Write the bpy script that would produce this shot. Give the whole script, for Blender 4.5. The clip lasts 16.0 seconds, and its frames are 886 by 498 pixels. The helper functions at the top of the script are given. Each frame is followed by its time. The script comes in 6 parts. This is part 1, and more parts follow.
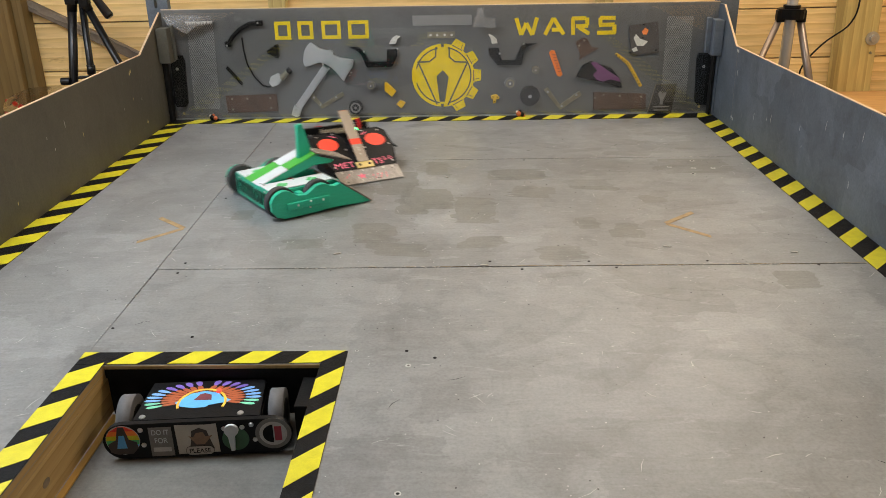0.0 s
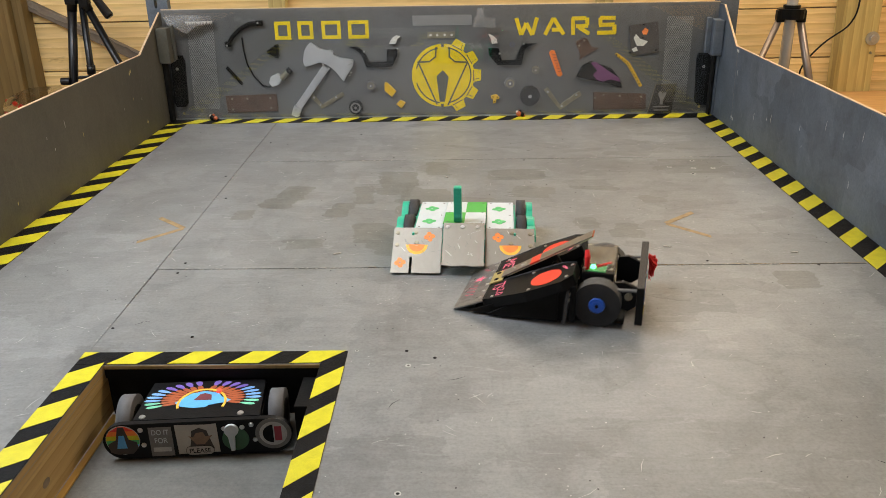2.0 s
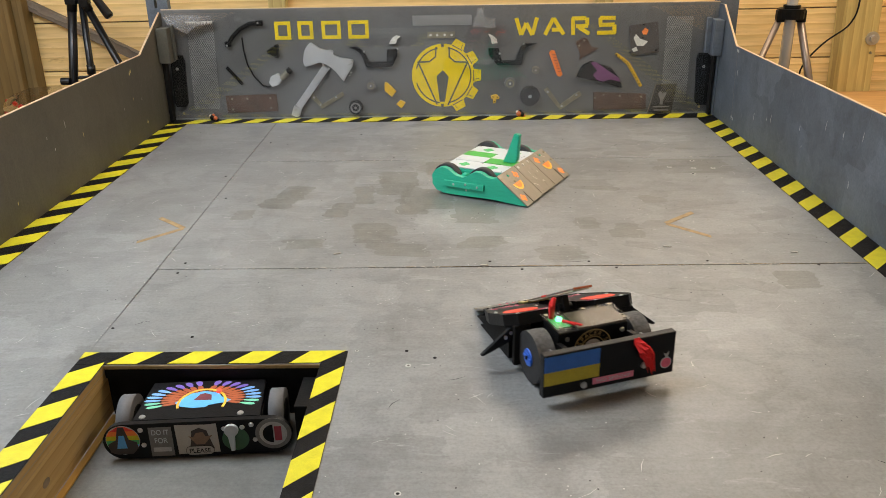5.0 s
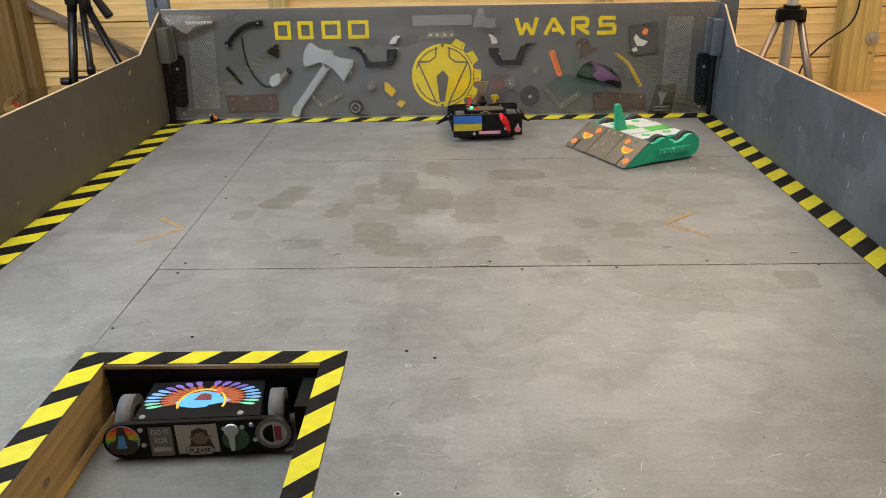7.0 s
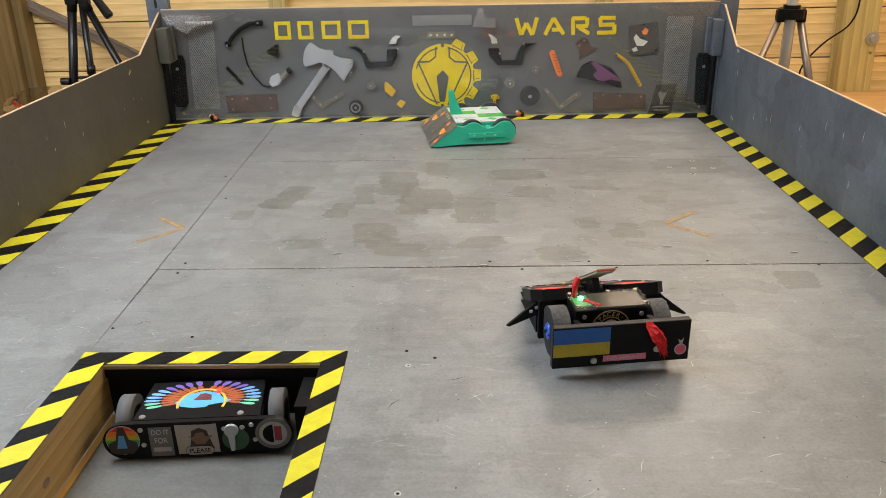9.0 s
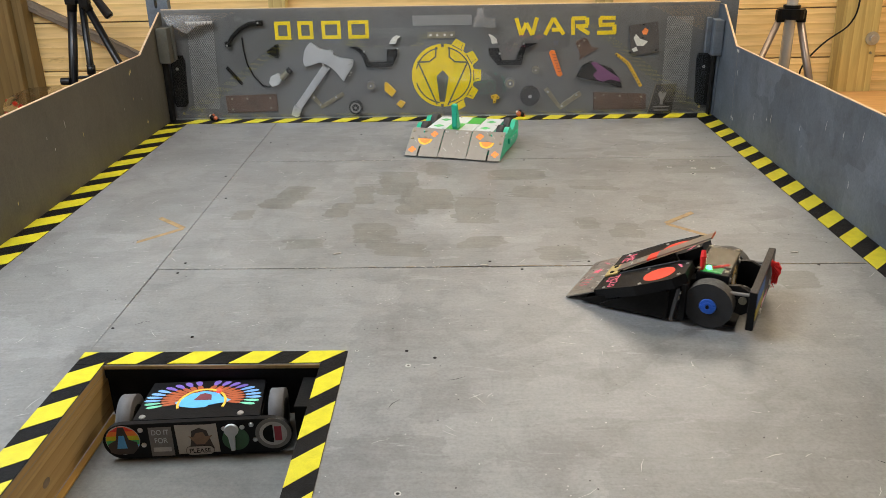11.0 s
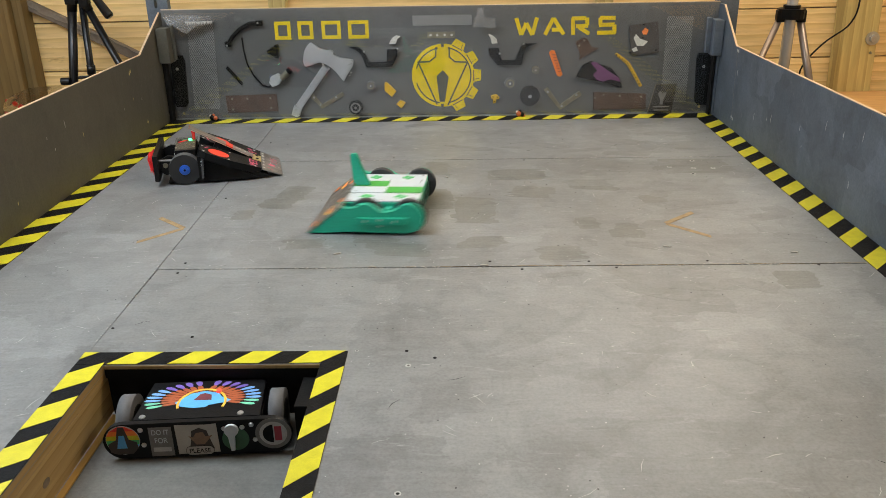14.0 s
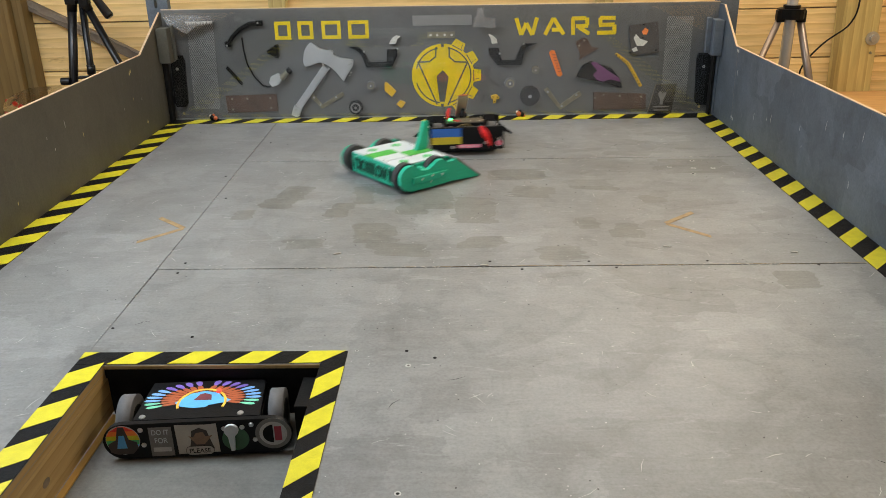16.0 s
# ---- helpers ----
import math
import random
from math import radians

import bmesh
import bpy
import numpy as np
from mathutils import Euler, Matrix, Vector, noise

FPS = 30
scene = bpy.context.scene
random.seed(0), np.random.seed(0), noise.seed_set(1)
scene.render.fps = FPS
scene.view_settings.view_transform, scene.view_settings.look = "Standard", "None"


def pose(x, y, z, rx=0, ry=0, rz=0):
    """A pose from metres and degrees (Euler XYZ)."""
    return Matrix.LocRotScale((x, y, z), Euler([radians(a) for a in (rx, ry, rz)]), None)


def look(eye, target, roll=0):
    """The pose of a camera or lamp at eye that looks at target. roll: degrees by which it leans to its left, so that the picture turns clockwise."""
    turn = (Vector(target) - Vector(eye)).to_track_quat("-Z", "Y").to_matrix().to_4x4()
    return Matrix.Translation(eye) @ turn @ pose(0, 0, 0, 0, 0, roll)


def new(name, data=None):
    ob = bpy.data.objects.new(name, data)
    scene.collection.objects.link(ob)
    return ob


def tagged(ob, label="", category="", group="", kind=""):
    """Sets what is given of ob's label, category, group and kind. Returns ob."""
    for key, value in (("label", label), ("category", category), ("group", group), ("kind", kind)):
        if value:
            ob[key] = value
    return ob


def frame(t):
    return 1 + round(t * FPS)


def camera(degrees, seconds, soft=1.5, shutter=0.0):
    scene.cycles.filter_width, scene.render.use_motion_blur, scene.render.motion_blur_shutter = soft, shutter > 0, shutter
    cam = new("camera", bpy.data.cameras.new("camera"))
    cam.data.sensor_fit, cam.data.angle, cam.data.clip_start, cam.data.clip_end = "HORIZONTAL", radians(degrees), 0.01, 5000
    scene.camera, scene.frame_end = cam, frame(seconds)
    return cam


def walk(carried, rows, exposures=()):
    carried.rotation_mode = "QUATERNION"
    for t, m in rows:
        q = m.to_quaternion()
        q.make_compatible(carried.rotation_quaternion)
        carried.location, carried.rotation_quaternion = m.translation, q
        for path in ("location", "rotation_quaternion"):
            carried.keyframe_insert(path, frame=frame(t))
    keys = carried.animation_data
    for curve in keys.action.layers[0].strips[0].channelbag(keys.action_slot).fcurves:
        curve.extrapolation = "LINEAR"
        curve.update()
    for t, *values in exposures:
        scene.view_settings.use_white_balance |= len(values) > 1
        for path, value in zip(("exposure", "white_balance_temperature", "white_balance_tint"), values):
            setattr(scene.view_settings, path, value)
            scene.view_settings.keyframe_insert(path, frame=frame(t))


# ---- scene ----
cam = camera(57.19, 16.0, 0.6, 0.4)
EYE = Vector((0.0508, 0.0, 0.5239))
AIM = EYE + Vector((-0.02033, 0.92433, -0.38108))
walk(cam, [(0.0, look(EYE, AIM, -1.03)), (16.0, look(EYE, AIM, -1.03))],
     [(0.0, 0.14, 6910, 15), (2.0, 0.16, 6910, 15), (3.0, 0.18, 6910, 15), (4.0, 0.26, 6910, 15), (4.6, 0.26, 6898, 15), (6.3, 0.18, 6864, 14), (7.8, 0.18, 6834, 15), (8.6, 0.27, 6811, 15), (9.2, 0.29, 6793, 15), (11.3, 0.27, 6730, 14), (12.6, 0.26, 6710, 14), (13.3, 0.18, 6700, 12), (14.0, 0.12, 6690, 12), (15.4, 0.12, 6690, 12), (16.0, 0.17, 6690, 12)])

# ---- world and light ----
world = bpy.data.worlds.new("world")
scene.world = world
world.use_nodes = True
wn = world.node_tree.nodes
sky = wn.new("ShaderNodeTexSky")
sky.sky_type, sky.sun_disc = "NISHITA", False
sky.sun_elevation, sky.sun_rotation = radians(38), radians(200)
wn["Background"].inputs["Strength"].default_value = 0.1
world.node_tree.links.new(sky.outputs[0], wn["Background"].inputs["Color"])


def area_lamp(name, at, aim, sx, sy, watts, rgb):
    data = bpy.data.lights.new(name, "AREA")
    data.shape, data.size, data.size_y, data.energy, data.color = "RECTANGLE", sx, sy, watts, rgb
    ob = new(name, data)
    ob.matrix_world = look(at, aim)
    return ob


# two light panels under the ceiling, the right one added as fill, a high window added in the far shed wall for floor
# sheen, one in the west wall, and the open doorway behind the camera
area_lamp("panel_light", (-0.87, 1.04, 1.50), (-0.79, 1.04, 0.0), 0.50, 1.05, 27, (0.80, 0.915, 1.0))
# fill lamp added to brighten the right floor and shed boards
area_lamp("side_panel_light", (1.22, 1.60, 1.50), (1.12, 1.62, 0.0), 0.40, 0.9, 13, (1.0, 0.88, 0.60))
# added lamp, mirrored in the floor as sheen at the lower right
area_lamp("window_light", (0.62, 2.64, 1.22), (0.35, 0.9, 0.0), 1.15, 0.5, 8.5, (1.0, 0.91, 0.74))
area_lamp("west_window_light", (-1.61, 1.35, 1.02), (0.2, 1.0, 0.0), 1.2, 0.62, 11, (0.62, 0.83, 1.0))
area_lamp("doorway_light", (0.3, -1.52, 0.75), (0.2, 1.6, 0.0), 1.4, 1.5, 6.5, (0.84, 0.93, 1.0))

# ---- materials ----
MATS = {}


def mat(name, rgb, rough=0.5, metal=0.0, var=0.18, scale=30.0, bump=0.08, stretch=(1, 1, 1), rand=0.0, coat=0.0, spec=0.5, rvar=0.12):
    """Painted, printed or plain surface with variation at two scales and fine relief."""
    if name in MATS:
        return MATS[name]
    m = bpy.data.materials.new(name)
    m.use_nodes = True
    nt, lk = m.node_tree.nodes, m.node_tree.links
    bs = nt["Principled BSDF"]
    co = nt.new("ShaderNodeTexCoord")
    mp = nt.new("ShaderNodeMapping")
    mp.inputs["Scale"].default_value = stretch
    lk.new(co.outputs["Object"], mp.inputs["Vector"])
    big, fine = nt.new("ShaderNodeTexNoise"), nt.new("ShaderNodeTexNoise")
    big.inputs["Scale"].default_value, fine.inputs["Scale"].default_value = scale, scale * 9
    big.inputs["Detail"].default_value, fine.inputs["Detail"].default_value = 4, 3
    lk.new(mp.outputs[0], big.inputs["Vector"])
    lk.new(mp.outputs[0], fine.inputs["Vector"])
    ad = nt.new("ShaderNodeMath")
    ad.operation = "ADD"
    lk.new(big.outputs["Fac"], ad.inputs[0])
    lk.new(fine.outputs["Fac"], ad.inputs[1])
    mr = nt.new("ShaderNodeMapRange")
    mr.inputs["From Min"].default_value, mr.inputs["From Max"].default_value = 0.65, 1.35
    mr.inputs["To Min"].default_value, mr.inputs["To Max"].default_value = 1 - var, 1 + var
    lk.new(ad.outputs[0], mr.inputs["Value"])
    hs = nt.new("ShaderNodeHueSaturation")
    hs.inputs["Color"].default_value = (*rgb, 1)
    if rand:
        oi = nt.new("ShaderNodeObjectInfo")
        rr = nt.new("ShaderNodeMapRange")
        rr.inputs["To Min"].default_value, rr.inputs["To Max"].default_value = 1 - rand, 1 + rand
        lk.new(oi.outputs["Random"], rr.inputs["Value"])
        mu = nt.new("ShaderNodeMath")
        mu.operation = "MULTIPLY"
        lk.new(mr.outputs[0], mu.inputs[0])
        lk.new(rr.outputs[0], mu.inputs[1])
        lk.new(mu.outputs[0], hs.inputs["Value"])
    else:
        lk.new(mr.outputs[0], hs.inputs["Value"])
    lk.new(hs.outputs[0], bs.inputs["Base Color"])
    ro = nt.new("ShaderNodeMapRange")
    ro.inputs["To Min"].default_value, ro.inputs["To Max"].default_value = max(0.03, rough - rvar), min(1, rough + rvar)
    lk.new(fine.outputs["Fac"], ro.inputs["Value"])
    lk.new(ro.outputs[0], bs.inputs["Roughness"])
    bs.inputs["Metallic"].default_value = metal
    bs.inputs["Coat Weight"].default_value = coat
    bs.inputs["Specular IOR Level"].default_value = spec
    if bump:
        bu = nt.new("ShaderNodeBump")
        bu.inputs["Strength"].default_value, bu.inputs["Distance"].default_value = bump, 0.004
        lk.new(fine.outputs["Fac"], bu.inputs["Height"])
        lk.new(bu.outputs[0], bs.inputs["Normal"])
    MATS[name] = m
    return m


def ramp_node(nt, stops):
    r = nt.new("ShaderNodeValToRGB")
    e = r.color_ramp.elements
    while len(e) < len(stops):
        e.new(0.5)
    for el, (p, c) in zip(e, stops):
        el.position, el.color = p, (*c, 1) if len(c) == 3 else c
    return r


def mix_rgb(nt, lk, fac, a, b, mode="MIX"):
    n = nt.new("ShaderNodeMix")
    n.data_type, n.blend_type = "RGBA", mode
    for sock, v in ((n.inputs[0], fac), (n.inputs[6], a), (n.inputs[7], b)):
        if isinstance(v, (int, float)):
            sock.default_value = v
        elif isinstance(v, tuple):
            sock.default_value = (*v, 1)
        else:
            lk.new(v, sock)
    return n.outputs[2]


def noise_tex(nt, lk, vec, scale, detail=4, rough=0.55, dist=0.0):
    n = nt.new("ShaderNodeTexNoise")
    n.inputs["Scale"].default_value, n.inputs["Detail"].default_value = scale, detail
    n.inputs["Roughness"].default_value, n.inputs["Distortion"].default_value = rough, dist
    lk.new(vec, n.inputs["Vector"])
    return n.outputs["Fac"]


def scaled(nt, lk, vec, s, rot=(0, 0, 0)):
    mp = nt.new("ShaderNodeMapping")
    mp.inputs["Scale"].default_value, mp.inputs["Rotation"].default_value = s, rot
    lk.new(vec, mp.inputs["Vector"])
    return mp.outputs[0]


def paint_floor(name, base, worn, dark, smudge=1.0, rough=0.36, streak=(5, 46, 20), grainy=1.0):
    """Grey floor paint on plywood: roller patches, rubbed lighter places, dirt lines and scratches."""
    m = bpy.data.materials.new(name)
    m.use_nodes = True
    nt, lk = m.node_tree.nodes, m.node_tree.links
    bs = nt["Principled BSDF"]
    vec = nt.new("ShaderNodeTexCoord").outputs["Object"]
    cloud = noise_tex(nt, lk, vec, 2.2, 5)
    grain = noise_tex(nt, lk, scaled(nt, lk, vec, streak), 1.6, 7, 0.7, 0.6)
    fine = noise_tex(nt, lk, vec, 230, 4, 0.7)
    # squarish touched-up patches
    warp = noise_tex(nt, lk, vec, 16, 6, 0.65)
    vw = nt.new("ShaderNodeVectorMath")
    vw.operation = "MULTIPLY_ADD"
    vw.inputs[1].default_value = (0.09, 0.05, 0.0)
    lk.new(warp, vw.inputs[0])
    lk.new(vec, vw.inputs[2])
    vo = nt.new("ShaderNodeTexVoronoi")
    vo.distance = "CHEBYCHEV"
    vo.inputs["Scale"].default_value = 9.0
    lk.new(vw.outputs[0], vo.inputs["Vector"])
    sep = nt.new("ShaderNodeSeparateColor")
    lk.new(vo.outputs["Color"], sep.inputs[0])
    patch = ramp_node(nt, [(0.50, (0, 0, 0)), (0.58, (1, 1, 1))])
    lk.new(sep.outputs[0], patch.inputs[0])
    where = ramp_node(nt, [(0.44, (0, 0, 0)), (0.54, (1, 1, 1))])
    lk.new(cloud, where.inputs[0])
    pm = nt.new("ShaderNodeMath")
    pm.operation = "MULTIPLY"
    lk.new(patch.outputs[0], pm.inputs[0])
    lk.new(where.outputs[0], pm.inputs[1])
    pk = nt.new("ShaderNodeMath")
    pk.operation = "MULTIPLY"
    pk.inputs[1].default_value = 0.5 * smudge
    lk.new(pm.outputs[0], pk.inputs[0])
    # each roughly square brushed area dried to its own tone
    cell = nt.new("ShaderNodeMapRange")
    cell.inputs["To Min"].default_value, cell.inputs["To Max"].default_value = 1 - 0.10 * smudge, 1 + 0.07 * smudge
    lk.new(sep.outputs[1], cell.inputs["Value"])
    tone = ramp_node(nt, [(0.32, dark), (0.5, base), (0.72, worn)])
    lk.new(cloud, tone.inputs[0])
    col = mix_rgb(nt, lk, pk.outputs[0], tone.outputs[0], dark)
    k = grainy
    gr = ramp_node(nt, [(0.34, (1 - 0.08 * k,) * 3), (0.5, (1.0, 1.0, 1.0)), (0.68, (1 + 0.04 * k,) * 3)])
    lk.new(grain, gr.inputs[0])
    col = mix_rgb(nt, lk, 1.0, col, gr.outputs[0], "MULTIPLY")
    mott = noise_tex(nt, lk, vec, 11, 9, 0.72, 0.8)
    mo = ramp_node(nt, [(0.36, (1 - 0.17 * k,) * 3), (0.5, (1.0, 1.0, 1.0)), (0.64, (1 + 0.09 * k, 1 + 0.087 * k, 1 + 0.08 * k))])
    lk.new(mott, mo.inputs[0])
    cr = nt.new("ShaderNodeCombineColor")
    for i in range(3):
        lk.new(cell.outputs[0], cr.inputs[i])
    col = mix_rgb(nt, lk, 1.0, col, cr.outputs[0], "MULTIPLY")
    brush = noise_tex(nt, lk, scaled(nt, lk, vec, (16, 70, 60), (0, 0, 0.08)), 1.0, 5, 0.7, 1.0)
    br = ramp_node(nt, [(0.34, (1 - 0.05 * k,) * 3), (0.5, (1.0, 1.0, 1.0)), (0.66, (1 + 0.04 * k,) * 3)])
    lk.new(brush, br.inputs[0])
    col = mix_rgb(nt, lk, 1.0, col, br.outputs[0], "MULTIPLY")
    col = mix_rgb(nt, lk, 1.0, col, mo.outputs[0], "MULTIPLY")
    # short overlapping brush dabs, each with its own tone and a ragged edge
    dw = nt.new("ShaderNodeVectorMath")
    dw.operation = "MULTIPLY_ADD"
    dw.inputs[1].default_value = (0.035, 0.030, 0.0)
    lk.new(noise_tex(nt, lk, vec, 60, 5, 0.7), dw.inputs[0])
    lk.new(scaled(nt, lk, vw.outputs[0], (0.8, 1.25, 1.0), (0, 0, 0.06)), dw.inputs[2])
    dab = nt.new("ShaderNodeTexVoronoi")
    dab.distance = "CHEBYCHEV"
    dab.inputs["Scale"].default_value = 21.0
    lk.new(dw.outputs[0], dab.inputs["Vector"])
    ds = nt.new("ShaderNodeSeparateColor")
    lk.new(dab.outputs["Color"], ds.inputs[0])
    dr = ramp_node(nt, [(0.0, (1 - 0.10 * smudge,) * 3), (0.22, (1, 1, 1)), (0.80, (1, 1, 1)), (1.0, (1 + 0.07 * smudge,) * 3)])
    lk.new(ds.outputs[2], dr.inputs[0])
    col = mix_rgb(nt, lk, 1.0, col, dr.outputs[0], "MULTIPLY")
    # pale scuffs
    sc = noise_tex(nt, lk, scaled(nt, lk, vec, (7, 26, 10), (0, 0, 0.5)), 2.0, 6, 0.7, 1.2)
    scr = ramp_node(nt, [(0.60, (0, 0, 0)), (0.66, (0.7, 0.7, 0.7))])
    lk.new(sc, scr.inputs[0])
    col = mix_rgb(nt, lk, scr.outputs[0], col, worn)
    fr = ramp_node(nt, [(0.36, (0.87, 0.87, 0.87)), (0.5, (1, 1, 1)), (0.64, (1.09, 1.09, 1.09))])
    lk.new(fine, fr.inputs[0])
    col = mix_rgb(nt, lk, 1.0, col, fr.outputs[0], "MULTIPLY")
    lk.new(col, bs.inputs["Base Color"])
    rr = nt.new("ShaderNodeMapRange")
    rr.inputs["To Min"].default_value, rr.inputs["To Max"].default_value = rough - 0.1, rough + 0.16
    lk.new(grain, rr.inputs["Value"])
    lk.new(rr.outputs[0], bs.inputs["Roughness"])
    bu = nt.new("ShaderNodeBump")
    bu.inputs["Strength"].default_value, bu.inputs["Distance"].default_value = 0.12, 0.003
    lk.new(grain, bu.inputs["Height"])
    lk.new(bu.outputs[0], bs.inputs["Normal"])
    MATS[name] = m
    return m


def wood(name, light, dark, stretch=(1.2, 14, 14), knots=True, rough=0.6, rand=0.1, dist=9.0, bands="Z"):
    """Softwood with grain along x in its stretch, growth rings and a few knots."""
    m = bpy.data.materials.new(name)
    m.use_nodes = True
    nt, lk = m.node_tree.nodes, m.node_tree.links
    bs = nt["Principled BSDF"]
    vec = nt.new("ShaderNodeTexCoord").outputs["Object"]
    oi = nt.new("ShaderNodeObjectInfo")
    sh = nt.new("ShaderNodeVectorMath")
    sh.operation = "MULTIPLY_ADD"
    sh.inputs[1].default_value = (7.0, 5.0, 3.0)
    lk.new(oi.outputs["Random"], sh.inputs[0])
    lk.new(vec, sh.inputs[2])
    v = scaled(nt, lk, sh.outputs[0], stretch)
    wv = nt.new("ShaderNodeTexWave")
    wv.bands_direction, wv.wave_profile = bands, "SAW"
    wv.inputs["Scale"].default_value, wv.inputs["Distortion"].default_value = 1.1, dist
    wv.inputs["Detail"].default_value, wv.inputs["Detail Scale"].default_value = 3, 0.7
    lk.new(v, wv.inputs["Vector"])
    fib = noise_tex(nt, lk, scaled(nt, lk, sh.outputs[0], tuple(s * 9 for s in stretch)), 1.5, 3)
    rp = ramp_node(nt, [(0.0, light), (0.7, tuple((a + b) / 2 for a, b in zip(light, dark))), (1.0, dark)])
    lk.new(wv.outputs["Fac"], rp.inputs[0])
    fr = ramp_node(nt, [(0.3, (0.84, 0.82, 0.8)), (0.7, (1.08, 1.08, 1.08))])
    lk.new(fib, fr.inputs[0])
    col = mix_rgb(nt, lk, 0.9, rp.outputs[0], fr.outputs[0], "MULTIPLY")
    if knots:
        vo = nt.new("ShaderNodeTexVoronoi")
        vo.inputs["Scale"].default_value = 1.0
        lk.new(scaled(nt, lk, sh.outputs[0], (2.6, 7, 7)), vo.inputs["Vector"])
        kr = ramp_node(nt, [(0.06, (0.30, 0.18, 0.10)), (0.16, (1, 1, 1))])
        lk.new(vo.outputs["Distance"], kr.inputs[0])
        col = mix_rgb(nt, lk, 1.0, col, kr.outputs[0], "MULTIPLY")
        # black weather stains
        sr = ramp_node(nt, [(0.64, (1, 1, 1)), (0.76, (0.38, 0.34, 0.30))])
        lk.new(noise_tex(nt, lk, scaled(nt, lk, sh.outputs[0], (5, 20, 22)), 1.0, 7, 0.75), sr.inputs[0])
        col = mix_rgb(nt, lk, 1.0, col, sr.outputs[0], "MULTIPLY")
    hs = nt.new("ShaderNodeHueSaturation")
    rr = nt.new("ShaderNodeMapRange")
    rr.inputs["To Min"].default_value, rr.inputs["To Max"].default_value = 1 - rand, 1 + rand
    lk.new(oi.outputs["Random"], rr.inputs["Value"])
    lk.new(rr.outputs[0], hs.inputs["Value"])
    lk.new(col, hs.inputs["Color"])
    lk.new(hs.outputs[0], bs.inputs["Base Color"])
    bs.inputs["Roughness"].default_value = rough
    bu = nt.new("ShaderNodeBump")
    bu.inputs["Strength"].default_value, bu.inputs["Distance"].default_value = 0.15, 0.003
    lk.new(fib, bu.inputs["Height"])
    lk.new(bu.outputs[0], bs.inputs["Normal"])
    MATS[name] = m
    return m


def clear_sheet(name, tint=(1, 1, 1), rough=0.03, ior=1.45, milky=0.0):
    m = bpy.data.materials.new(name)
    m.use_nodes = True
    nt, lk = m.node_tree.nodes, m.node_tree.links
    nt.remove(nt["Principled BSDF"])
    tr, gl, fr, mx = (nt.new(k) for k in ("ShaderNodeBsdfTransparent", "ShaderNodeBsdfGlossy", "ShaderNodeFresnel", "ShaderNodeMixShader"))
    tr.inputs[0].default_value = (*tint, 1)
    gl.inputs["Roughness"].default_value = rough
    fr.inputs["IOR"].default_value = ior
    if ior > 1.1:
        lk.new(fr.outputs[0], mx.inputs[0])
    else:
        mx.inputs[0].default_value = 0.03
    body = tr.outputs[0]
    if milky:
        df, haze = nt.new("ShaderNodeBsdfDiffuse"), nt.new("ShaderNodeMixShader")
        df.inputs[0].default_value = (0.78, 0.80, 0.82, 1)
        cloud = ramp_node(nt, [(0.35, (milky * 0.5,) * 3), (0.65, (milky * 1.8,) * 3)])
        lk.new(noise_tex(nt, lk, nt.new("ShaderNodeTexCoord").outputs["Object"], 35, 4), cloud.inputs[0])
        lk.new(cloud.outputs[0], haze.inputs[0])
        lk.new(tr.outputs[0], haze.inputs[1])
        lk.new(df.outputs[0], haze.inputs[2])
        body = haze.outputs[0]
    lk.new(body, mx.inputs[1])
    lk.new(gl.outputs[0], mx.inputs[2])
    lk.new(mx.outputs[0], nt["Material Output"].inputs[0])
    MATS[name] = m
    return m


def glow(name, rgb, strength):
    m = bpy.data.materials.new(name)
    m.use_nodes = True
    bs = m.node_tree.nodes["Principled BSDF"]
    bs.inputs["Base Color"].default_value = (*rgb, 1)
    bs.inputs["Emission Color"].default_value = (*rgb, 1)
    bs.inputs["Emission Strength"].default_value = strength
    MATS[name] = m
    return m


FLOOR = paint_floor("floor_paint", (0.203, 0.211, 0.214), (0.248, 0.257, 0.260), (0.164, 0.169, 0.170))
TOUCHUP = paint_floor("touch_up_paint", (0.154, 0.158, 0.151), (0.173, 0.177, 0.170), (0.131, 0.134, 0.128), 0.4, 0.36, (3, 60, 20), 1.2)
THINCOAT = paint_floor("thin_touch_up_paint", (0.176, 0.182, 0.182), (0.200, 0.206, 0.205), (0.150, 0.155, 0.154), 0.4, 0.36, (3, 60, 20), 1.2)
RUBBED = paint_floor("rubbed_paint", (0.216, 0.224, 0.227), (0.244, 0.252, 0.254), (0.200, 0.207, 0.209), 0.4, 0.38, (5, 46, 20), 1.1)
TREAD = mat("worn_tread", (0.070, 0.070, 0.069), 0.8, 0, 0.6, 25, 0.1)
# left wall: the arena's wall paint, darkened and warmed to hold its shade
WALLSHADE = paint_floor("shaded_wall_paint", (0.066, 0.061, 0.047), (0.083, 0.077, 0.060), (0.055, 0.051, 0.039), 0.3, 0.5, (9, 26, 4), 0.8)
# the same paint, lighter and bluer as light falls on the right wall
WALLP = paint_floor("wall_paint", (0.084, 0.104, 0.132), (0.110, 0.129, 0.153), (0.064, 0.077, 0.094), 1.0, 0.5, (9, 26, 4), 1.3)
BACKP = paint_floor("back_paint", (0.122, 0.121, 0.118), (0.142, 0.141, 0.138), (0.098, 0.097, 0.095), 0.3, 0.5, (9, 9, 9), 0.6)
PINE = wood("pine", (0.86, 0.63, 0.30), (0.66, 0.43, 0.16), (0.75, 9, 9), dist=5.0)
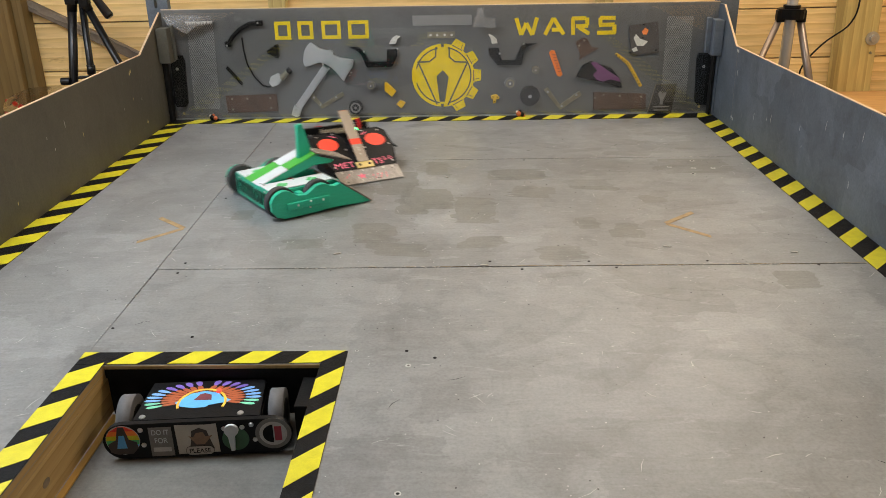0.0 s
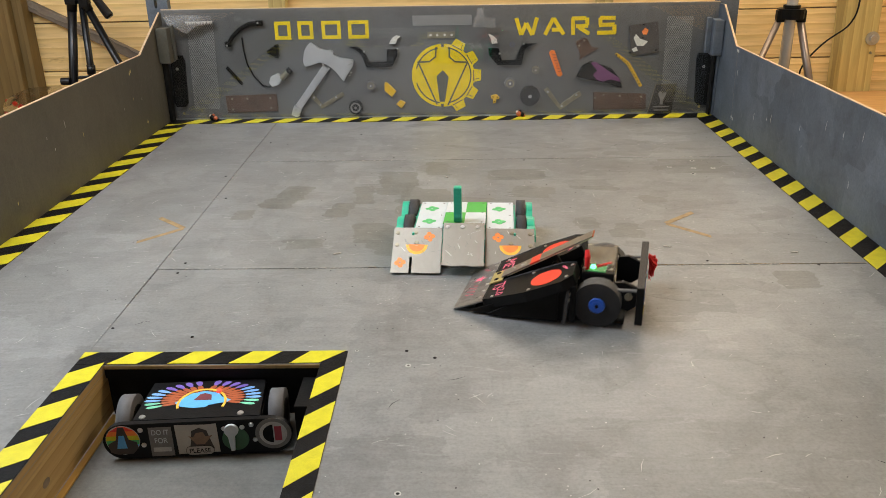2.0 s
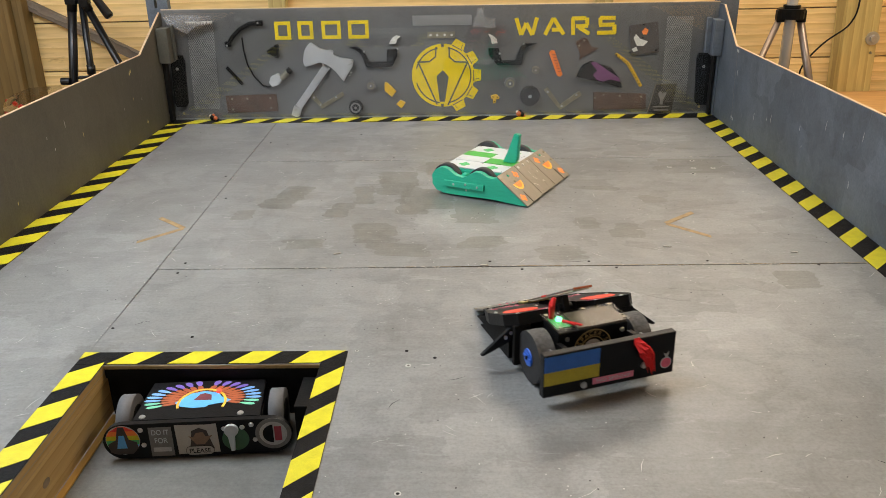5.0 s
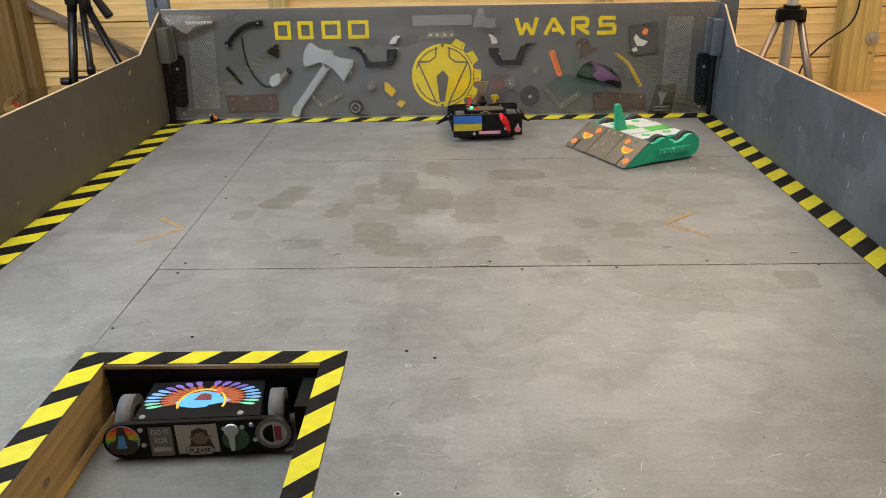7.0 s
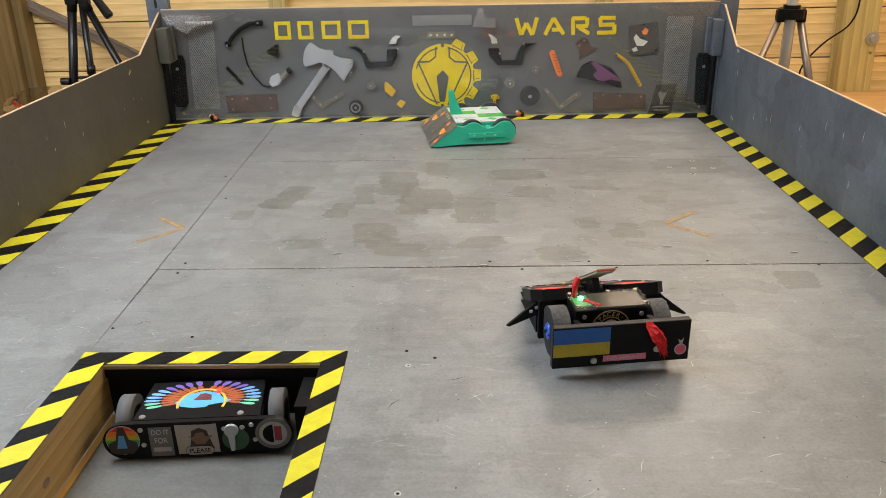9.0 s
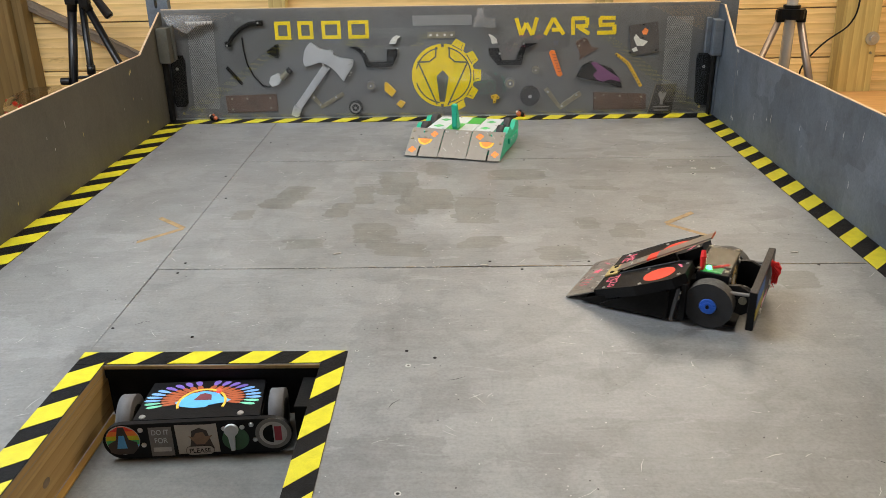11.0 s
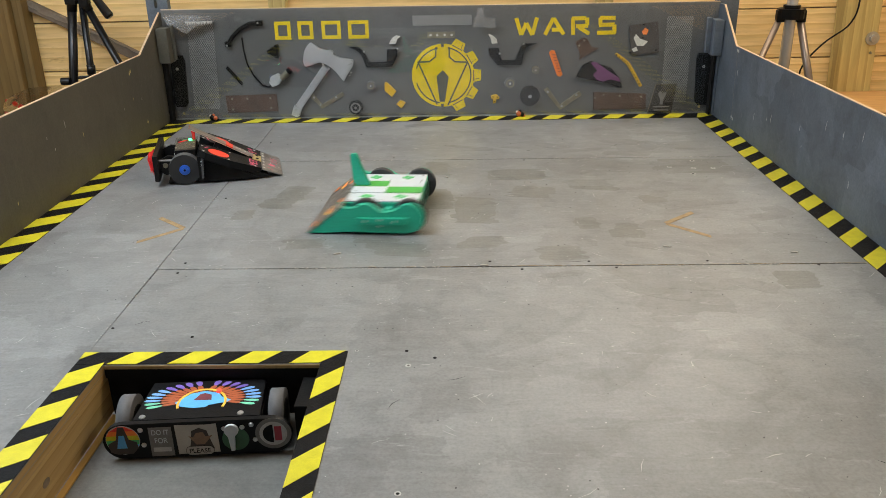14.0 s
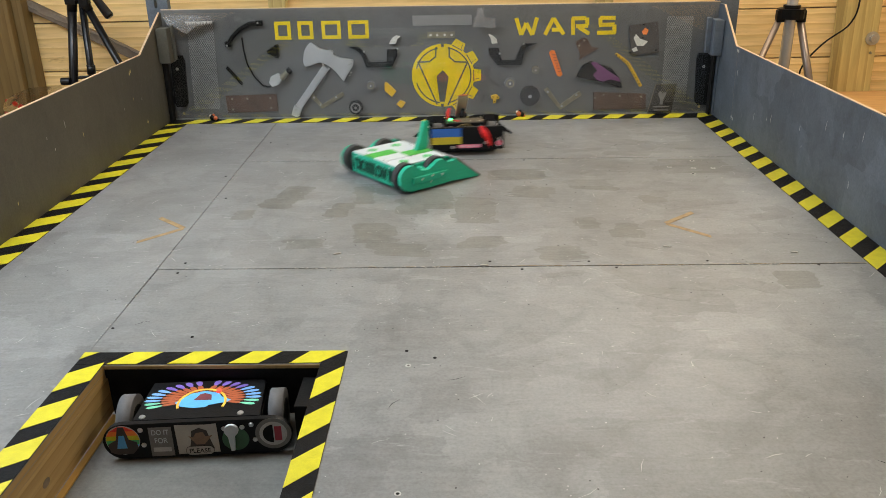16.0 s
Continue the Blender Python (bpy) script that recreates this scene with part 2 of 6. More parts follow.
PINE_UP = wood("treated_upright", (0.50, 0.395, 0.155), (0.37, 0.275, 0.10), (10, 10, 0.8), False, dist=4.0, bands="X")
# upright pine darkened in colour for the dim left corner
SHADED_UP = wood("shaded_upright", (0.180, 0.120, 0.042), (0.13, 0.082, 0.027), (10, 10, 0.8), False, dist=4.0, bands="X")
PINE_Y = wood("pine_along", (0.42, 0.30, 0.13), (0.30, 0.20, 0.075), (14, 0.7, 16), False, dist=4.0)
ORANGEWOOD = wood("stained_batten", (0.46, 0.27, 0.05), (0.32, 0.17, 0.03), (14, 0.7, 16), False, dist=4.0)
SHELFWOOD = wood("shelf_pine", (0.54, 0.32, 0.125), (0.40, 0.215, 0.075), (0.75, 9, 9), False, dist=5.0)
PLYEDGE = wood("ply_edge", (0.70, 0.52, 0.34), (0.45, 0.30, 0.17), (2, 2, 200), False)
GREYWOOD = wood("weathered_wood", (0.22, 0.18, 0.14), (0.10, 0.08, 0.06), (10, 10, 10), False)
YELLOW = mat("tape_yellow", (0.57, 0.52, 0.022), 0.45, 0, 0.16, 70, 0.12, spec=0.35)
TAPEBLACK = mat("tape_black", (0.007, 0.007, 0.0075), 0.55, 0, 0.9, 90, 0.2, spec=0.1)
PAINTYEL = mat("stencil_yellow", (0.78, 0.57, 0.008), 0.6, 0, 0.16, 40)
STENCILGAP = mat("stencil_gap", (0.10, 0.10, 0.085), 0.6, 0, 0.2, 60)
ARROWTAN = mat("faded_arrow", (0.300, 0.205, 0.100), 0.6, 0, 0.40, 70)
STEEL = mat("steel", (0.55, 0.55, 0.54), 0.35, 0.9, 0.15, 40)
BRUSHED = mat("brushed_plate", (0.310, 0.290, 0.258), 0.52, 1.0, 0.06, 120, 0.0, (1, 0.06, 1), rvar=0.02)
OLDSTEEL = mat("old_zinc", (0.30, 0.27, 0.20), 0.45, 0.8, 0.3, 60)
ALU = mat("cast_aluminium", (0.60, 0.61, 0.62), 0.36, 0.75, 0.14, 30)
RUST = mat("rusty_plate", (0.100, 0.058, 0.040), 0.75, 0.2, 0.5, 30, 0.2)
MESHGREY = mat("mesh_grey", (0.37, 0.37, 0.36), 0.5, 0.3, 0.2, 60)
BLACKP = mat("black_plastic", (0.0065, 0.0065, 0.0070), 0.40, 0, 0.35, 60, spec=0.16)
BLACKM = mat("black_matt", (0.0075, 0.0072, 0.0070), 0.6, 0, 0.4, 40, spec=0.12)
TYREGREY = mat("grey_foam", (0.040, 0.040, 0.042), 0.8, 0, 0.35, 60, 0.2)
DARKSTEEL = mat("scuffed_steel", (0.33, 0.325, 0.32), 0.46, 1.0, 0.35, 60, 0.0, (1, 0.3, 1), rvar=0.05)
RUBBER = mat("rubber", (0.016, 0.016, 0.017), 0.75, 0, 0.35, 60, 0.2)
GREYRUB = mat("grey_rubber", (0.10, 0.10, 0.105), 0.7, 0, 0.15, 60)
GREEN = mat("green_print", (0.008, 0.40, 0.255), 0.36, 0, 0.12, 50, 0.10, (1, 1, 8))
GREENDARK = mat("green_lettering", (0.002, 0.065, 0.038), 0.5, 0, 0.14, 50, 0.1)
GREENSQ = mat("green_square", (0.045, 0.36, 0.05), 0.5, 0, 0.12, 50)
WHITEP = mat("white_panel", (0.52, 0.57, 0.60), 0.38, 0, 0.07, 40)
ORANGE = mat("orange_print", (0.95, 0.26, 0.05), 0.45, 0, 0.2, 80)
ORANGEY = mat("orange_rind", (0.95, 0.52, 0.06), 0.45, 0, 0.12, 80)
ORANGEP = mat("orange_plastic", (0.90, 0.22, 0.03), 0.4, 0, 0.1, 60)
REDDISC = mat("red_sticker", (0.80, 0.06, 0.03), 0.42, 0, 0.1, 50)
REDCLOTH = mat("red_tassel", (0.75, 0.02, 0.02), 0.7, 0, 0.25, 80)
PINKINK = mat("pink_ink", (0.75, 0.14, 0.22), 0.6, 0, 0.3, 80)
PINKLABEL = mat("pink_label", (0.75, 0.22, 0.32), 0.5, 0, 0.15, 60)
BLUEP = mat("blue_hub", (0.015, 0.11, 0.55), 0.45, 0, 0.2, 60)
FLAGBLUE = mat("flag_blue", (0.015, 0.11, 0.40), 0.5, 0, 0.12, 50)
FLAGYEL = mat("flag_yellow", (0.42, 0.34, 0.02), 0.5, 0, 0.15, 50)
TANPLY = mat("tan_sheet", (0.46, 0.38, 0.24), 0.5, 0, 0.12, 40)
# bare metal coloured tan in place of the wood it reflects
ARMBACK = mat("arm_underside", (0.66, 0.59, 0.44), 0.5, 0.0, 0.15, 60, 0.05)
TANBOARD = mat("tan_board", (0.135, 0.115, 0.085), 0.5, 0, 0.2, 60)
BRASS = mat("brass_plate", (0.62, 0.52, 0.22), 0.4, 0.7, 0.15, 60)
GOLD = mat("gold_ink", (0.50, 0.38, 0.16), 0.5, 0.2, 0.15, 60)
BONE = mat("bone_white", (0.68, 0.66, 0.60), 0.45, 0, 0.15, 60)
PURPLE = mat("purple_print", (0.16, 0.045, 0.14), 0.5, 0, 0.25, 60)
LIGHTGREY = mat("light_grey", (0.45, 0.45, 0.44), 0.5, 0, 0.15, 60)
MIDGREY = mat("mid_grey", (0.17, 0.165, 0.16), 0.5, 0, 0.2, 60)
STKGREEN = mat("dark_green_sticker", (0.03, 0.10, 0.04), 0.5, 0, 0.2, 60)
SKYBLUE = mat("sky_blue_print", (0.10, 0.42, 0.80), 0.4, 0, 0.15, 50)
RUSSET = mat("russet_print", (0.42, 0.10, 0.035), 0.4, 0, 0.15, 60)
VIOLET = mat("violet_print", (0.22, 0.14, 0.55), 0.4, 0, 0.15, 60)
AZURE = mat("azure_print", (0.20, 0.45, 0.85), 0.4, 0, 0.15, 60)
MINT = mat("mint_print", (0.18, 0.62, 0.42), 0.4, 0, 0.15, 60)
BROWNHAIR = mat("dark_brown_print", (0.045, 0.030, 0.024), 0.5, 0, 0.15, 60)
TANSKIN = mat("tan_print", (0.22, 0.13, 0.08), 0.5, 0, 0.15, 60)
ARMSTEEL = mat("arm_steel", (0.40, 0.375, 0.345), 0.42, 1.0, 0.12, 90, 0.0, (1, 0.1, 1), rvar=0.04)
# clear film with white mixed in for the light it reflects
FILM = clear_sheet("sheen_film", (1, 1, 1), 0.25, 1.5, 0.11)
CREAM = mat("cream_paper", (0.42, 0.40, 0.36), 0.5, 0, 0.08, 60)
TRIPODBLK = mat("tripod_black", (0.005, 0.005, 0.006), 0.30, 0, 0.2, 40, 0.0, spec=0.3, rvar=0.03)
TRIPODALU = mat("tripod_aluminium", (0.74, 0.74, 0.75), 0.26, 0.55, 0.03, 3, 0.0, rvar=0.0)
TRIPODBRZ = mat("tripod_bronze", (0.23, 0.185, 0.16), 0.34, 0.6, 0.08, 40, 0.02)
SHEDIN = mat("shed_lining", (0.56, 0.38, 0.18), 0.7, 0, 0.2, 4)
CLEAR = clear_sheet("clear_polycarbonate", (1, 1, 1), 0.02, 1.58)
CLEARCOVER = clear_sheet("clear_cover", (0.88, 0.87, 0.84), 0.25, 1.08)
CLEARTUB = clear_sheet("clear_tub", (0.86, 0.84, 0.82), 0.12)
LED = glow("green_led", (0.05, 1.0, 0.35), 6.0)
REDGLOW = glow("red_led", (1.0, 0.05, 0.03), 1.5)
PANELGLOW = glow("light_diffuser", (1.0, 0.98, 0.95), 3.0)
BRUSHGREEN = mat("cut_out_print", (0.05, 0.42, 0.12), 0.5, 0, 0.15, 60)


# ---- building helpers ----
def box(bm, x0, x1, y0, y1, z0, z1, bev=0.0):
    r = bmesh.ops.create_cube(bm, size=1.0)
    vs = r["verts"]
    for v in vs:
        v.co = Vector(((x0 + x1) / 2 + v.co.x * (x1 - x0), (y0 + y1) / 2 + v.co.y * (y1 - y0), (z0 + z1) / 2 + v.co.z * (z1 - z0)))
    if bev:
        es = list({e for v in vs for e in v.link_edges})
        bmesh.ops.bevel(bm, geom=es, offset=bev, segments=2, affect="EDGES", profile=0.5)
    return bm


def prism(bm, pts, plane, a, b):
    """A polygon in the plane "xz", "yz" or "xy", pushed from a to b along the third axis."""
    def at(p, d):
        return {"xz": (p[0], d, p[1]), "yz": (d, p[0], p[1]), "xy": (p[0], p[1], d)}[plane]
    lo, hi = [bm.verts.new(at(p, a)) for p in pts], [bm.verts.new(at(p, b)) for p in pts]
    n = len(pts)
    fs = [bm.faces.new(lo), bm.faces.new(hi)]
    for i in range(n):
        fs.append(bm.faces.new((lo[i], lo[(i + 1) % n], hi[(i + 1) % n], hi[i])))
    bmesh.ops.recalc_face_normals(bm, faces=fs)
    return bm


def cyl(bm, p0, p1, r0, r1=None, n=20):
    p0, p1 = Vector(p0), Vector(p1)
    d = p1 - p0
    m = Matrix.Translation((p0 + p1) / 2) @ d.to_track_quat("Z", "Y").to_matrix().to_4x4()
    bmesh.ops.create_cone(bm, cap_ends=True, segments=n, radius1=r0, radius2=r0 if r1 is None else r1, depth=d.length, matrix=m)
    return bm


def tube(bm, pts, r, n=8):
    for a, b in zip(pts, pts[1:]):
        cyl(bm, a, b, r, r, n)
    for p in pts[1:-1]:
        bmesh.ops.create_icosphere(bm, subdivisions=1, radius=r, matrix=Matrix.Translation(p))
    return bm


def ring(bm, m, r_out, r_in, h, n=24):
    """A flat ring, axis z of the pose m, from 0 to h."""
    rows = []
    for r, z in ((r_in, 0), (r_out, 0), (r_out, h), (r_in, h)):
        rows.append([bm.verts.new(m @ Vector((r * math.cos(2 * math.pi * i / n), r * math.sin(2 * math.pi * i / n), z))) for i in range(n)])
    for k in range(4):
        a, b = rows[k], rows[(k + 1) % 4]
        for i in range(n):
            bm.faces.new((a[i], a[(i + 1) % n], b[(i + 1) % n], b[i]))
    return bm


def circle_pts(cx, cz, r, n=24, a0=0.0, a1=360.0, sx=1.0):
    full = a1 - a0 >= 360
    k = n if full else n + 1
    return [(cx + sx * r * math.cos(radians(a0 + (a1 - a0) * i / n)), cz + r * math.sin(radians(a0 + (a1 - a0) * i / n))) for i in range(k)]


def B():
    return bmesh.new()


def part(name, bm, material, parent=None, label="", at=None, smooth=False):
    """Links bm as one mesh object, under a thing or a part if one is given."""
    me = bpy.data.meshes.new(name)
    bmesh.ops.recalc_face_normals(bm, faces=bm.faces[:])
    bm.to_mesh(me)
    bm.free()
    me.materials.append(material)
    if smooth:
        for p in me.polygons:
            p.use_smooth = len(p.vertices) < 5
    ob = new(name, me)
    if parent:
        ob.parent = parent
    if at is not None:
        ob.matrix_basis = at
    if label:
        tagged(ob, label)
    return ob


def pieces(name, bm, material, parent, label=""):
    """Links each loose piece of bm as a part of its own."""
    left = set(bm.verts)
    while left:
        todo, seen = [left.pop()], []
        while todo:
            v = todo.pop()
            seen.append(v)
            for e in v.link_edges:
                w = e.other_vert(v)
                if w in left:
                    left.discard(w)
                    todo.append(w)
        one, at = B(), {}
        for v in seen:
            at[v] = one.verts.new(v.co)
        for f in {f for v in seen for f in v.link_faces}:
            one.faces.new([at[v] for v in f.verts])
        part(name, one, material, parent, label)
    bm.free()


def thing(name, label, category, group="", kind="", at=None):
    ob = new(name)
    ob.empty_display_size = 0.05
    if at is not None:
        ob.matrix_basis = at
    return tagged(ob, label, category, group, kind)


def text_bm(body, height, depth, m, width=None, bold=0.0):
    """Raised lettering, centred, in the xy plane of the pose m, its letters that high (and the line that wide)."""
    cu = bpy.data.curves.new("text", "FONT")
    cu.body, cu.extrude, cu.offset = body, depth / 2, bold
    ob = new("text", cu)
    me = bpy.data.meshes.new_from_object(ob.evaluated_get(bpy.context.evaluated_depsgraph_get()))
    bpy.data.objects.remove(ob)
    bm = B()
    bm.from_mesh(me)
    bpy.data.meshes.remove(me)
    xs, ys = [v.co.x for v in bm.verts], [v.co.y for v in bm.verts]
    w, h = max(xs) - min(xs), max(ys) - min(ys)
    k = height / h
    kx = k if width is None else width / w
    for v in bm.verts:
        v.co = m @ Vector(((v.co.x - (max(xs) + min(xs)) / 2) * kx, (v.co.y - (max(ys) + min(ys)) / 2) * k, v.co.z + depth / 2))
    return bm

# ---- the shed round the arena ----
GROUND = -0.85
YB = 2.262          # face of the arena's back wall
SHED_Y = 2.70


def shed():
    part("floor", box(B(), -1.75, 1.95, -1.75, 2.9, GROUND - 0.05, GROUND), mat("concrete", (0.22, 0.21, 0.20), 0.8, 0, 0.25, 5))
    tagged(bpy.data.objects["floor"], "grey concrete shed floor under the arena", "floor", kind="structure")
    tagged(part("ceiling", box(B(), -1.75, 1.95, -1.75, 2.9, 1.62, 1.68), SHEDIN), "pine boarded shed ceiling", "ceiling", kind="structure")
    tagged(part("wall_west", box(box(box(box(B(), -1.70, -1.62, -1.7, 0.72, GROUND, 1.62), -1.70, -1.62, 1.98, 2.8, GROUND, 1.62),
                                       -1.70, -1.62, 0.72, 1.98, GROUND, 0.68), -1.70, -1.62, 0.72, 1.98, 1.36, 1.62), SHEDIN), "pine boarded shed side wall with a window opening", "wall", kind="structure")
    tagged(part("wall_east", box(B(), 1.80, 1.88, -1.7, 2.8, GROUND, 1.62), SHEDIN), "pine boarded shed side wall", "wall", kind="structure")
    bm = B()
    box(bm, -1.62, -0.6, -1.68, -1.60, GROUND, 1.62)
    box(bm, 1.0, 1.80, -1.68, -1.60, GROUND, 1.62)
    box(bm, -0.6, 1.0, -1.68, -1.60, 1.5, 1.62)
    tagged(part("wall_south", bm, SHEDIN), "pine boarded shed wall with an open doorway", "wall", kind="structure")
    wall = tagged(part("wall_north", box(B(), -1.62, 1.80, SHED_Y + 0.022, SHED_Y + 0.06, GROUND, 1.62), GREYWOOD),
                  "shed wall of wide horizontal pine boards", "wall", kind="structure")
    z = 0.063 - 0.156 * 5
    k = 0
    while z < 0.9:
        part("board", box(B(), -1.62, 1.80, SHED_Y + random.uniform(0, 0.003), SHED_Y + 0.021, z + 0.002, z + 0.1545, 0.0025), PINE, wall, at=pose(0, 0, 0.003, 0, -0.28, 0))
        z += 0.156
        k += 1
    # uprights of the frame; the left ones carry their shade in the wood colour
    for x0, x1, d, ry in ((-1.356, -1.323, 0.058, 0), (1.261, 1.367, 0.080, -1.7), (-0.545, -0.49, 0.045, 0), (0.49, 0.54, 0.045, 0)):
        ob = part("wall_post", box(B(), (x0 - x1) / 2, (x1 - x0) / 2, -d, 0, -0.9, 0.75, 0.003), PINE_UP if x0 > -1 else SHADED_UP,
                  at=pose((x0 + x1) / 2, SHED_Y - 0.001, 0.02, 0, ry, 0))
        tagged(ob, "square-sawn pine frame post on the shed wall", "post", kind="structure")
    ob = part("corner_post", box(box(B(), -1.475, -1.3565, SHED_Y - 0.085, SHED_Y - 0.001, GROUND, 1.6, 0.004), -1.62, -1.4755, SHED_Y - 0.115, SHED_Y - 0.001, GROUND, 1.6, 0.004), SHADED_UP)
    tagged(ob, "wide pine corner boards of the shed", "post", kind="structure")
    # diagonal brace
    bm = box(B(), -0.28, 0.28, -0.02, 0, -0.016, 0.016, 0.003)
    ob = part("wall_brace", bm, GREYWOOD, at=pose(-1.175, SHED_Y - 0.001, 0.20, 0, 27.0, 0))
    tagged(ob, "weathered grey diagonal timber brace", "brace", kind="structure")
    # shelf beside the right-hand post
    sh = thing("shelf", "plain pine shelf board along the shed wall", "shelf", kind="")
    part("shelf_board", box(B(), 1.16, 1.80, 2.33, 2.615, -0.047, -0.022, 0.003), SHELFWOOD, sh)
    part("bracket", box(B(), 1.32, 1.36, 2.40, 2.615, -0.16, -0.0475, 0.002), PINE_UP, sh)
    # coach bolt on the post
    bo = thing("coach_bolt", "zinc coach bolt and washer in the pine post", "bolt")
    part("washer", cyl(B(), (1.346, SHED_Y - 0.082, 0.1425), (1.346, SHED_Y - 0.086, 0.1425), 0.021), STEEL, bo)
    part("bolt_head", cyl(B(), (1.346, SHED_Y - 0.086, 0.1425), (1.346, SHED_Y - 0.096, 0.1425), 0.011, n=6), STEEL, bo)
    ns = thing("post_screw", "small zinc screw in the pine post", "screw")
    part("screw_head", cyl(B(), (1.349, SHED_Y - 0.0805, 0.098), (1.349, SHED_Y - 0.085, 0.098), 0.0045, 0.0035, 12), OLDSTEEL, ns)
    # ceiling light, the housing of the added right-hand fill, and the added high window
    for x, y, a, b in ((-0.87, 1.04, 0.27, 0.545), (1.22, 1.60, 0.22, 0.47)):
        cl = thing("ceiling_light", "unseen long white light panel under the ceiling", "light", "ceiling lights")
        part("housing", box(B(), x - a, x + a, y - b, y + b, 1.535, 1.618, 0.004), LIGHTGREY, cl)
        part("diffuser", box(B(), x - a + 0.02, x + a - 0.02, y - b + 0.02, y + b - 0.02, 1.525, 1.534), PANELGLOW, cl, "glowing white diffuser")
    # unseen window, added to go with the sheen lamp
    wi = thing("sheen_window", "high window with a pine frame, added for the floor's sheen", "window", kind="structure")
    part("window_frame", box(B(), 0.00, 1.24, SHED_Y - 0.012, SHED_Y - 0.002, 0.94, 1.50, 0.003), PINE, wi)
    part("pane", box(B(), 0.04, 1.20, SHED_Y - 0.018, SHED_Y - 0.0125, 0.97, 1.47), PANELGLOW, wi, "bright frosted pane")


def stand(name, label, legmat, mid, head, centre_r, collar_r, legs, drop=0.42):
    """A three-legged stand: its legs run on along their slope to the ground."""
    tr = thing(name, label, "tripod")
    x, y, z = head
    part("collar", cyl(cyl(B(), (x, y, z - 0.016), (x, y, z + 0.012), collar_r * 1.25, collar_r * 1.3, 18), (x, y, z + 0.012), (x, y, z + 0.022), collar_r * 0.8), BLACKP, tr)
    part("centre_column", cyl(B(), (x, y, z - drop), (x, y, z + 0.55), centre_r * 0.82, centre_r * 0.82, 20), mid, tr, smooth=True)
    for a, b, r in legs:
        a, b = Vector(a), Vector(b)
        d = (b - a).normalized()
        foot = a + d * ((a.z - GROUND) / -d.z)
        m = a.lerp(foot, 0.5)
        leg = part("leg", cyl(cyl(B(), a, m, r, r, 16), m, foot, r * 0.8, r * 0.8, 16), legmat, tr, smooth=True)
        part("leg_clamp", cyl(B(), m - d * 0.02, m + d * 0.02, r * 1.35, r * 1.35, 16), BLACKP, leg)
        part("rubber_foot", cyl(B(), foot - d * 0.02, foot, r * 1.1, r * 1.2, 12), RUBBER, leg)
        part("hinge_block", box(B(), -r * 1.25, r * 1.25, -r * 1.25, r * 1.25, -0.012, 0.022, 0.003), BLACKP, tr, at=Matrix.Translation(a))


JOINT = 1.1945


def arena_floor():
    """Plywood sheets painted grey, with open joints and a square pit cut in the front one."""
    fl = thing("arena_floor", "grey painted plywood arena floor in butted sheets", "floor", kind="structure")
    g = 0.0010
    def seam(y):
        return -0.4362 - 0.0102 * (y - 0.90)

    def sheet(y0, y1):
        part("ply_sheet", prism(B(), [(seam(y0) + g, y0), (0.80, y0), (0.80, y1), (seam(y1) + g, y1)], "xy", -0.018, 0), FLOOR, fl)
    part("ply_sheet", prism(B(), [(-0.80, -0.55), (seam(-0.55) - g * 0.3, -0.55), (seam(2.30) - g * 0.3, 2.30), (-0.80, 2.30)], "xy", -0.018, 0), FLOOR, fl)
    sheet(1.811 + g, 2.30)
    sheet(JOINT + g, 1.811 - g)
    xs, ys = [-0.4375 + g, -0.404, -0.127, 0.80], [-0.55, 0.52, 0.893, JOINT - g]
    bm = B()
    for lvl in (0.0, -0.018):
        vs = [[bm.verts.new((x, y, lvl)) for y in ys] for x in xs]
        for i in range(3):
            for j in range(3):
                if (i, j) != (1, 1):
                    bm.faces.new((vs[i][j], vs[i + 1][j], vs[i + 1][j + 1], vs[i][j + 1]))
        if lvl == 0.0:
            top = vs
    rim = [(1, 1), (2, 1), (2, 2), (1, 2)]
    out = [(0, 0), (3, 0), (3, 3), (0, 3)]
    for loop in (rim, out):
        for (a, b), (c, d) in zip(loop, loop[1:] + loop[:1]):
            bm.faces.new((top[a][b], top[c][d], vs[c][d], vs[a][b]))
    part("ply_sheet", bm, FLOOR, fl)
    # dark batten under the joints
    part("joist", box(B(), -0.80, 0.80, 1.17, 1.23, -0.08, -0.0185), GREYWOOD, fl)
    part("joist", box(B(), -0.80, 0.80, 1.78, 1.84, -0.08, -0.0185), GREYWOOD, fl)
    part("joist", box(B(), -0.47, -0.415, 0.93, 2.30, -0.08, -0.0185), GREYWOOD, fl)
    # frame of the arena down to the ground
    for x in (-0.78, 0.74):
        for y in (-0.5, 2.22):
            part("frame_leg", box(B(), x, x + 0.045, y, y + 0.045, GROUND, -0.0185), PINE_UP, fl)


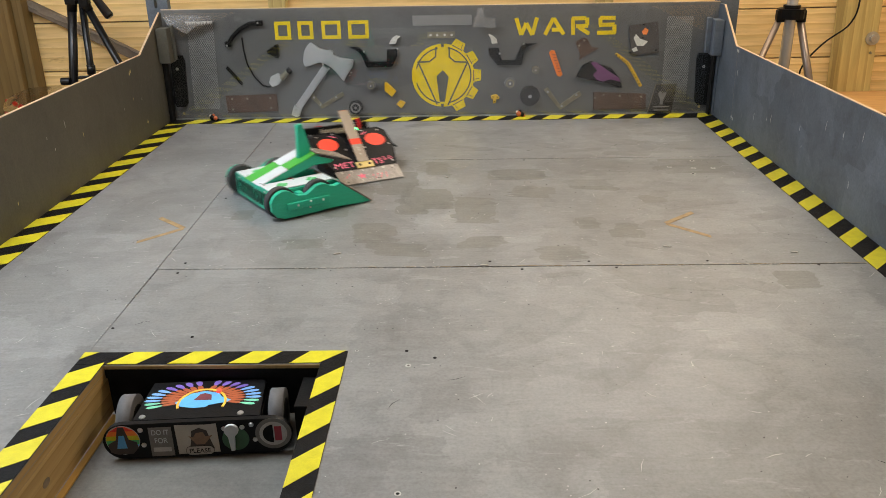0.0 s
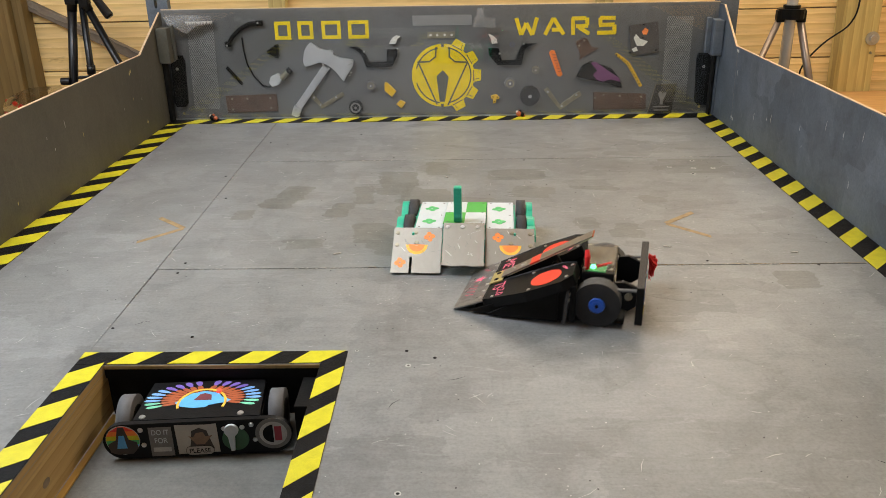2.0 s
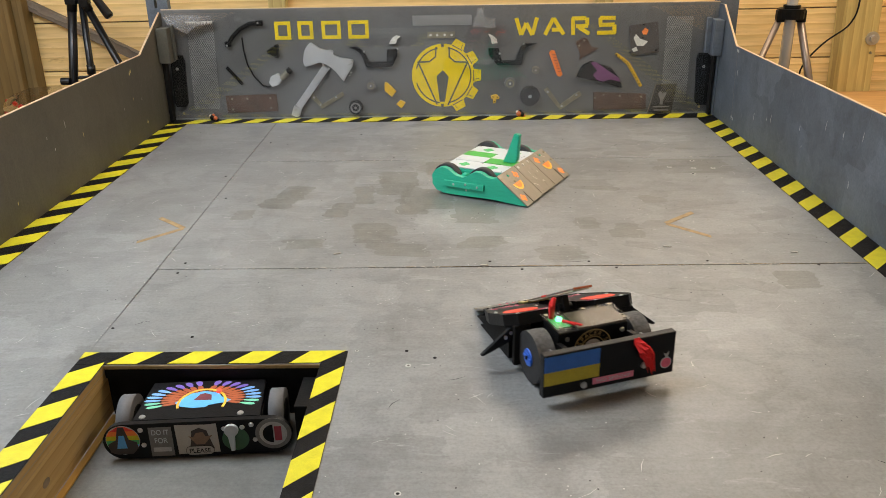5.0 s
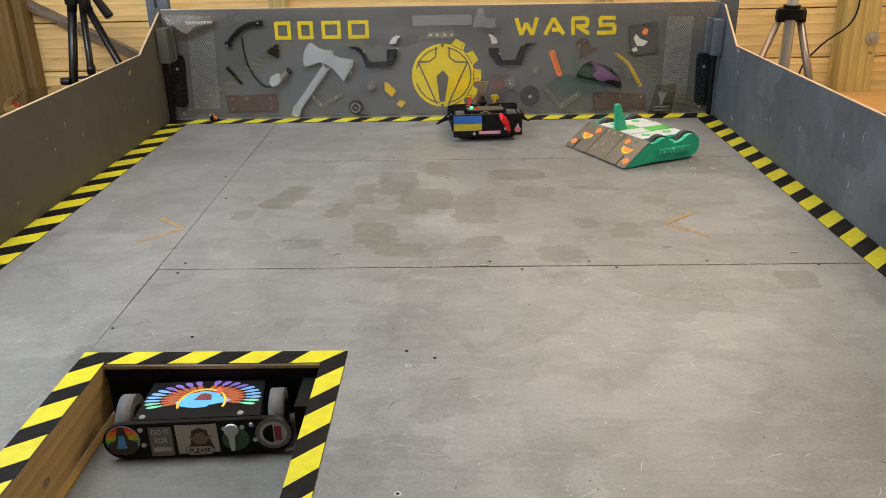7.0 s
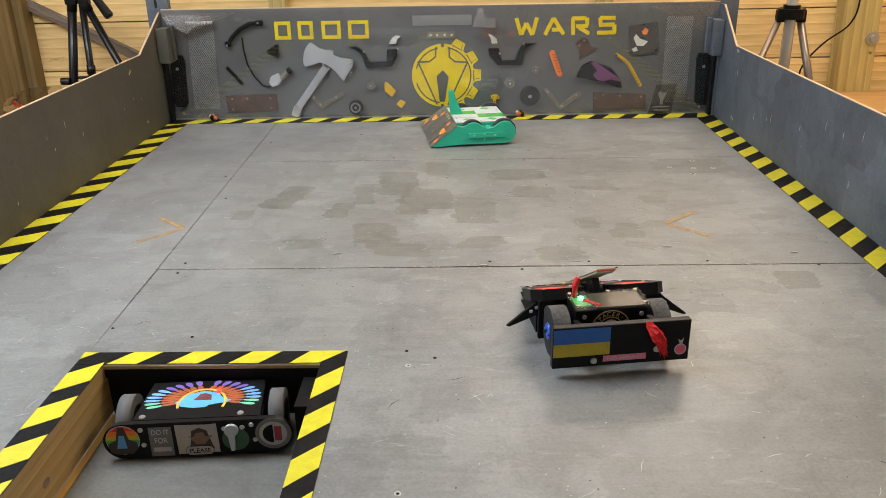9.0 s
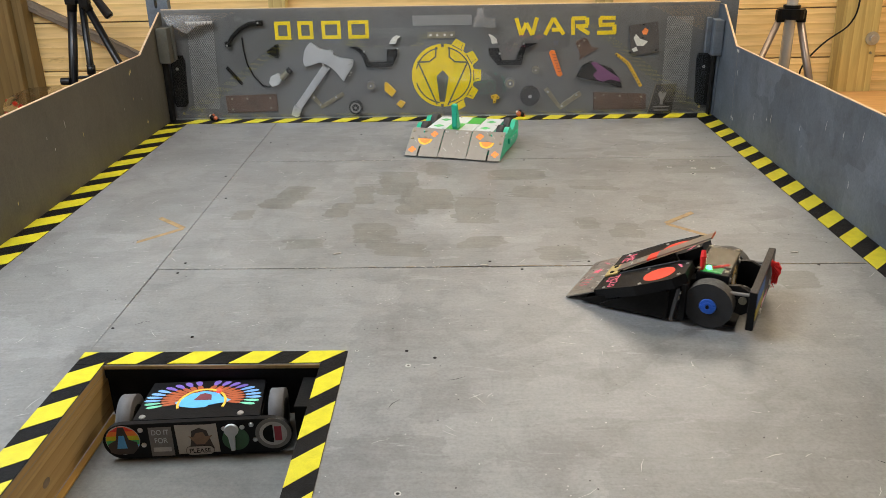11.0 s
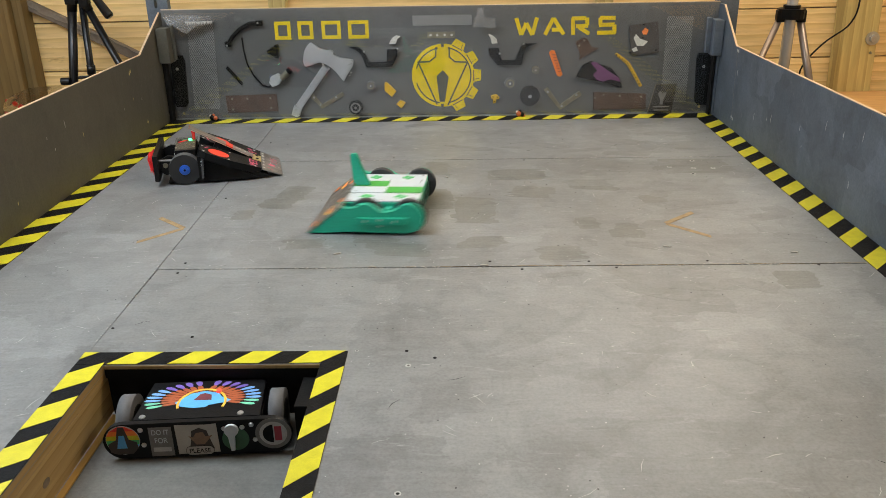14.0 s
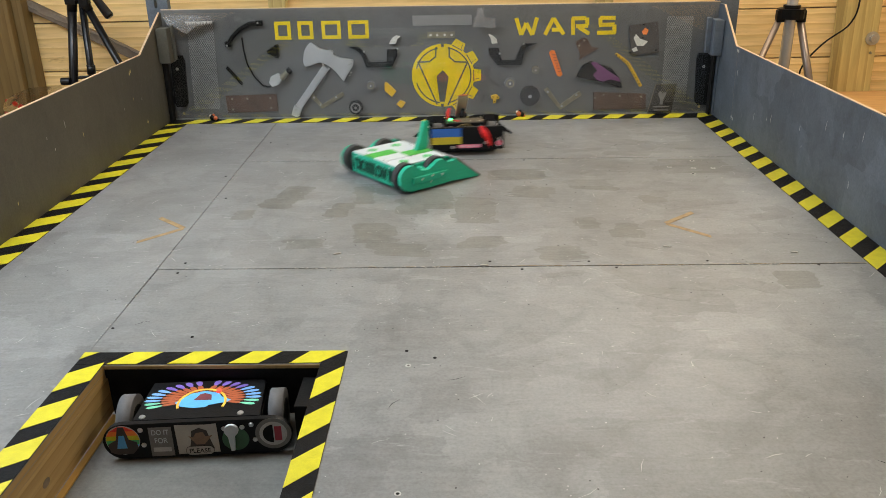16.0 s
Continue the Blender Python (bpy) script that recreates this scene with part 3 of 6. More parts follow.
def pit():
    p = thing("arena_pit", "square floor pit lined with pine and a lowered grey floor", "pit", kind="structure")
    part("side_board", box(B(), -0.426, -0.4050, 0.50, 0.915, -0.0733, -0.0195, 0.001), PINE_Y, p, "bare pine lining board")
    part("floor_batten", box(B(), -0.4048, -0.3960, 0.519, 0.893, -0.0759, -0.0735, 0.0006), ORANGEWOOD, p, "yellow stained floor batten")
    # added black block where the far right pit corner lies in shadow
    part("guide_block", box(B(), -0.1495, -0.1272, 0.826, 0.8965, -0.0755, -0.0190), BLACKM, p, "black block standing in for shade in the pit corner")
    for k, z in enumerate((-0.0045, -0.0090, -0.0135)):
        part("ply_layer", box(B(), -0.4047, -0.40385 - 0.0002 * (k % 2), 0.52, 0.893, z - 0.0040, z + 0.0038), PINE_Y if k % 2 == 0 else PLYEDGE, p, "bare plywood edge")
    for y, z in ((0.720, -0.046), (0.610, -0.036)):
        part("knot", prism(B(), circle_pts(y, z, 0.0050, 14, sx=1.6), "yz", -0.4050, -0.40475), GREYWOOD, p, "dark round knot")
    # right, far and near boards and the lip: black for the pit's shade
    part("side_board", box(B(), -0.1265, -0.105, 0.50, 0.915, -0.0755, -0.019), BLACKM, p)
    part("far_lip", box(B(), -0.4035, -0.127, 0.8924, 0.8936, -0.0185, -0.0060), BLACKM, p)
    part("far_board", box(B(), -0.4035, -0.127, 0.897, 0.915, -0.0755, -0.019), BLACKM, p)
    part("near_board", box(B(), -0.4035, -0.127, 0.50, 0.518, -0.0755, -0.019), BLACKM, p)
    # floor paint swapped for the darker touch-up coat to deepen the pit's shade
    part("pit_floor", box(B(), -0.4030, -0.1275, 0.519, 0.896, -0.090, -0.076), TOUCHUP, p, "lowered grey painted plywood hatch")
    part("ply_rim", box(B(), -0.404, -0.127, 0.8922, 0.8935, -0.0055, -0.0006), PINE_Y, p, "bare plywood edge")


def hazard_band(x0, x1, y0, y1, quads, label):
    t = thing("hazard_tape", label, "tape", "hazard tapes on the floor")
    part("band", box(B(), x0, x1, y0, y1, 0.0002, 0.0010), TAPEBLACK, t, "black tape ground")
    for q in quads:
        part("stripe", prism(B(), q, "xy", 0.0006, 0.0015), YELLOW, t)


def hazards():
    lab = "yellow and black hazard tape on the floor"
    q = []
    for k in range(22):
        o = 2.066 - 0.0899 * k
        if o > 0.15:
            q.append([(0.750, o + 0.095), (0.700, o + 0.046), (0.700, o), (0.750, o + 0.050)])
    hazard_band(0.700, 0.7505, 0.1, 2.19, q, lab + " beside a side wall")
    q = [[(-0.75, 2.188), (-0.75, 2.164), (-0.705, 2.190)]]
    for k in range(21):
        o = 2.118 - 0.0975 * k
        q.append([(-0.7505, o), (-0.697, o + 0.034), (-0.697, o - 0.016), (-0.7505, o - 0.050)])
    hazard_band(-0.7508, -0.697, 0.06, 2.19, q, lab + " beside a side wall")
    q = []
    for k in range(18):
        o = -0.636 + 0.0823 * k
        if o < 0.72:
            q.append([(o, 2.238), (o - 0.030, 2.191), (o - 0.074, 2.191), (o - 0.044, 2.238)])
    q.append([(0.748, 2.238), (0.748, 2.215), (0.712, 2.191), (0.70, 2.191), (0.715, 2.238)])
    hazard_band(-0.7508, 0.7505, 2.191, 2.239, q, lab + " beneath the back wall")
    q = []
    for k in range(5):
        o = 0.886 - 0.0800 * k
        q.append([(-0.0955, o), (-0.0955, o - 0.043), (-0.1265, o - 0.075), (-0.1265, o - 0.031)])
    hazard_band(-0.1267, -0.0953, 0.50, 0.924, q, lab + " along the pit edge")
    q = [[(-0.098, 0.9245), (-0.144, 0.9245), (-0.166, 0.8942), (-0.129, 0.8942)]]
    for k in range(1, 4):
        o = -0.181 - 0.0780 * (k - 1)
        q.append([(o, 0.9245), (o - 0.038, 0.9245), (o - 0.063, 0.8942), (o - 0.025, 0.8942)])
    q.append([(-0.4405, 0.9245), (-0.422, 0.9245), (-0.4405, 0.907)])
    hazard_band(-0.4405, -0.1272, 0.8942, 0.9247, q, lab + " along the pit edge")
    q = []
    for k in range(6):
        o = 0.872 - 0.0775 * k
        q.append([(-0.4405, o), (-0.4045, o + 0.026), (-0.4045, o - 0.017), (-0.4405, o - 0.043)])
    hazard_band(-0.4408, -0.4043, 0.50, 0.8938, q, lab + " along the pit edge")


def arena_walls():
    w = tagged(part("wall_1", box(B(), -0.752, 0.753, YB, YB + 0.012, -0.0, 0.296, 0.001), BACKP),
               "dark grey painted plywood back wall of the arena", "wall", kind="structure")
    part("top_edge", box(B(), -0.752, 0.753, YB + 0.001, YB + 0.011, 0.2962, 0.2972), PLYEDGE, w)
    # side walls: low along the arena, rising in a slope to the back
    for s, nm, dz in ((-1, "wall_2", 0.0), (1, "wall_3", -0.002)):
        prof = [(-0.5, 0.0), (2.262, 0.0), (2.262, 0.290), (2.254, 0.290), (2.075, 0.206), (-0.5, 0.206)] if s < 0 else [(-0.5, 0.0), (2.262, 0.0), (2.262, 0.292), (2.225, 0.292), (2.098, 0.204), (-0.5, 0.204)]
        (ya, za), (yb, zb) = prof[4], prof[3]
        a, b = (-0.757, -0.751) if s < 0 else (0.751, 0.757)
        ob = tagged(part(nm, prism(B(), prof, "yz", a, b), WALLSHADE if s < 0 else WALLP), "grey painted plywood side wall with a bare top edge", "wall", kind="structure")
        e0, e1 = a + 0.0008, b - 0.0008
        bm = prism(B(), [(-0.5, za + 0.0002), (ya, za + 0.0002), (ya, za + 0.0015), (-0.5, za + 0.0015)], "yz", e0, e1)
        prism(bm, [(ya, za + 0.0004), (yb, zb + 0.0002), (yb - 0.0006, zb + 0.0015), (ya - 0.0007, za + 0.0018)], "yz", e0, e1)
        part("bare_edge", bm, PLYEDGE, ob, "bare pale plywood top edge")
    # scratches and chips in the side walls
    rnd = random.Random(8)
    for nm, xw, mt, n in (("wall_2", -0.7510, BRASS, 9), ("wall_2", -0.7510, LIGHTGREY, 8), ("wall_3", 0.7510, LIGHTGREY, 16)):
        for k in range(n):
            y, z, h, sl = rnd.uniform(0.95, 2.10), rnd.uniform(0.03, 0.17), rnd.uniform(0.004, 0.020), rnd.uniform(-0.15, 0.15)
            part("scratch", prism(B(), [(y, z), (y + 0.0012, z + h * 0.4), (y + sl * h, z + h), (y - 0.0006, z + h * 0.5)], "yz", xw - 0.0003, xw + 0.0003), mt, bpy.data.objects[nm])
    # out of view: added to keep the doorway light off the pit robot
    tagged(part("wall_4", box(B(), -0.763, 0.763, 0.285, 0.297, 0.0, 0.262), WALLP), "unseen grey front wall added to block doorway light", "wall", kind="structure")
    for nm, xw, mt, spots in (("wall_3", 0.7507, LIGHTGREY, ((2.078, 0.196), (2.068, 0.030), (2.058, 0.027), (2.070, 0.196))), ("wall_2", -0.7507, BRASS, ((1.992, 0.180), (1.985, 0.176), (2.055, 0.040)))):
        for y, z in spots:
            part("chip", prism(B(), [(y - 0.004, z), (y, z - 0.004), (y + 0.003, z + 0.001), (y + 0.001, z + 0.005)], "yz", xw - 0.0003, xw + 0.0003), mt, bpy.data.objects[nm])
    # upright joint line in the right-hand wall
    part("wall_joint", prism(B(), [(2.064, 0.004), (2.0652, 0.004), (2.0782, 0.200), (2.077, 0.200)], "yz", 0.7506, 0.7512), MIDGREY, bpy.data.objects["wall_3"])
    # corner posts with slots, and clamp blocks
    for s in (-1, 1):
        c = thing("corner_post", "grey painted slotted timber corner post of the arena", "post", "arena corner posts")
        x0 = -0.792 if s < 0 else 0.748
        bm = B()
        for a, b, z0, z1 in ((0.0, 0.022, -0.5, 0.42), (0.030, 0.058, -0.5, 0.42), (0.022, 0.030, -0.5, 0.30), (0.022, 0.030, 0.325, 0.42)):
            box(bm, x0 + a, x0 + b, 2.2755, 2.300, z0, z1)
        # left clamp parts take the wall paint's shaded copy
        skin = WALLSHADE if s < 0 else WALLP
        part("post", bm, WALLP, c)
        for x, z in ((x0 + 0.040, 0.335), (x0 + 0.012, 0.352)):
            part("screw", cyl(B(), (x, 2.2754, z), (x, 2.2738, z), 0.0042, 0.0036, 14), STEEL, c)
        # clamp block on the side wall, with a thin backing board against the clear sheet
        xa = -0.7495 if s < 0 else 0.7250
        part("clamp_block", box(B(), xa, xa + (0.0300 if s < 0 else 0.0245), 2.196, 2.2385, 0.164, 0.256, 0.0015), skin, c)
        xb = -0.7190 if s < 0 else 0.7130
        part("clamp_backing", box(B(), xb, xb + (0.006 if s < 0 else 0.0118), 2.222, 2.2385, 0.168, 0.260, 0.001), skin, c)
        # black plate with cut corners on the back wall, behind the clear sheet
        hg = thing("hinge_plate", "black metal plate with cut corners on the back wall", "plate", "corner plates")
        u = -0.7455 if s < 0 else 0.7020
        dz = 0.0 if s < 0 else -0.0130
        out = [(u + 0.006, 0.034), (u + 0.030, 0.034), (u + 0.038, 0.044), (u + 0.044, 0.160), (u + 0.039, 0.176), (u + 0.014, 0.176), (u + 0.006, 0.164), (u, 0.046)]
        if s > 0:
            out = [(2 * u + 0.044 - x, z) for x, z in out][::-1]
        part("plate", prism(B(), [(x, z + dz) for x, z in out], "xz", YB - 0.0075, YB - 0.0005), BLACKM, hg)
        for x, z, r, mt in ((u + 0.021, 0.140, 0.0040, STEEL), (u + 0.021, 0.0915, 0.0060, BLACKP), (u + 0.021, 0.014 - dz, 0.0034, BRASS)):
            y = YB - (0.0076 if z > 0.03 else 0.0005)
            part("screw", cyl(B(), (x, y, z + dz), (x, y - 0.0016, z + dz), r, r * 0.8, 14), mt, hg)
            part("screw_socket", cyl(B(), (x, y - 0.0016, z + dz), (x, y - 0.0019, z + dz), r * 0.4, n=8), BLACKM, hg)
        # black strip standing in for the dark gap between side wall and clear sheet
        xe = -0.7502 if s < 0 else 0.7360
        part("seal_strip", box(B(), xe, xe + (0.0085 if s < 0 else 0.0035), 2.215, 2.2385, 0.002, 0.1635), BLACKM, c)
        if s > 0:
            part("seal_strip", box(B(), 0.7440, 0.7500, 2.215, 2.2385, 0.002, 0.1600), WALLP, c)
    # clear sheet over the back wall, with its ends overlapping
    cs = part("clear_panel", box(B(), -0.7355, 0.7350, 2.2405, 2.2435, 0.001, 0.290), CLEAR)
    cs.visible_shadow = False
    tagged(cs, "clear polycarbonate panel covering the back wall", "panel", kind="structure")


def floor_marks():
    for s, x in ((1, -0.451), (-1, 0.422)):
        ch = thing("floor_arrow", "faded tan chevron arrow painted on the floor", "marking", "floor arrows")
        for t in (1, -1):
            dy = 0.055 if t > 0 else -0.065
            part("arrow_stroke", prism(B(), [(x, 1.381 + 0.006 * t), (x - s * 0.063, 1.381 + dy + 0.007 * t), (x - s * 0.066, 1.381 + dy - 0.004 * t), (x - s * 0.004, 1.381 - 0.005 * t)],
                                       "xy", 0.0002, 0.0006 + 0.0001 * t), ARROWTAN, ch)
    dots = [(-0.015, 0.887), (0.018, 0.906), (-0.012, 0.643), (-0.084, 0.925), (-0.019, 0.924), (-0.431, 0.993), (-0.312, 0.966),
            (0.515, 1.732), (0.565, 1.721), (0.553, 1.680), (0.607, 1.720), (0.577, 1.778), (0.10, 1.215), (0.15, 1.183), (0.26, 1.212), (0.30, 1.186),
            (-0.40, 1.22), (-0.40, 1.18), (0.45, 1.21), (0.62, 1.19), (-0.1, 1.83), (0.2, 1.80), (-0.42, 1.55), (-0.46, 1.70), (-0.42, 1.98), (-0.2, 2.05)]
    for i, (x, y) in enumerate(dots):
        sc = thing("floor_screw", "countersunk screw in the plywood floor", "screw", "floor screws")
        r = 0.0055 if i in (7, 8, 9, 10, 11) else 0.0036 if i in (0, 2) else 0.0023
        bm = B()
        ring(bm, Matrix.Translation((x, y, 0.0001)), r, r * 0.55, 0.0005, 12)
        part("chipped_rim", bm, LIGHTGREY if i in (0, 2, 3, 7, 8, 9, 10, 11) else BLACKM, sc)
        part("screw_head", cyl(B(), (x, y, 0.0001), (x, y, 0.0004), r * 0.52, n=10), BLACKM, sc)
    for x, y, a in ((-0.154, 1.253, 20), (-0.091, 1.197, 0), (0.024, 1.676, 120), (0.09, 1.20, 5), (0.40, 1.27, 160), (0.60, 1.24, 10)):
        bm = prism(B(), [(-0.007, -0.001), (0.004, -0.0018), (0.007, 0.0004), (0.001, 0.0016), (-0.004, 0.0012)], "xy", 0.0, 0.0015)
        tagged(part("wood_chip", bm, CREAM, at=pose(x, y, 0.0003, 0, 0, a)), "small pale wood splinter lying on the floor", "debris", "wood splinters")
    bm = B()
    for k in range(420):
        x, y = random.uniform(-0.44, 0.74), JOINT + random.choice((-1, 1)) * random.uniform(0.0012, 0.003)
        if k % 3 == 0:
            y = 1.812 + random.choice((-1, 1)) * random.uniform(0.0012, 0.0035)
        w = random.uniform(0.0015, 0.006)
        prism(bm, [(x, y - 0.0007), (x + w, y - 0.0005), (x + w * 0.7, y + 0.0008)], "xy", 0.0001, 0.0004)
    for k in range(90):
        y = random.uniform(0.95, 2.2)
        x = -0.4362 - 0.0102 * (y - 0.90) + random.choice((-1, 1)) * random.uniform(0.0010, 0.0024)
        w = random.uniform(0.002, 0.008)
        prism(bm, [(x - 0.0006, y), (x + 0.0006, y + w * 0.5), (x, y + w)], "xy", 0.0001, 0.0004)
    edge = B()
    for k in range(60):
        x, w = random.uniform(-0.05, 0.74), random.uniform(0.012, 0.050)
        prism(edge, [(x, JOINT + 0.0013), (x + w, JOINT + 0.0013), (x + w * 0.8, JOINT + random.uniform(0.0020, 0.0034)), (x + w * 0.2, JOINT + random.uniform(0.0018, 0.0030))], "xy", 0.00005, 0.0003)
    tagged(part("bare_ply_edge", edge, ARROWTAN), "rubbed bare plywood along a floor joint", "wear", kind="stuff")
    tagged(part("joint_splinters", bm, CREAM), "frayed pale splinters along the plywood joints", "debris", kind="stuff")


def floor_scuffs():
    """Fine scratches, paint flecks and dirt specks strewn over the floor."""
    rnd = random.Random(11)
    for nm, mt, n, lab in (("paint_flecks", LIGHTGREY, 800, "pale scratches and paint flecks on the floor"), ("dirt_specks", BLACKM, 280, "dark dirt specks and scratches on the floor")):
        bm = B()
        while n:
            x, y = rnd.uniform(-0.69, 0.69), rnd.uniform(0.55, 2.18)
            if -0.45 < x < -0.09 and y < 0.935:
                continue
            a = rnd.choice((0.1, 0.5, 1.2, 2.4)) + rnd.gauss(0, 0.3)
            scratch = rnd.random() < (0.45 if mt == LIGHTGREY else 0.06)
            ln, w = (rnd.uniform(0.006, 0.030), rnd.uniform(0.0002, 0.0005)) if scratch else (rnd.uniform(0.0008, 0.0026), rnd.uniform(0.0006, 0.0014))
            d, e = Vector((math.cos(a), math.sin(a))), Vector((-math.sin(a), math.cos(a)))
            c = Vector((x, y))
            bend = e * rnd.uniform(-0.1, 0.1) * ln
            quad = [c - d * ln / 2, c - e * w + bend, c + d * ln / 2, c + e * w + bend]
            prism(bm, [(q.x, q.y) for q in quad], "xy", -0.0002, 0.00012)
            n -= 1
        tagged(part(nm, bm, mt), lab, "marks", kind="stuff")


def touch_ups():
    """Ragged patches of darker paint rolled on over old damage."""
    rnd = random.Random(21)
    pale = []
    while len(pale) < 18:
        x, y = rnd.uniform(-0.36, 0.62), rnd.uniform(0.98, 2.10)
        if min(abs(y - 1.199), abs(y - 1.812)) < 0.055:
            continue
        if all(abs(x - p[0]) > 0.05 or abs(y - p[1]) > 0.07 for p in pale):
            pale.append((x, y, rnd.uniform(0.012, 0.045), rnd.uniform(0.012, 0.040)))
    streaks = [(rnd.uniform(-0.30, 0.68), rnd.uniform(1.84, 2.16), rnd.uniform(0.02, 0.08), rnd.uniform(0.007, 0.018)) for k in range(18)]
    streaks += [(rnd.uniform(0.22, 0.66), rnd.uniform(1.26, 1.78), rnd.uniform(0.015, 0.055), rnd.uniform(0.008, 0.026)) for k in range(16)]
    streaks += [(rnd.uniform(0.15, 0.66), rnd.uniform(0.98, 1.17), rnd.uniform(0.015, 0.05), rnd.uniform(0.006, 0.018)) for k in range(9)]
    for j, (x, y, a, b) in enumerate(pale + PATCHES + streaks):
        n = max(5, int(b / 0.003))
        up, down, lean = [], [], rnd.uniform(-0.15, 0.15)
        left, right = -a, a
        for k in range(n + 1):
            v = -b + 2 * b * k / n
            if rnd.random() < 0.4:
                left, right = -a * rnd.uniform(0.66, 1.14), a * rnd.uniform(0.66, 1.14)
            end = 0.82 if k in (0, n) else 1.0
            u = 0.0025
            up.append((x + right * end + lean * v + rnd.uniform(-u, u), y + v + rnd.uniform(-0.0015, 0.0015)))
            down.append((x + left * end + lean * v + rnd.uniform(-u, u), y + v + rnd.uniform(-0.0015, 0.0015)))
        loop = up + down[::-1]
        turn = rnd.gauss(0, 0.10) if j < len(pale) + len(PATCHES) else rnd.gauss(0, 0.35)
        ct, sn = math.cos(turn), math.sin(turn)
        loop = [(x + (u - x) * ct - (v - y) * sn, y + (u - x) * sn + (v - y) * ct) for u, v in loop]
        coat = RUBBED if j < len(pale) else TOUCHUP if j < len(pale) + len(PATCHES) else THINCOAT
        dark = j >= len(pale)
        tagged(part("paint_patch", prism(B(), loop, "xy", -0.0003, 0.00003 + 0.0000012 * j), coat),
               "ragged patch of darker grey touch-up paint" if dark else "ragged patch of paler rubbed grey paint", "paint patch", "touch-up patches")


PATCHES = [(0.33, 1.60, 0.050, 0.020), (0.43, 1.52, 0.030, 0.024), (-0.36, 1.45, 0.022, 0.026), (-0.05, 1.27, 0.055, 0.028), (0.09, 1.30, 0.040, 0.026), (-0.22, 1.30, 0.040, 0.022),
           (-0.075, 1.639, 0.046, 0.078),
           (-0.141, 1.562, 0.023, 0.057),
           (0.008, 1.741, 0.028, 0.048),
           (0.08, 1.466, 0.043, 0.072),
           (0.0, 1.534, 0.037, 0.061),
           (-0.101, 1.351, 0.038, 0.049),
           (-0.294, 1.554, 0.035, 0.071),
           (0.219, 1.25, 0.04, 0.03),
           (0.282, 1.389, 0.023, 0.029),
           (0.349, 1.351, 0.03, 0.035),
           (-0.04, 1.502, 0.033, 0.059),
           (0.572, 1.740, 0.088, 0.055),
           (0.171, 1.691, 0.061, 0.037),
           (0.568, 1.136, 0.03, 0.031),
           (-0.178, 1.472, 0.025, 0.041),
           (0.2, 1.57, 0.048, 0.036)]
shed()
stand("tripod", "black camera tripod standing behind the arena", TRIPODBLK, TRIPODBLK, (-1.028, 2.43, 0.385), 0.012, 0.032,
      [((-1.0585, 2.42, 0.313), (-1.0985, 2.42, 0.070), 0.0128), ((-1.0350, 2.43, 0.313), (-1.0440, 2.43, 0.0996), 0.0098), ((-1.018, 2.41, 0.305), (-0.947, 2.41, 0.1315), 0.0108)], 0.05)
for a, b, r in (((-1.0530, 2.42, 0.345), (-1.0632, 2.42, 0.283), 0.0142), ((-1.0420, 2.43, 0.125), (-1.0436, 2.43, 0.098), 0.0125), ((-1.024, 2.41, 0.322), (-1.009, 2.41, 0.283), 0.0130)):
    part("leg_sleeve", cyl(B(), a, b, r, r, 16), TRIPODBLK, bpy.data.objects["tripod"], smooth=True)
part("clamp_knob", cyl(B(), (-1.126, 2.405, 0.083), (-1.100, 2.405, 0.083), 0.0110, n=14), TRIPODBLK, bpy.data.objects["tripod"])
part("cross_brace", cyl(B(), (-1.090, 2.42, 0.0900), (-1.042, 2.43, 0.0915), 0.0045, n=10), TRIPODBLK, bpy.data.objects["tripod"])
part("pan_handle", cyl(cyl(B(), (-1.010, 2.42, 0.352), (-0.9585, 2.42, 0.268), 0.0095, 0.0138, 16), (-0.9585, 2.42, 0.268), (-0.9555, 2.42, 0.263), 0.0138, 0.0105, 16),
     TRIPODBLK, bpy.data.objects["tripod"])
stand("light_stand", "silver tripod stand with a black collar behind the arena", TRIPODBRZ, TRIPODALU, (1.017, 2.45, 0.243), 0.0190, 0.030,
      [((0.987, 2.45, 0.229), (0.9470, 2.45, 0.116), 0.0092), ((1.0445, 2.45, 0.229), (1.0955, 2.45, 0.057), 0.0110), ((1.036, 2.49, 0.230), (1.046, 2.515, 0.05), 0.0090)])
arena_floor()
pit()
hazards()
arena_walls()
touch_ups()
floor_marks()
floor_scuffs()
cab = B()
pts = [Vector(p) for p in ((1.281, 2.60, 0.34), (1.2792, 2.60, 0.261), (1.2775, 2.60, 0.224), (1.2688, 2.60, 0.2025), (1.2525, 2.60, 0.177), (1.2087, 2.60, 0.149), (1.1782, 2.60, 0.122),
                            (1.1486, 2.60, 0.0876), (1.1319, 2.60, 0.058), (1.128, 2.60, 0.036), (1.127, 2.60, -0.06))]
for k in range(2):
    pts = [pts[0]] + [q for a, b in zip(pts, pts[1:]) for q in (a.lerp(b, 0.25), a.lerp(b, 0.75))] + [pts[-1]]
tube(cab, pts, 0.0028)
tagged(part("power_cable", cab, BLACKP), "thin black cable drooping across the shed wall", "cable")
tub = thing("plastic_tub", "clear plastic punnet holding red parts", "tub")
part("tub", prism(B(), [(-1.150, 0.001), (-1.040, 0.001), (-1.026, 0.098), (-1.031, 0.1105), (-1.117, 0.104), (-1.146, 0.090), (-1.158, 0.066)], "xz", 2.12, 2.20), CLEARTUB, tub)
bm = B()
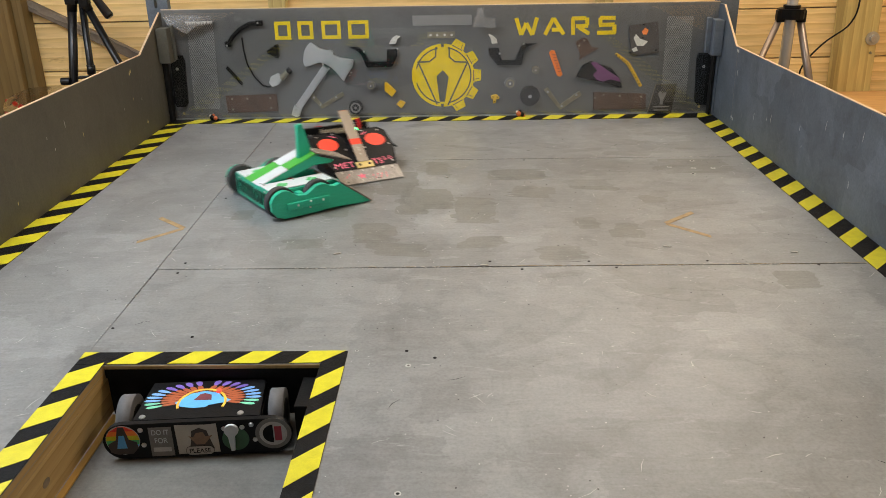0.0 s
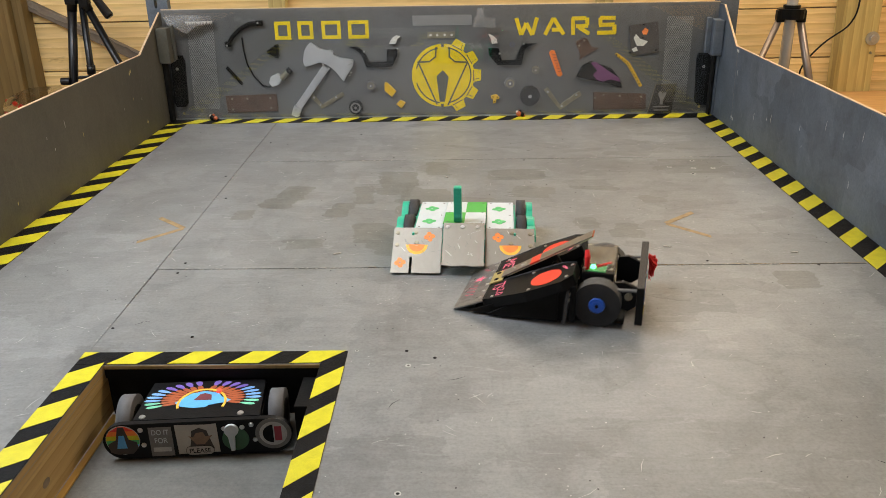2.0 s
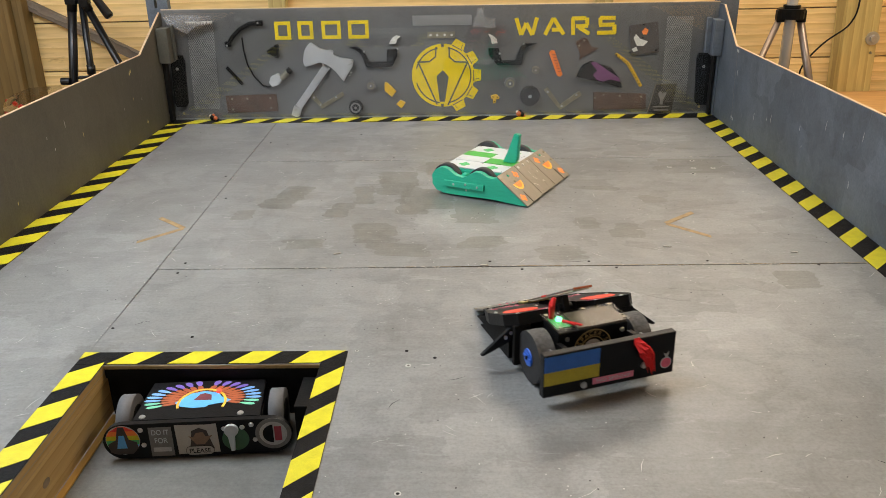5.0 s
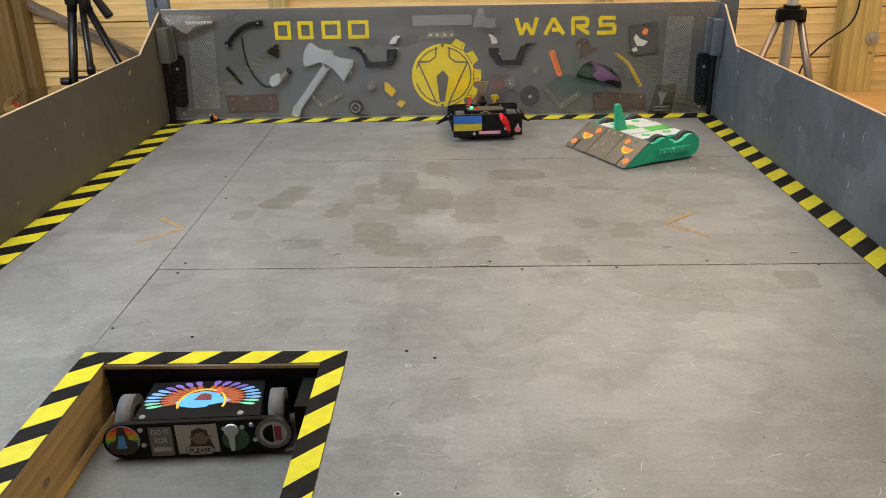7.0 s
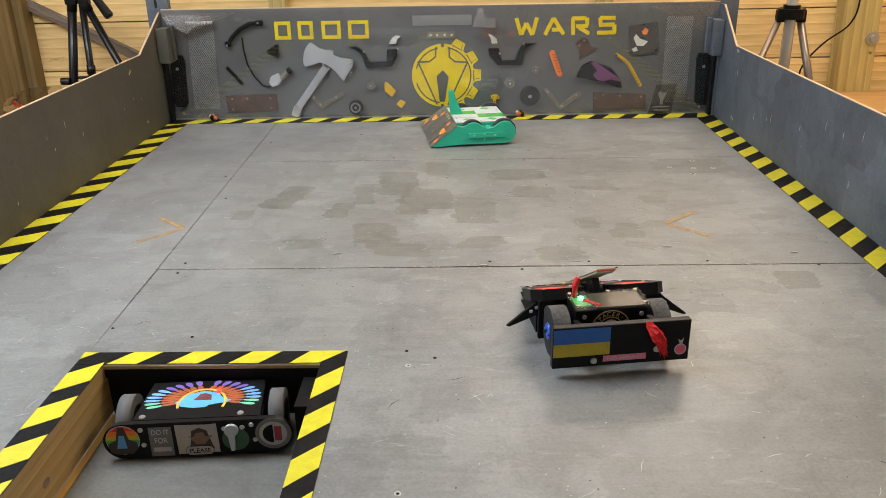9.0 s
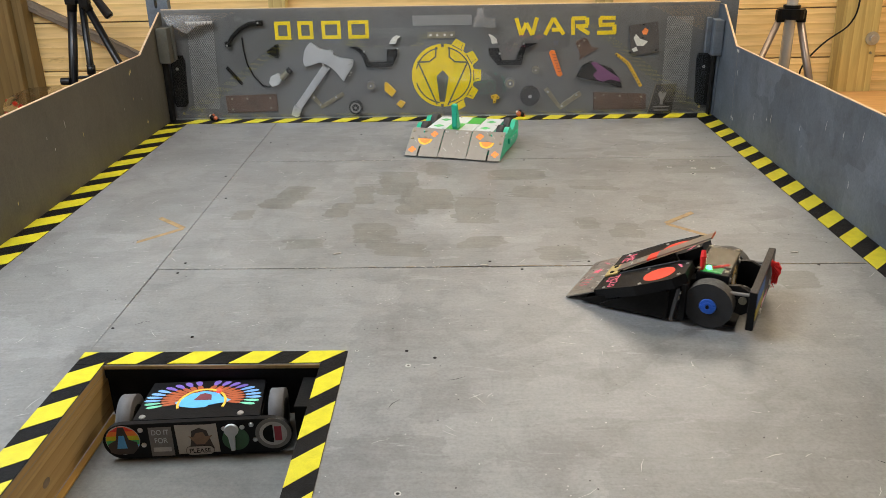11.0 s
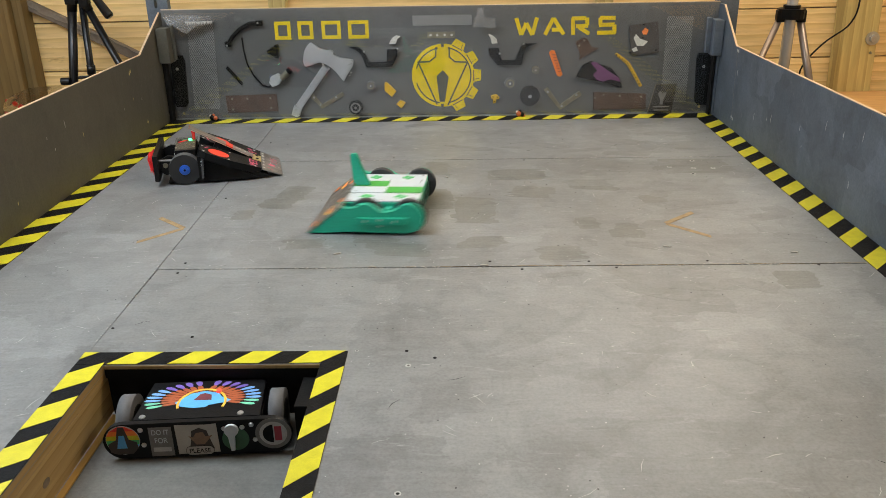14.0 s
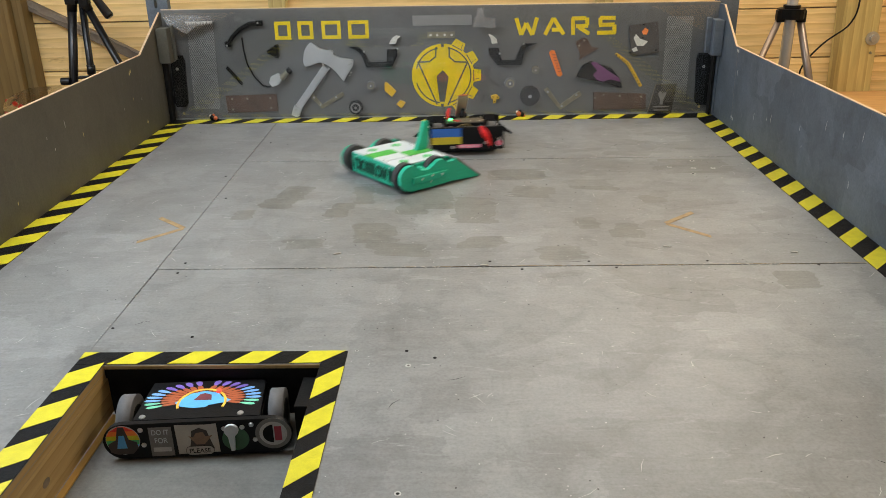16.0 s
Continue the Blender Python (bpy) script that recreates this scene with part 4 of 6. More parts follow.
for k in range(22):
    x, y, z = random.uniform(-1.140, -1.096), random.uniform(2.13, 2.18), random.uniform(0.014, 0.074)
    bmesh.ops.create_icosphere(bm, subdivisions=1, radius=random.uniform(0.007, 0.012), matrix=Matrix.Translation((x, y, z)))
part("red_parts", bm, REDDISC, tub, "heap of red plastic parts")
st = thing("side_shelf", "pine side shelf behind the arena wall", "shelf")
part("shelf_board", box(B(), -1.62, -0.95, 1.98, 2.26, -0.024, 0.0, 0.002), PINE, st)


# ---- the green robot ----
def screw_bm(bm, p, nrm, r=0.0028, h=0.0010):
    p, nrm = Vector(p), Vector(nrm).normalized()
    cyl(bm, p, p + nrm * h, r, r * 0.8, 12)
    return bm


def clover(cx, cy, r, z0, z1):
    """A four-leaved shape of small lobes."""
    bm = B()
    for k in range(4):
        a = radians(90 * k + 10)
        prism(bm, circle_pts(cx + r * 0.6 * math.cos(a), cy + r * 0.6 * math.sin(a), r * 0.48, 10), "xy", z0, z1 + 0.00003 * k)
    return bm


def wedge_frame(yf, zf, yt, zt):
    """Pose of a sloping plate: x across, y up the slope, z out of it; its origin at the middle of the front edge."""
    s = Vector((0, yt - yf, zt - zf)).normalized()
    n = Vector((1, 0, 0)).cross(s)
    if n.z < 0:
        n = -n
    m = Matrix((Vector((1, 0, 0)), s, n)).transposed().to_4x4()
    if m.determinant() < 0:
        m = Matrix((Vector((-1, 0, 0)), s, n)).transposed().to_4x4()
    return Matrix.Translation((0, yf, zf)) @ m


def moved(bm, m):
    bm.transform(m)
    return bm


def combat_green():
    rb = thing("combat_robot", "green lifter robot with white chequered top and metal wedge", "robot", "arena robots")
    # tub
    part("base_plate", box(B(), -0.080, 0.080, -0.086, 0.060, 0.0060, 0.0095, 0.001), GREEN, rb)
    rear = part("rear_panel", box(B(), -0.0800, 0.0800, -0.0885, -0.0815, 0.0065, 0.0500, 0.0015), GREEN, rb)
    m = Matrix.Translation((0.0, -0.0884, 0.0285)) @ Matrix.Rotation(radians(90), 4, "X")
    part("raised_lettering", text_bm("CROSSBLOW III", 0.027, 0.0026, m, 0.140, 0.02), GREENDARK, rear, "raised dark green lettering")
    bm = B()
    for x, z in ((-0.062, 0.045), (0.062, 0.045), (-0.058, 0.045), (0.058, 0.045), (0.0, 0.014)):
        screw_bm(bm, (x, -0.0885, z), (0, -1, 0), 0.0018)
    pieces("screw", bm, STEEL, rear)
    for s in (-1, 1):
        part("side_wall", box(B(), s * 0.0815 - 0.0018, s * 0.0815 + 0.0018, -0.086, 0.056, 0.0065, 0.0485, 0.0008), GREEN, rb)
        part("rib", box(B(), s * 0.034 - 0.002, s * 0.034 + 0.002, -0.081, 0.060, 0.0096, 0.040, 0.0006), GREEN, rb)
    part("front_rail", box(B(), -0.080, 0.080, 0.060, 0.074, 0.0040, 0.016, 0.002), GREEN, rb)
    part("battery", box(B(), -0.028, 0.024, -0.070, -0.025, 0.0097, 0.033, 0.003), BLACKM, rb)
    part("motor", cyl(B(), (-0.028, 0.005, 0.023), (0.026, 0.005, 0.023), 0.0125), MIDGREY, rb)
    part("linkage", cyl(B(), (0.0, 0.004, 0.016), (0.0, 0.048, 0.022), 0.004), STEEL, rb)
    bm = B()
    tube(bm, [Vector((-0.02, -0.03, 0.034)), Vector((-0.01, -0.01, 0.040)), Vector((0.005, 0.01, 0.036)), Vector((0.015, 0.03, 0.030))], 0.0016)
    part("wires", bm, REDCLOTH, rb)
    # fixed white top panels
    for s in (-1, 1):
        a, b = (0.0350, 0.0800) if s > 0 else (-0.0800, -0.0350)
        tp = part("top_panel", box(B(), a, b, -0.0875, 0.0440, 0.0490, 0.0515, 0.0006), WHITEP, rb, "white plastic top panel")
        for y in (-0.052, 0.010):
            part("clover_print", clover((a + b) / 2 + 0.002, y, 0.0110, 0.0516, 0.0519), BRUSHGREEN, tp)
        bm = B()
        for x, y in ((a + 0.006, -0.080), (b - 0.006, -0.080), (a + 0.006, 0.038), (b - 0.006, 0.036), (a + 0.006, -0.02)):
            screw_bm(bm, (x, y, 0.0515), (0, 0, 1), 0.0016, 0.0006)
        pieces("screw", bm, MIDGREY, tp)
    # wheel pods
    prof = [(-0.098, 0.020)] + [(-0.073 + 0.0265 * math.cos(radians(a)), 0.0295 + 0.0265 * math.sin(radians(a))) for a in range(165, 44, -5)]
    prof += [(-0.044, 0.0425), (-0.030, 0.0405), (-0.024, 0.0425)]
    prof += [(0.004 + 0.0265 * math.cos(radians(a)), 0.0290 + 0.0265 * math.sin(radians(a))) for a in range(128, 43, -5)]
    prof += [(0.034, 0.0465), (0.044, 0.0495), (0.1085, 0.0010), (0.090, 0.0010), (0.030, 0.0045), (0.012, 0.0040), (-0.02, 0.0030), (-0.073, 0.0030), (-0.090, 0.0085)]
    for s in (-1, 1):
        x0, x1 = sorted((s * 0.1015, s * 0.1125))
        sp = part("side_plate", prism(B(), prof, "yz", x0, x1), GREEN, rb)
        xo = s * 0.1125
        part("side_bar", box(B(), *sorted((xo, xo + s * 0.0045)), -0.0700, 0.0180, 0.0190, 0.0320, 0.0012), GREEN, sp)
        bm = B()
        for y, z in ((-0.048, 0.0255), (-0.022, 0.0285), (0.004, 0.0260)):
            screw_bm(bm, (xo + s * 0.0045, y, z), (s, 0, 0), 0.0024)
        screw_bm(bm, (xo, -0.022, 0.0150), (s, 0, 0), 0.0020)
        pieces("screw", bm, STEEL, sp)
        # link between pod and body
        part("pod_link", box(B(), *sorted((s * 0.083, s * 0.1016)), -0.040, -0.028, 0.030, 0.0435, 0.003), GREEN, rb)
        part("pod_nose", box(B(), *sorted((s * 0.083, s * 0.1016)), 0.038, 0.060, 0.006, 0.030, 0.001), GREEN, rb)
        for y in (-0.073, 0.005):
            w = part("wheel", cyl(B(), (-0.0075, 0, 0), (0.0075, 0, 0), 0.0297, 0.0297, 36), TYREGREY, rb, "dark grey foam tyre",
                     at=Matrix.Translation((s * 0.0925, y, 0.0298)), smooth=True)
            part("rim", cyl(B(), (-0.0080, 0, 0), (0.0080, 0, 0), 0.015, 0.015, 20), MIDGREY, w)
    # outer wedge plates
    rnd = random.Random(29)
    m = wedge_frame(0.1091, 0.0008, 0.0440, 0.0512)
    L = 0.0828
    for s in (-1, 1):
        o, i = 0.1135, 0.0350
        sl, sw = o - 0.0305, 0.0022
        out = [(s * o, 0), (s * (sl + sw), 0), (s * (sl + sw), 0.029), (s * (sl - sw), 0.029), (s * (sl - sw), 0), (s * (i + 0.006), 0), (s * i, 0.001), (s * i, L), (s * (o - 0.001), L)]
        pl = part("wedge_plate", moved(prism(B(), out, "xy", 0.0, 0.0022), m), BRUSHED, rb, "bare metal wedge plate with a slot")
        # printed orange slice and two blossoms
        part("rind_print", moved(prism(B(), circle_pts(s * (o - 0.039), 0.051, 0.0175, 18, 180, 360), "xy", 0.0022, 0.0024), m), ORANGEY, pl)
        part("slice_print", moved(prism(B(), circle_pts(s * (o - 0.039), 0.0512, 0.0128, 18, 180, 360), "xy", 0.0024, 0.0026), m), ORANGE, pl)
        for cx, cy in ((s * (i + 0.020), 0.066), (s * (o - 0.014), 0.018)):
            part("blossom_print", moved(clover(cx, cy, 0.0085, 0.0022, 0.0024), m), ORANGE, pl)
        bm = B()
        for cx, cy in ((s * (o - 0.007), L - 0.010), (s * (o - 0.036), L - 0.009), (s * (o - 0.007), L - 0.032), (s * (o - 0.038), 0.055)):
            cyl(bm, (cx, cy, 0.0022), (cx, cy, 0.0033), 0.0036, 0.003, 14)
        pieces("screw", moved(bm, m), OLDSTEEL, pl)
        for k in range(12):
            x, y, w, h = s * rnd.uniform(0.040, 0.108), rnd.uniform(0.034, 0.076), rnd.gauss(0, 0.007), rnd.uniform(-0.008, 0.008)
            part("scratch", moved(prism(B(), [(x, y), (x + w, y + h), (x + w + 0.0004, y + h + 0.0003), (x + 0.0006, y + 0.0004)], "xy", 0.0027, 0.00285), m), MIDGREY if k % 3 else BONE, pl)
    # lifter: middle top panel, fin and middle wedge plate, hinged at the rear
    off = Matrix.Translation((0, 0.080, -0.046))
    fp = part("flipper", moved(box(B(), -0.0335, 0.0335, -0.0800, 0.0420, 0.0445, 0.0500, 0.0008), off), GREEN, rb, "hinged lifter panel", at=pose(0, -0.080, 0.046))
    ym = -0.021
    for k, (x0, x1, y0, y1) in enumerate(((0.0, 0.034, -0.087, ym), (-0.034, 0.0, ym, 0.0435), (0.0, 0.034, ym, 0.0435), (-0.034, 0.0, -0.087, ym))):
        part("green_square" if k > 1 else "white_square", moved(box(B(), x0, x1, y0, y1, 0.0502, 0.0523), off), GREENSQ if k > 1 else WHITEP, fp)
    fin = [(0.016, 0.0523), (0.0430, 0.0523), (0.0480, 0.060), (0.0515, 0.1120), (0.0400, 0.1135), (0.0330, 0.093), (0.0240, 0.070)]
    bm = prism(B(), fin, "yz", 0.0042, 0.0165)
    bmesh.ops.bevel(bm, geom=bm.edges[:], offset=0.0012, segments=2, affect="EDGES")
    part("fin", moved(bm, off @ Matrix.Translation((0.0, -0.003, 0))), GREEN, fp, "upright green tail fin")
    out = [(-0.0330, 0.002), (-0.012, 0.0), (0.004, 0.0018), (0.018, 0.0), (0.0335, 0.001), (0.0330, L), (-0.0325, L)]
    pl = part("middle_wedge_plate", moved(prism(B(), out, "xy", 0.0, 0.0022), off @ m), BRUSHED, fp, "scratched bare metal lifter plate")
    bm = B()
    for cx in (-0.026, -0.002, 0.022):
        cyl(bm, (cx, L - 0.008, 0.0022), (cx, L - 0.008, 0.0033), 0.0036, 0.003, 14)
    pieces("screw", moved(bm, off @ m), STEEL, fp)
    rnd = random.Random(31)
    for k in range(26):
        x, y, w, h = rnd.uniform(-0.030, 0.026), rnd.uniform(0.006, 0.070), rnd.gauss(0, 0.008), rnd.uniform(-0.010, 0.010)
        part("scratch", moved(prism(B(), [(x, y), (x + w, y + h), (x + w + 0.0004, y + h + 0.0003), (x + 0.0006, y + 0.0004)], "xy", 0.0022, 0.00235), off @ m), MIDGREY if k % 3 else BONE, pl)
    for k, x in enumerate((-0.027, -0.018, -0.009, 0.000, 0.009, 0.018, 0.027)):
        part("front_hole", moved(cyl(B(), (x, 0.0418, 0.0472), (x, 0.0424, 0.0472), 0.0016, n=10), off), BLACKM, fp)
    for s in (-1, 1):
        part("lifter_arm", moved(prism(B(), [(-0.075, 0.0440), (0.046, 0.0440), (0.075, 0.0200), (0.066, 0.0180), (0.036, 0.0300), (-0.070, 0.0385)], "yz",
                                       *sorted((s * 0.0245, s * 0.0305))), off), GREEN, fp)
    bm = B()
    for x, y in ((-0.028, 0.036), (0.028, 0.036), (-0.028, -0.02), (0.028, -0.02), (0.028, -0.08), (-0.028, -0.08)):
        screw_bm(bm, (x, y, 0.0523), (0, 0, 1), 0.0017, 0.0006)
    pieces("panel_screw", moved(bm, off), MIDGREY, fp)
    return rb, fp


# ---- the black robot ----
def combat_black():
    rb = thing("combat_robot", "black wedge robot with red discs, lifting arm and bumper", "robot", "arena robots")
    m = wedge_frame(0.2000, 0.0004, 0.0270, 0.0740)      # deck slope; y runs from 0 to 0.186
    front = [(-0.069, 0.0), (0.069, 0.0), (0.0720, 0.046), (-0.0720, 0.046)]
    fp = part("front_plate", moved(prism(B(), front, "xy", 0.0, 0.0020), m), DARKSTEEL, rb, "scratched bare steel front plate")
    star = [(0.011 * (1 if k % 2 == 0 else 0.42) * math.sin(radians(36 * k)) - 0.018, 0.022 + 0.011 * (1 if k % 2 == 0 else 0.42) * math.cos(radians(36 * k))) for k in range(10)]
    part("star_scrawl", moved(prism(B(), star, "xy", 0.0020, 0.0022), m), PINKINK, fp, "hand-drawn pink star")
    bm = B()
    for k, (x, y) in enumerate(((0.006, 0.020), (0.016, 0.020), (0.026, 0.020), (0.036, 0.020), (-0.045, 0.030), (-0.052, 0.024), (0.010, 0.012), (0.022, 0.012), (0.034, 0.012))):
        prism(bm, [(x - 0.003, y - 0.0035), (x - 0.001, y - 0.0035), (x + 0.003, y + 0.003), (x + 0.001, y + 0.0035)], "xy", 0.0020, 0.0022)
    pieces("scrawl_bar", moved(bm, m), PINKINK, fp, "illegible pink scrawl")
    bm = B()
    for x in (-0.058, -0.036, -0.012, 0.012, 0.036, 0.058):
        cyl(bm, (x, 0.040, 0.0020), (x, 0.040, 0.0032), 0.0030, 0.0024, 12)
    pieces("screw", moved(bm, m), STEEL, fp)
    rnd = random.Random(37)
    for k in range(22):
        x, y, w, h = rnd.uniform(-0.060, 0.058), rnd.uniform(0.002, 0.036), rnd.gauss(0, 0.009), rnd.uniform(-0.004, 0.008)
        part("scratch", moved(prism(B(), [(x, y), (x + w, y + h), (x + w + 0.0005, y + h + 0.0003), (x + 0.0007, y + 0.0005)], "xy", 0.0023, 0.00245), m), BONE if k % 2 else BLACKM, fp)
    # two deck wings
    for s in (-1, 1):
        out = [(s * 0.0130, 0.046), (s * 0.0700, 0.046), (s * 0.0885, 0.112), (s * 0.0885, 0.166), (s * 0.0760, 0.182), (s * 0.0290, 0.182), (s * 0.0150, 0.160)]
        bm = moved(prism(B(), out, "xy", -0.0105, 0.0020), m)
        bmesh.ops.bevel(bm, geom=bm.edges[:], offset=0.0010, segments=1, affect="EDGES")
        wg = part("deck_wing", bm, BLACKP, rb, "black plastic deck wing")
        part("red_disc", moved(cyl(B(), (s * 0.0550, 0.140, 0.0020), (s * 0.0550, 0.140, 0.0024), 0.0225, n=36), m), REDDISC, wg, "round red sticker")
        bm = B()
        for x, y in ((0.066, 0.060), (0.080, 0.118), (0.022, 0.116), (0.072, 0.172), (0.034, 0.176)):
            cyl(bm, (s * x, y, 0.0020), (s * x, y, 0.0031), 0.0026, 0.002, 12)
        pieces("screw", moved(bm, m), STEEL, wg)
        part("scribble", moved(prism(B(), [(s * 0.028, 0.160), (s * 0.031, 0.166), (s * 0.044, 0.171), (s * 0.045, 0.169), (s * 0.033, 0.163)], "xy", 0.0020, 0.0022), m), PINKINK, wg)
        # body sides under the deck
        side = [(0.176, 0.0030), (0.036, 0.0030), (0.036, 0.0590), (0.050, 0.0555), (0.170, 0.0068)]
        part("side_wall", prism(B(), side, "yz", *sorted((s * 0.0680, s * 0.0740))), BLACKM, rb)
        skirt = [(0.150, 0.0035), (0.052, 0.0030), (0.052, 0.0460), (0.110, 0.0260)]
        part("side_skirt", prism(B(), skirt, "yz", *sorted((s * 0.0745, s * 0.0790))), BLACKM, rb)
        fin = [(s * 0.074, 0.056), (s * 0.084, 0.055), (s * 0.1220, 0.0240), (s * 0.118, 0.0230), (s * 0.078, 0.039)]
        fb = part("side_blade", prism(B(), fin, "xz", 0.0360, 0.0405), BLACKP, rb, "slanting black side blade")
        bm = B()
        for x, z in ((0.083, 0.048), (0.090, 0.043)):
            screw_bm(bm, (s * x, 0.0360, z), (0, -1, 0), 0.0026)
        pieces("screw", bm, STEEL, fb)
        part("side_block", box(B(), *sorted((s * 0.060, s * 0.0815)), 0.028, 0.0359, 0.006, 0.060, 0.001), BLACKM, rb)
    # writing on the deck
    part("deck_writing", moved(text_bm("MET", 0.018, 0.0003, Matrix.Translation((-0.0425, 0.064, 0.0020)), 0.044), m), PINKINK, rb, "pink hand lettering")
    part("deck_writing", moved(text_bm("TS", 0.018, 0.0003, Matrix.Translation((0.033, 0.064, 0.0020)), 0.022), m), PINKINK, rb, "pink hand lettering")
    part("deck_writing", moved(text_bm("2.0", 0.011, 0.0003, Matrix.Translation((0.057, 0.070, 0.0020)), 0.022), m), PINKINK, rb, "pink hand lettering")
    # floor pan and arm trough
    part("floor_pan", box(B(), -0.068, 0.068, -0.036, 0.170, 0.0035, 0.0070), BLACKM, rb)
    part("arm_trough", prism(B(), [(0.150, 0.0072), (0.030, 0.0072), (0.030, 0.040), (0.150, 0.012)], "yz", -0.0125, 0.0125), BLACKM, rb)
    hinge = part("hinge_plate", moved(box(B(), -0.019, 0.019, 0.046, 0.066, 0.0022, 0.0050, 0.0008), m), BRASS, rb, "brass hinge plate")
    bm = B()
    for x in (-0.011, 0.011):
        cyl(bm, (x, 0.056, 0.0050), (x, 0.056, 0.0058), 0.0035, n=14)
    pieces("hinge_screw", moved(bm, m), BLACKM, hinge)
    # lifting arm, hinged at the front
    ar = part("lifting_arm", box(B(), -0.0120, 0.0120, -0.144, 0.004, 0.0010, 0.0032, 0.0004), ARMSTEEL, rb, "bare metal lifting arm", at=pose(0, 0.138, 0.0315, -26, 0, 0))
    part("red_band", box(B(), -0.0121, 0.0121, -0.060, -0.044, 0.0009, 0.0034), REDDISC, ar, "red band")
    part("red_tip", box(B(), -0.0121, 0.0121, -0.1443, -0.1434, 0.0009, 0.0034), RUSSET, ar)
    part("arm_backing", box(B(), -0.0115, 0.0115, -0.139, -0.004, -0.0004, 0.0008), ARMBACK, ar, "metal underside of the arm, tan for what it reflects")
    part("arm_knuckle", cyl(box(B(), -0.001, 0.009, -0.082, -0.046, -0.024, -0.0014, 0.002), (-0.006, -0.074, -0.017), (0.013, -0.074, -0.017), 0.0060), BLACKP, ar)
    bm = B()
    for y in (-0.016, -0.028, -0.034):
        cyl(bm, (0.0, y, 0.0032), (0.0, y, 0.0042), 0.0028, 0.0022, 12)
    pieces("screw", bm, STEEL, ar)
    # electronics box
    bx = part("electronics_box", box(B(), -0.0460, 0.0460, -0.0370, 0.0060, 0.0180, 0.0750, 0.0015), BLACKP, rb, at=Matrix.Translation((0, 0.0185, -0.008)))
    part("grey_strip", box(B(), -0.020, 0.0440, -0.0355, 0.0045, 0.0751, 0.0775), TANBOARD, bx, "dull brown board under the cover")
    cv = part("clear_cover", box(B(), -0.0490, 0.0490, -0.0390, 0.0080, 0.0785, 0.0801, 0.0004), CLEARCOVER, bx, "clear acrylic cover")
    cv.visible_shadow = False
    bm = B()
    for x, y in ((-0.042, -0.033), (0.042, -0.033), (-0.044, 0.003), (0.042, 0.003), (0.006, 0.003)):
        cyl(bm, (x, y, 0.0801), (x, y, 0.0808), 0.0026, n=12)
    pieces("cover_screw", bm, OLDSTEEL, bx)
    part("led", cyl(B(), (-0.032, -0.008, 0.0764), (-0.032, -0.008, 0.0800), 0.0042, 0.003, 12), LED, bx, "glowing green light")
    part("led_board", box(B(), -0.043, -0.0225, -0.026, 0.002, 0.0751, 0.0763), BRUSHGREEN, bx, "small green circuit board")
    part("aerial_tube", cyl(cyl(B(), (-0.038, 0.000, 0.0752), (-0.038, 0.000, 0.094), 0.0030, 0.0042, 7), (-0.038, 0.000, 0.094), (-0.0345, 0.001, 0.103), 0.0042, 0.0028, 7), REDCLOTH, bx, "red aerial tube")
    bm = B()
    tube(bm, [Vector((-0.030, -0.012, 0.0772)), Vector((-0.021, -0.022, 0.0772)), Vector((-0.013, -0.031, 0.0772))], 0.0022)
    part("red_wire", bm, REDCLOTH, bx)
    yr = -0.0371
    face = Matrix.Translation((-0.001, yr, 0.0485)) @ Matrix.Rotation(radians(90), 4, "X")
    bd = part("badge", moved(cyl(B(), (0, 0, 0), (0, 0, 0.0006), 0.0255, n=40), face), BLACKM, bx, "round black and gold badge")
    part("badge_ring", moved(ring(ring(B(), Matrix.Translation((0, 0, 0.0006)), 0.0252, 0.0238, 0.0003, 40), Matrix.Translation((0, 0, 0.0006)), 0.0160, 0.0148, 0.0003, 32), face), GOLD, bd)
    part("badge_face", moved(cyl(B(), (0, 0, 0.0006), (0, 0, 0.0010), 0.0120, n=24), face), BONE, bd, "plain off-white centre")
    for k, ch in enumerate("SPACER'S"):
        a = radians(90 + 63 - 18 * k)
        lm = face @ Matrix.Translation((0.0198 * math.cos(a), 0.0198 * math.sin(a), 0.0006)) @ Matrix.Rotation(a - radians(90), 4, "Z")
        part("badge_letter", text_bm(ch, 0.0055 if ch != "'" else 0.002, 0.0003, lm), GOLD, bd)
    bm = B()
    for x in (-0.035, 0.038):
        screw_bm(bm, (x, yr, 0.066), (0, -1, 0), 0.0032, 0.0016)
    pieces("rear_screw", bm, STEEL, bx)
    # wheels
    for s in (-1, 1):
        w = part("wheel", cyl(B(), (-0.0110, 0, 0), (0.0110, 0, 0), 0.0320, 0.0320, 40), RUBBER, rb, "black foam tyre", at=Matrix.Translation((s * 0.0640, 0, 0.0320)), smooth=True)
        part("tread", ring(B(), Matrix.Translation((-0.0109, 0, 0)) @ Matrix.Rotation(radians(90), 4, "Y"), 0.0322, 0.0296, 0.0218, 40), TREAD, w, "worn grey foam tread")
        xo = s * 0.0115
        hub = part("hub", cyl(B(), (xo, 0, 0), (xo + s * 0.0016, 0, 0), 0.0112, 0.0104, 20), BLUEP, w, "blue plastic hub")
        part("hub_ring", ring(B(), Matrix.Translation((xo + s * 0.0016, 0, 0)) @ Matrix.Rotation(radians(90 * s), 4, "Y"), 0.0066, 0.0042, 0.0010, 18), BLUEP, hub)
        part("axle", cyl(B(), (xo + s * 0.0016, 0, 0), (xo + s * 0.0040, 0, 0), 0.0024, n=8), BLACKM, hub)
        part("hub_spoke", box(B(), *sorted((xo + s * 0.0016, xo + s * 0.0028)), -0.010, 0.010, -0.0014, 0.0014), BLUEP, hub)
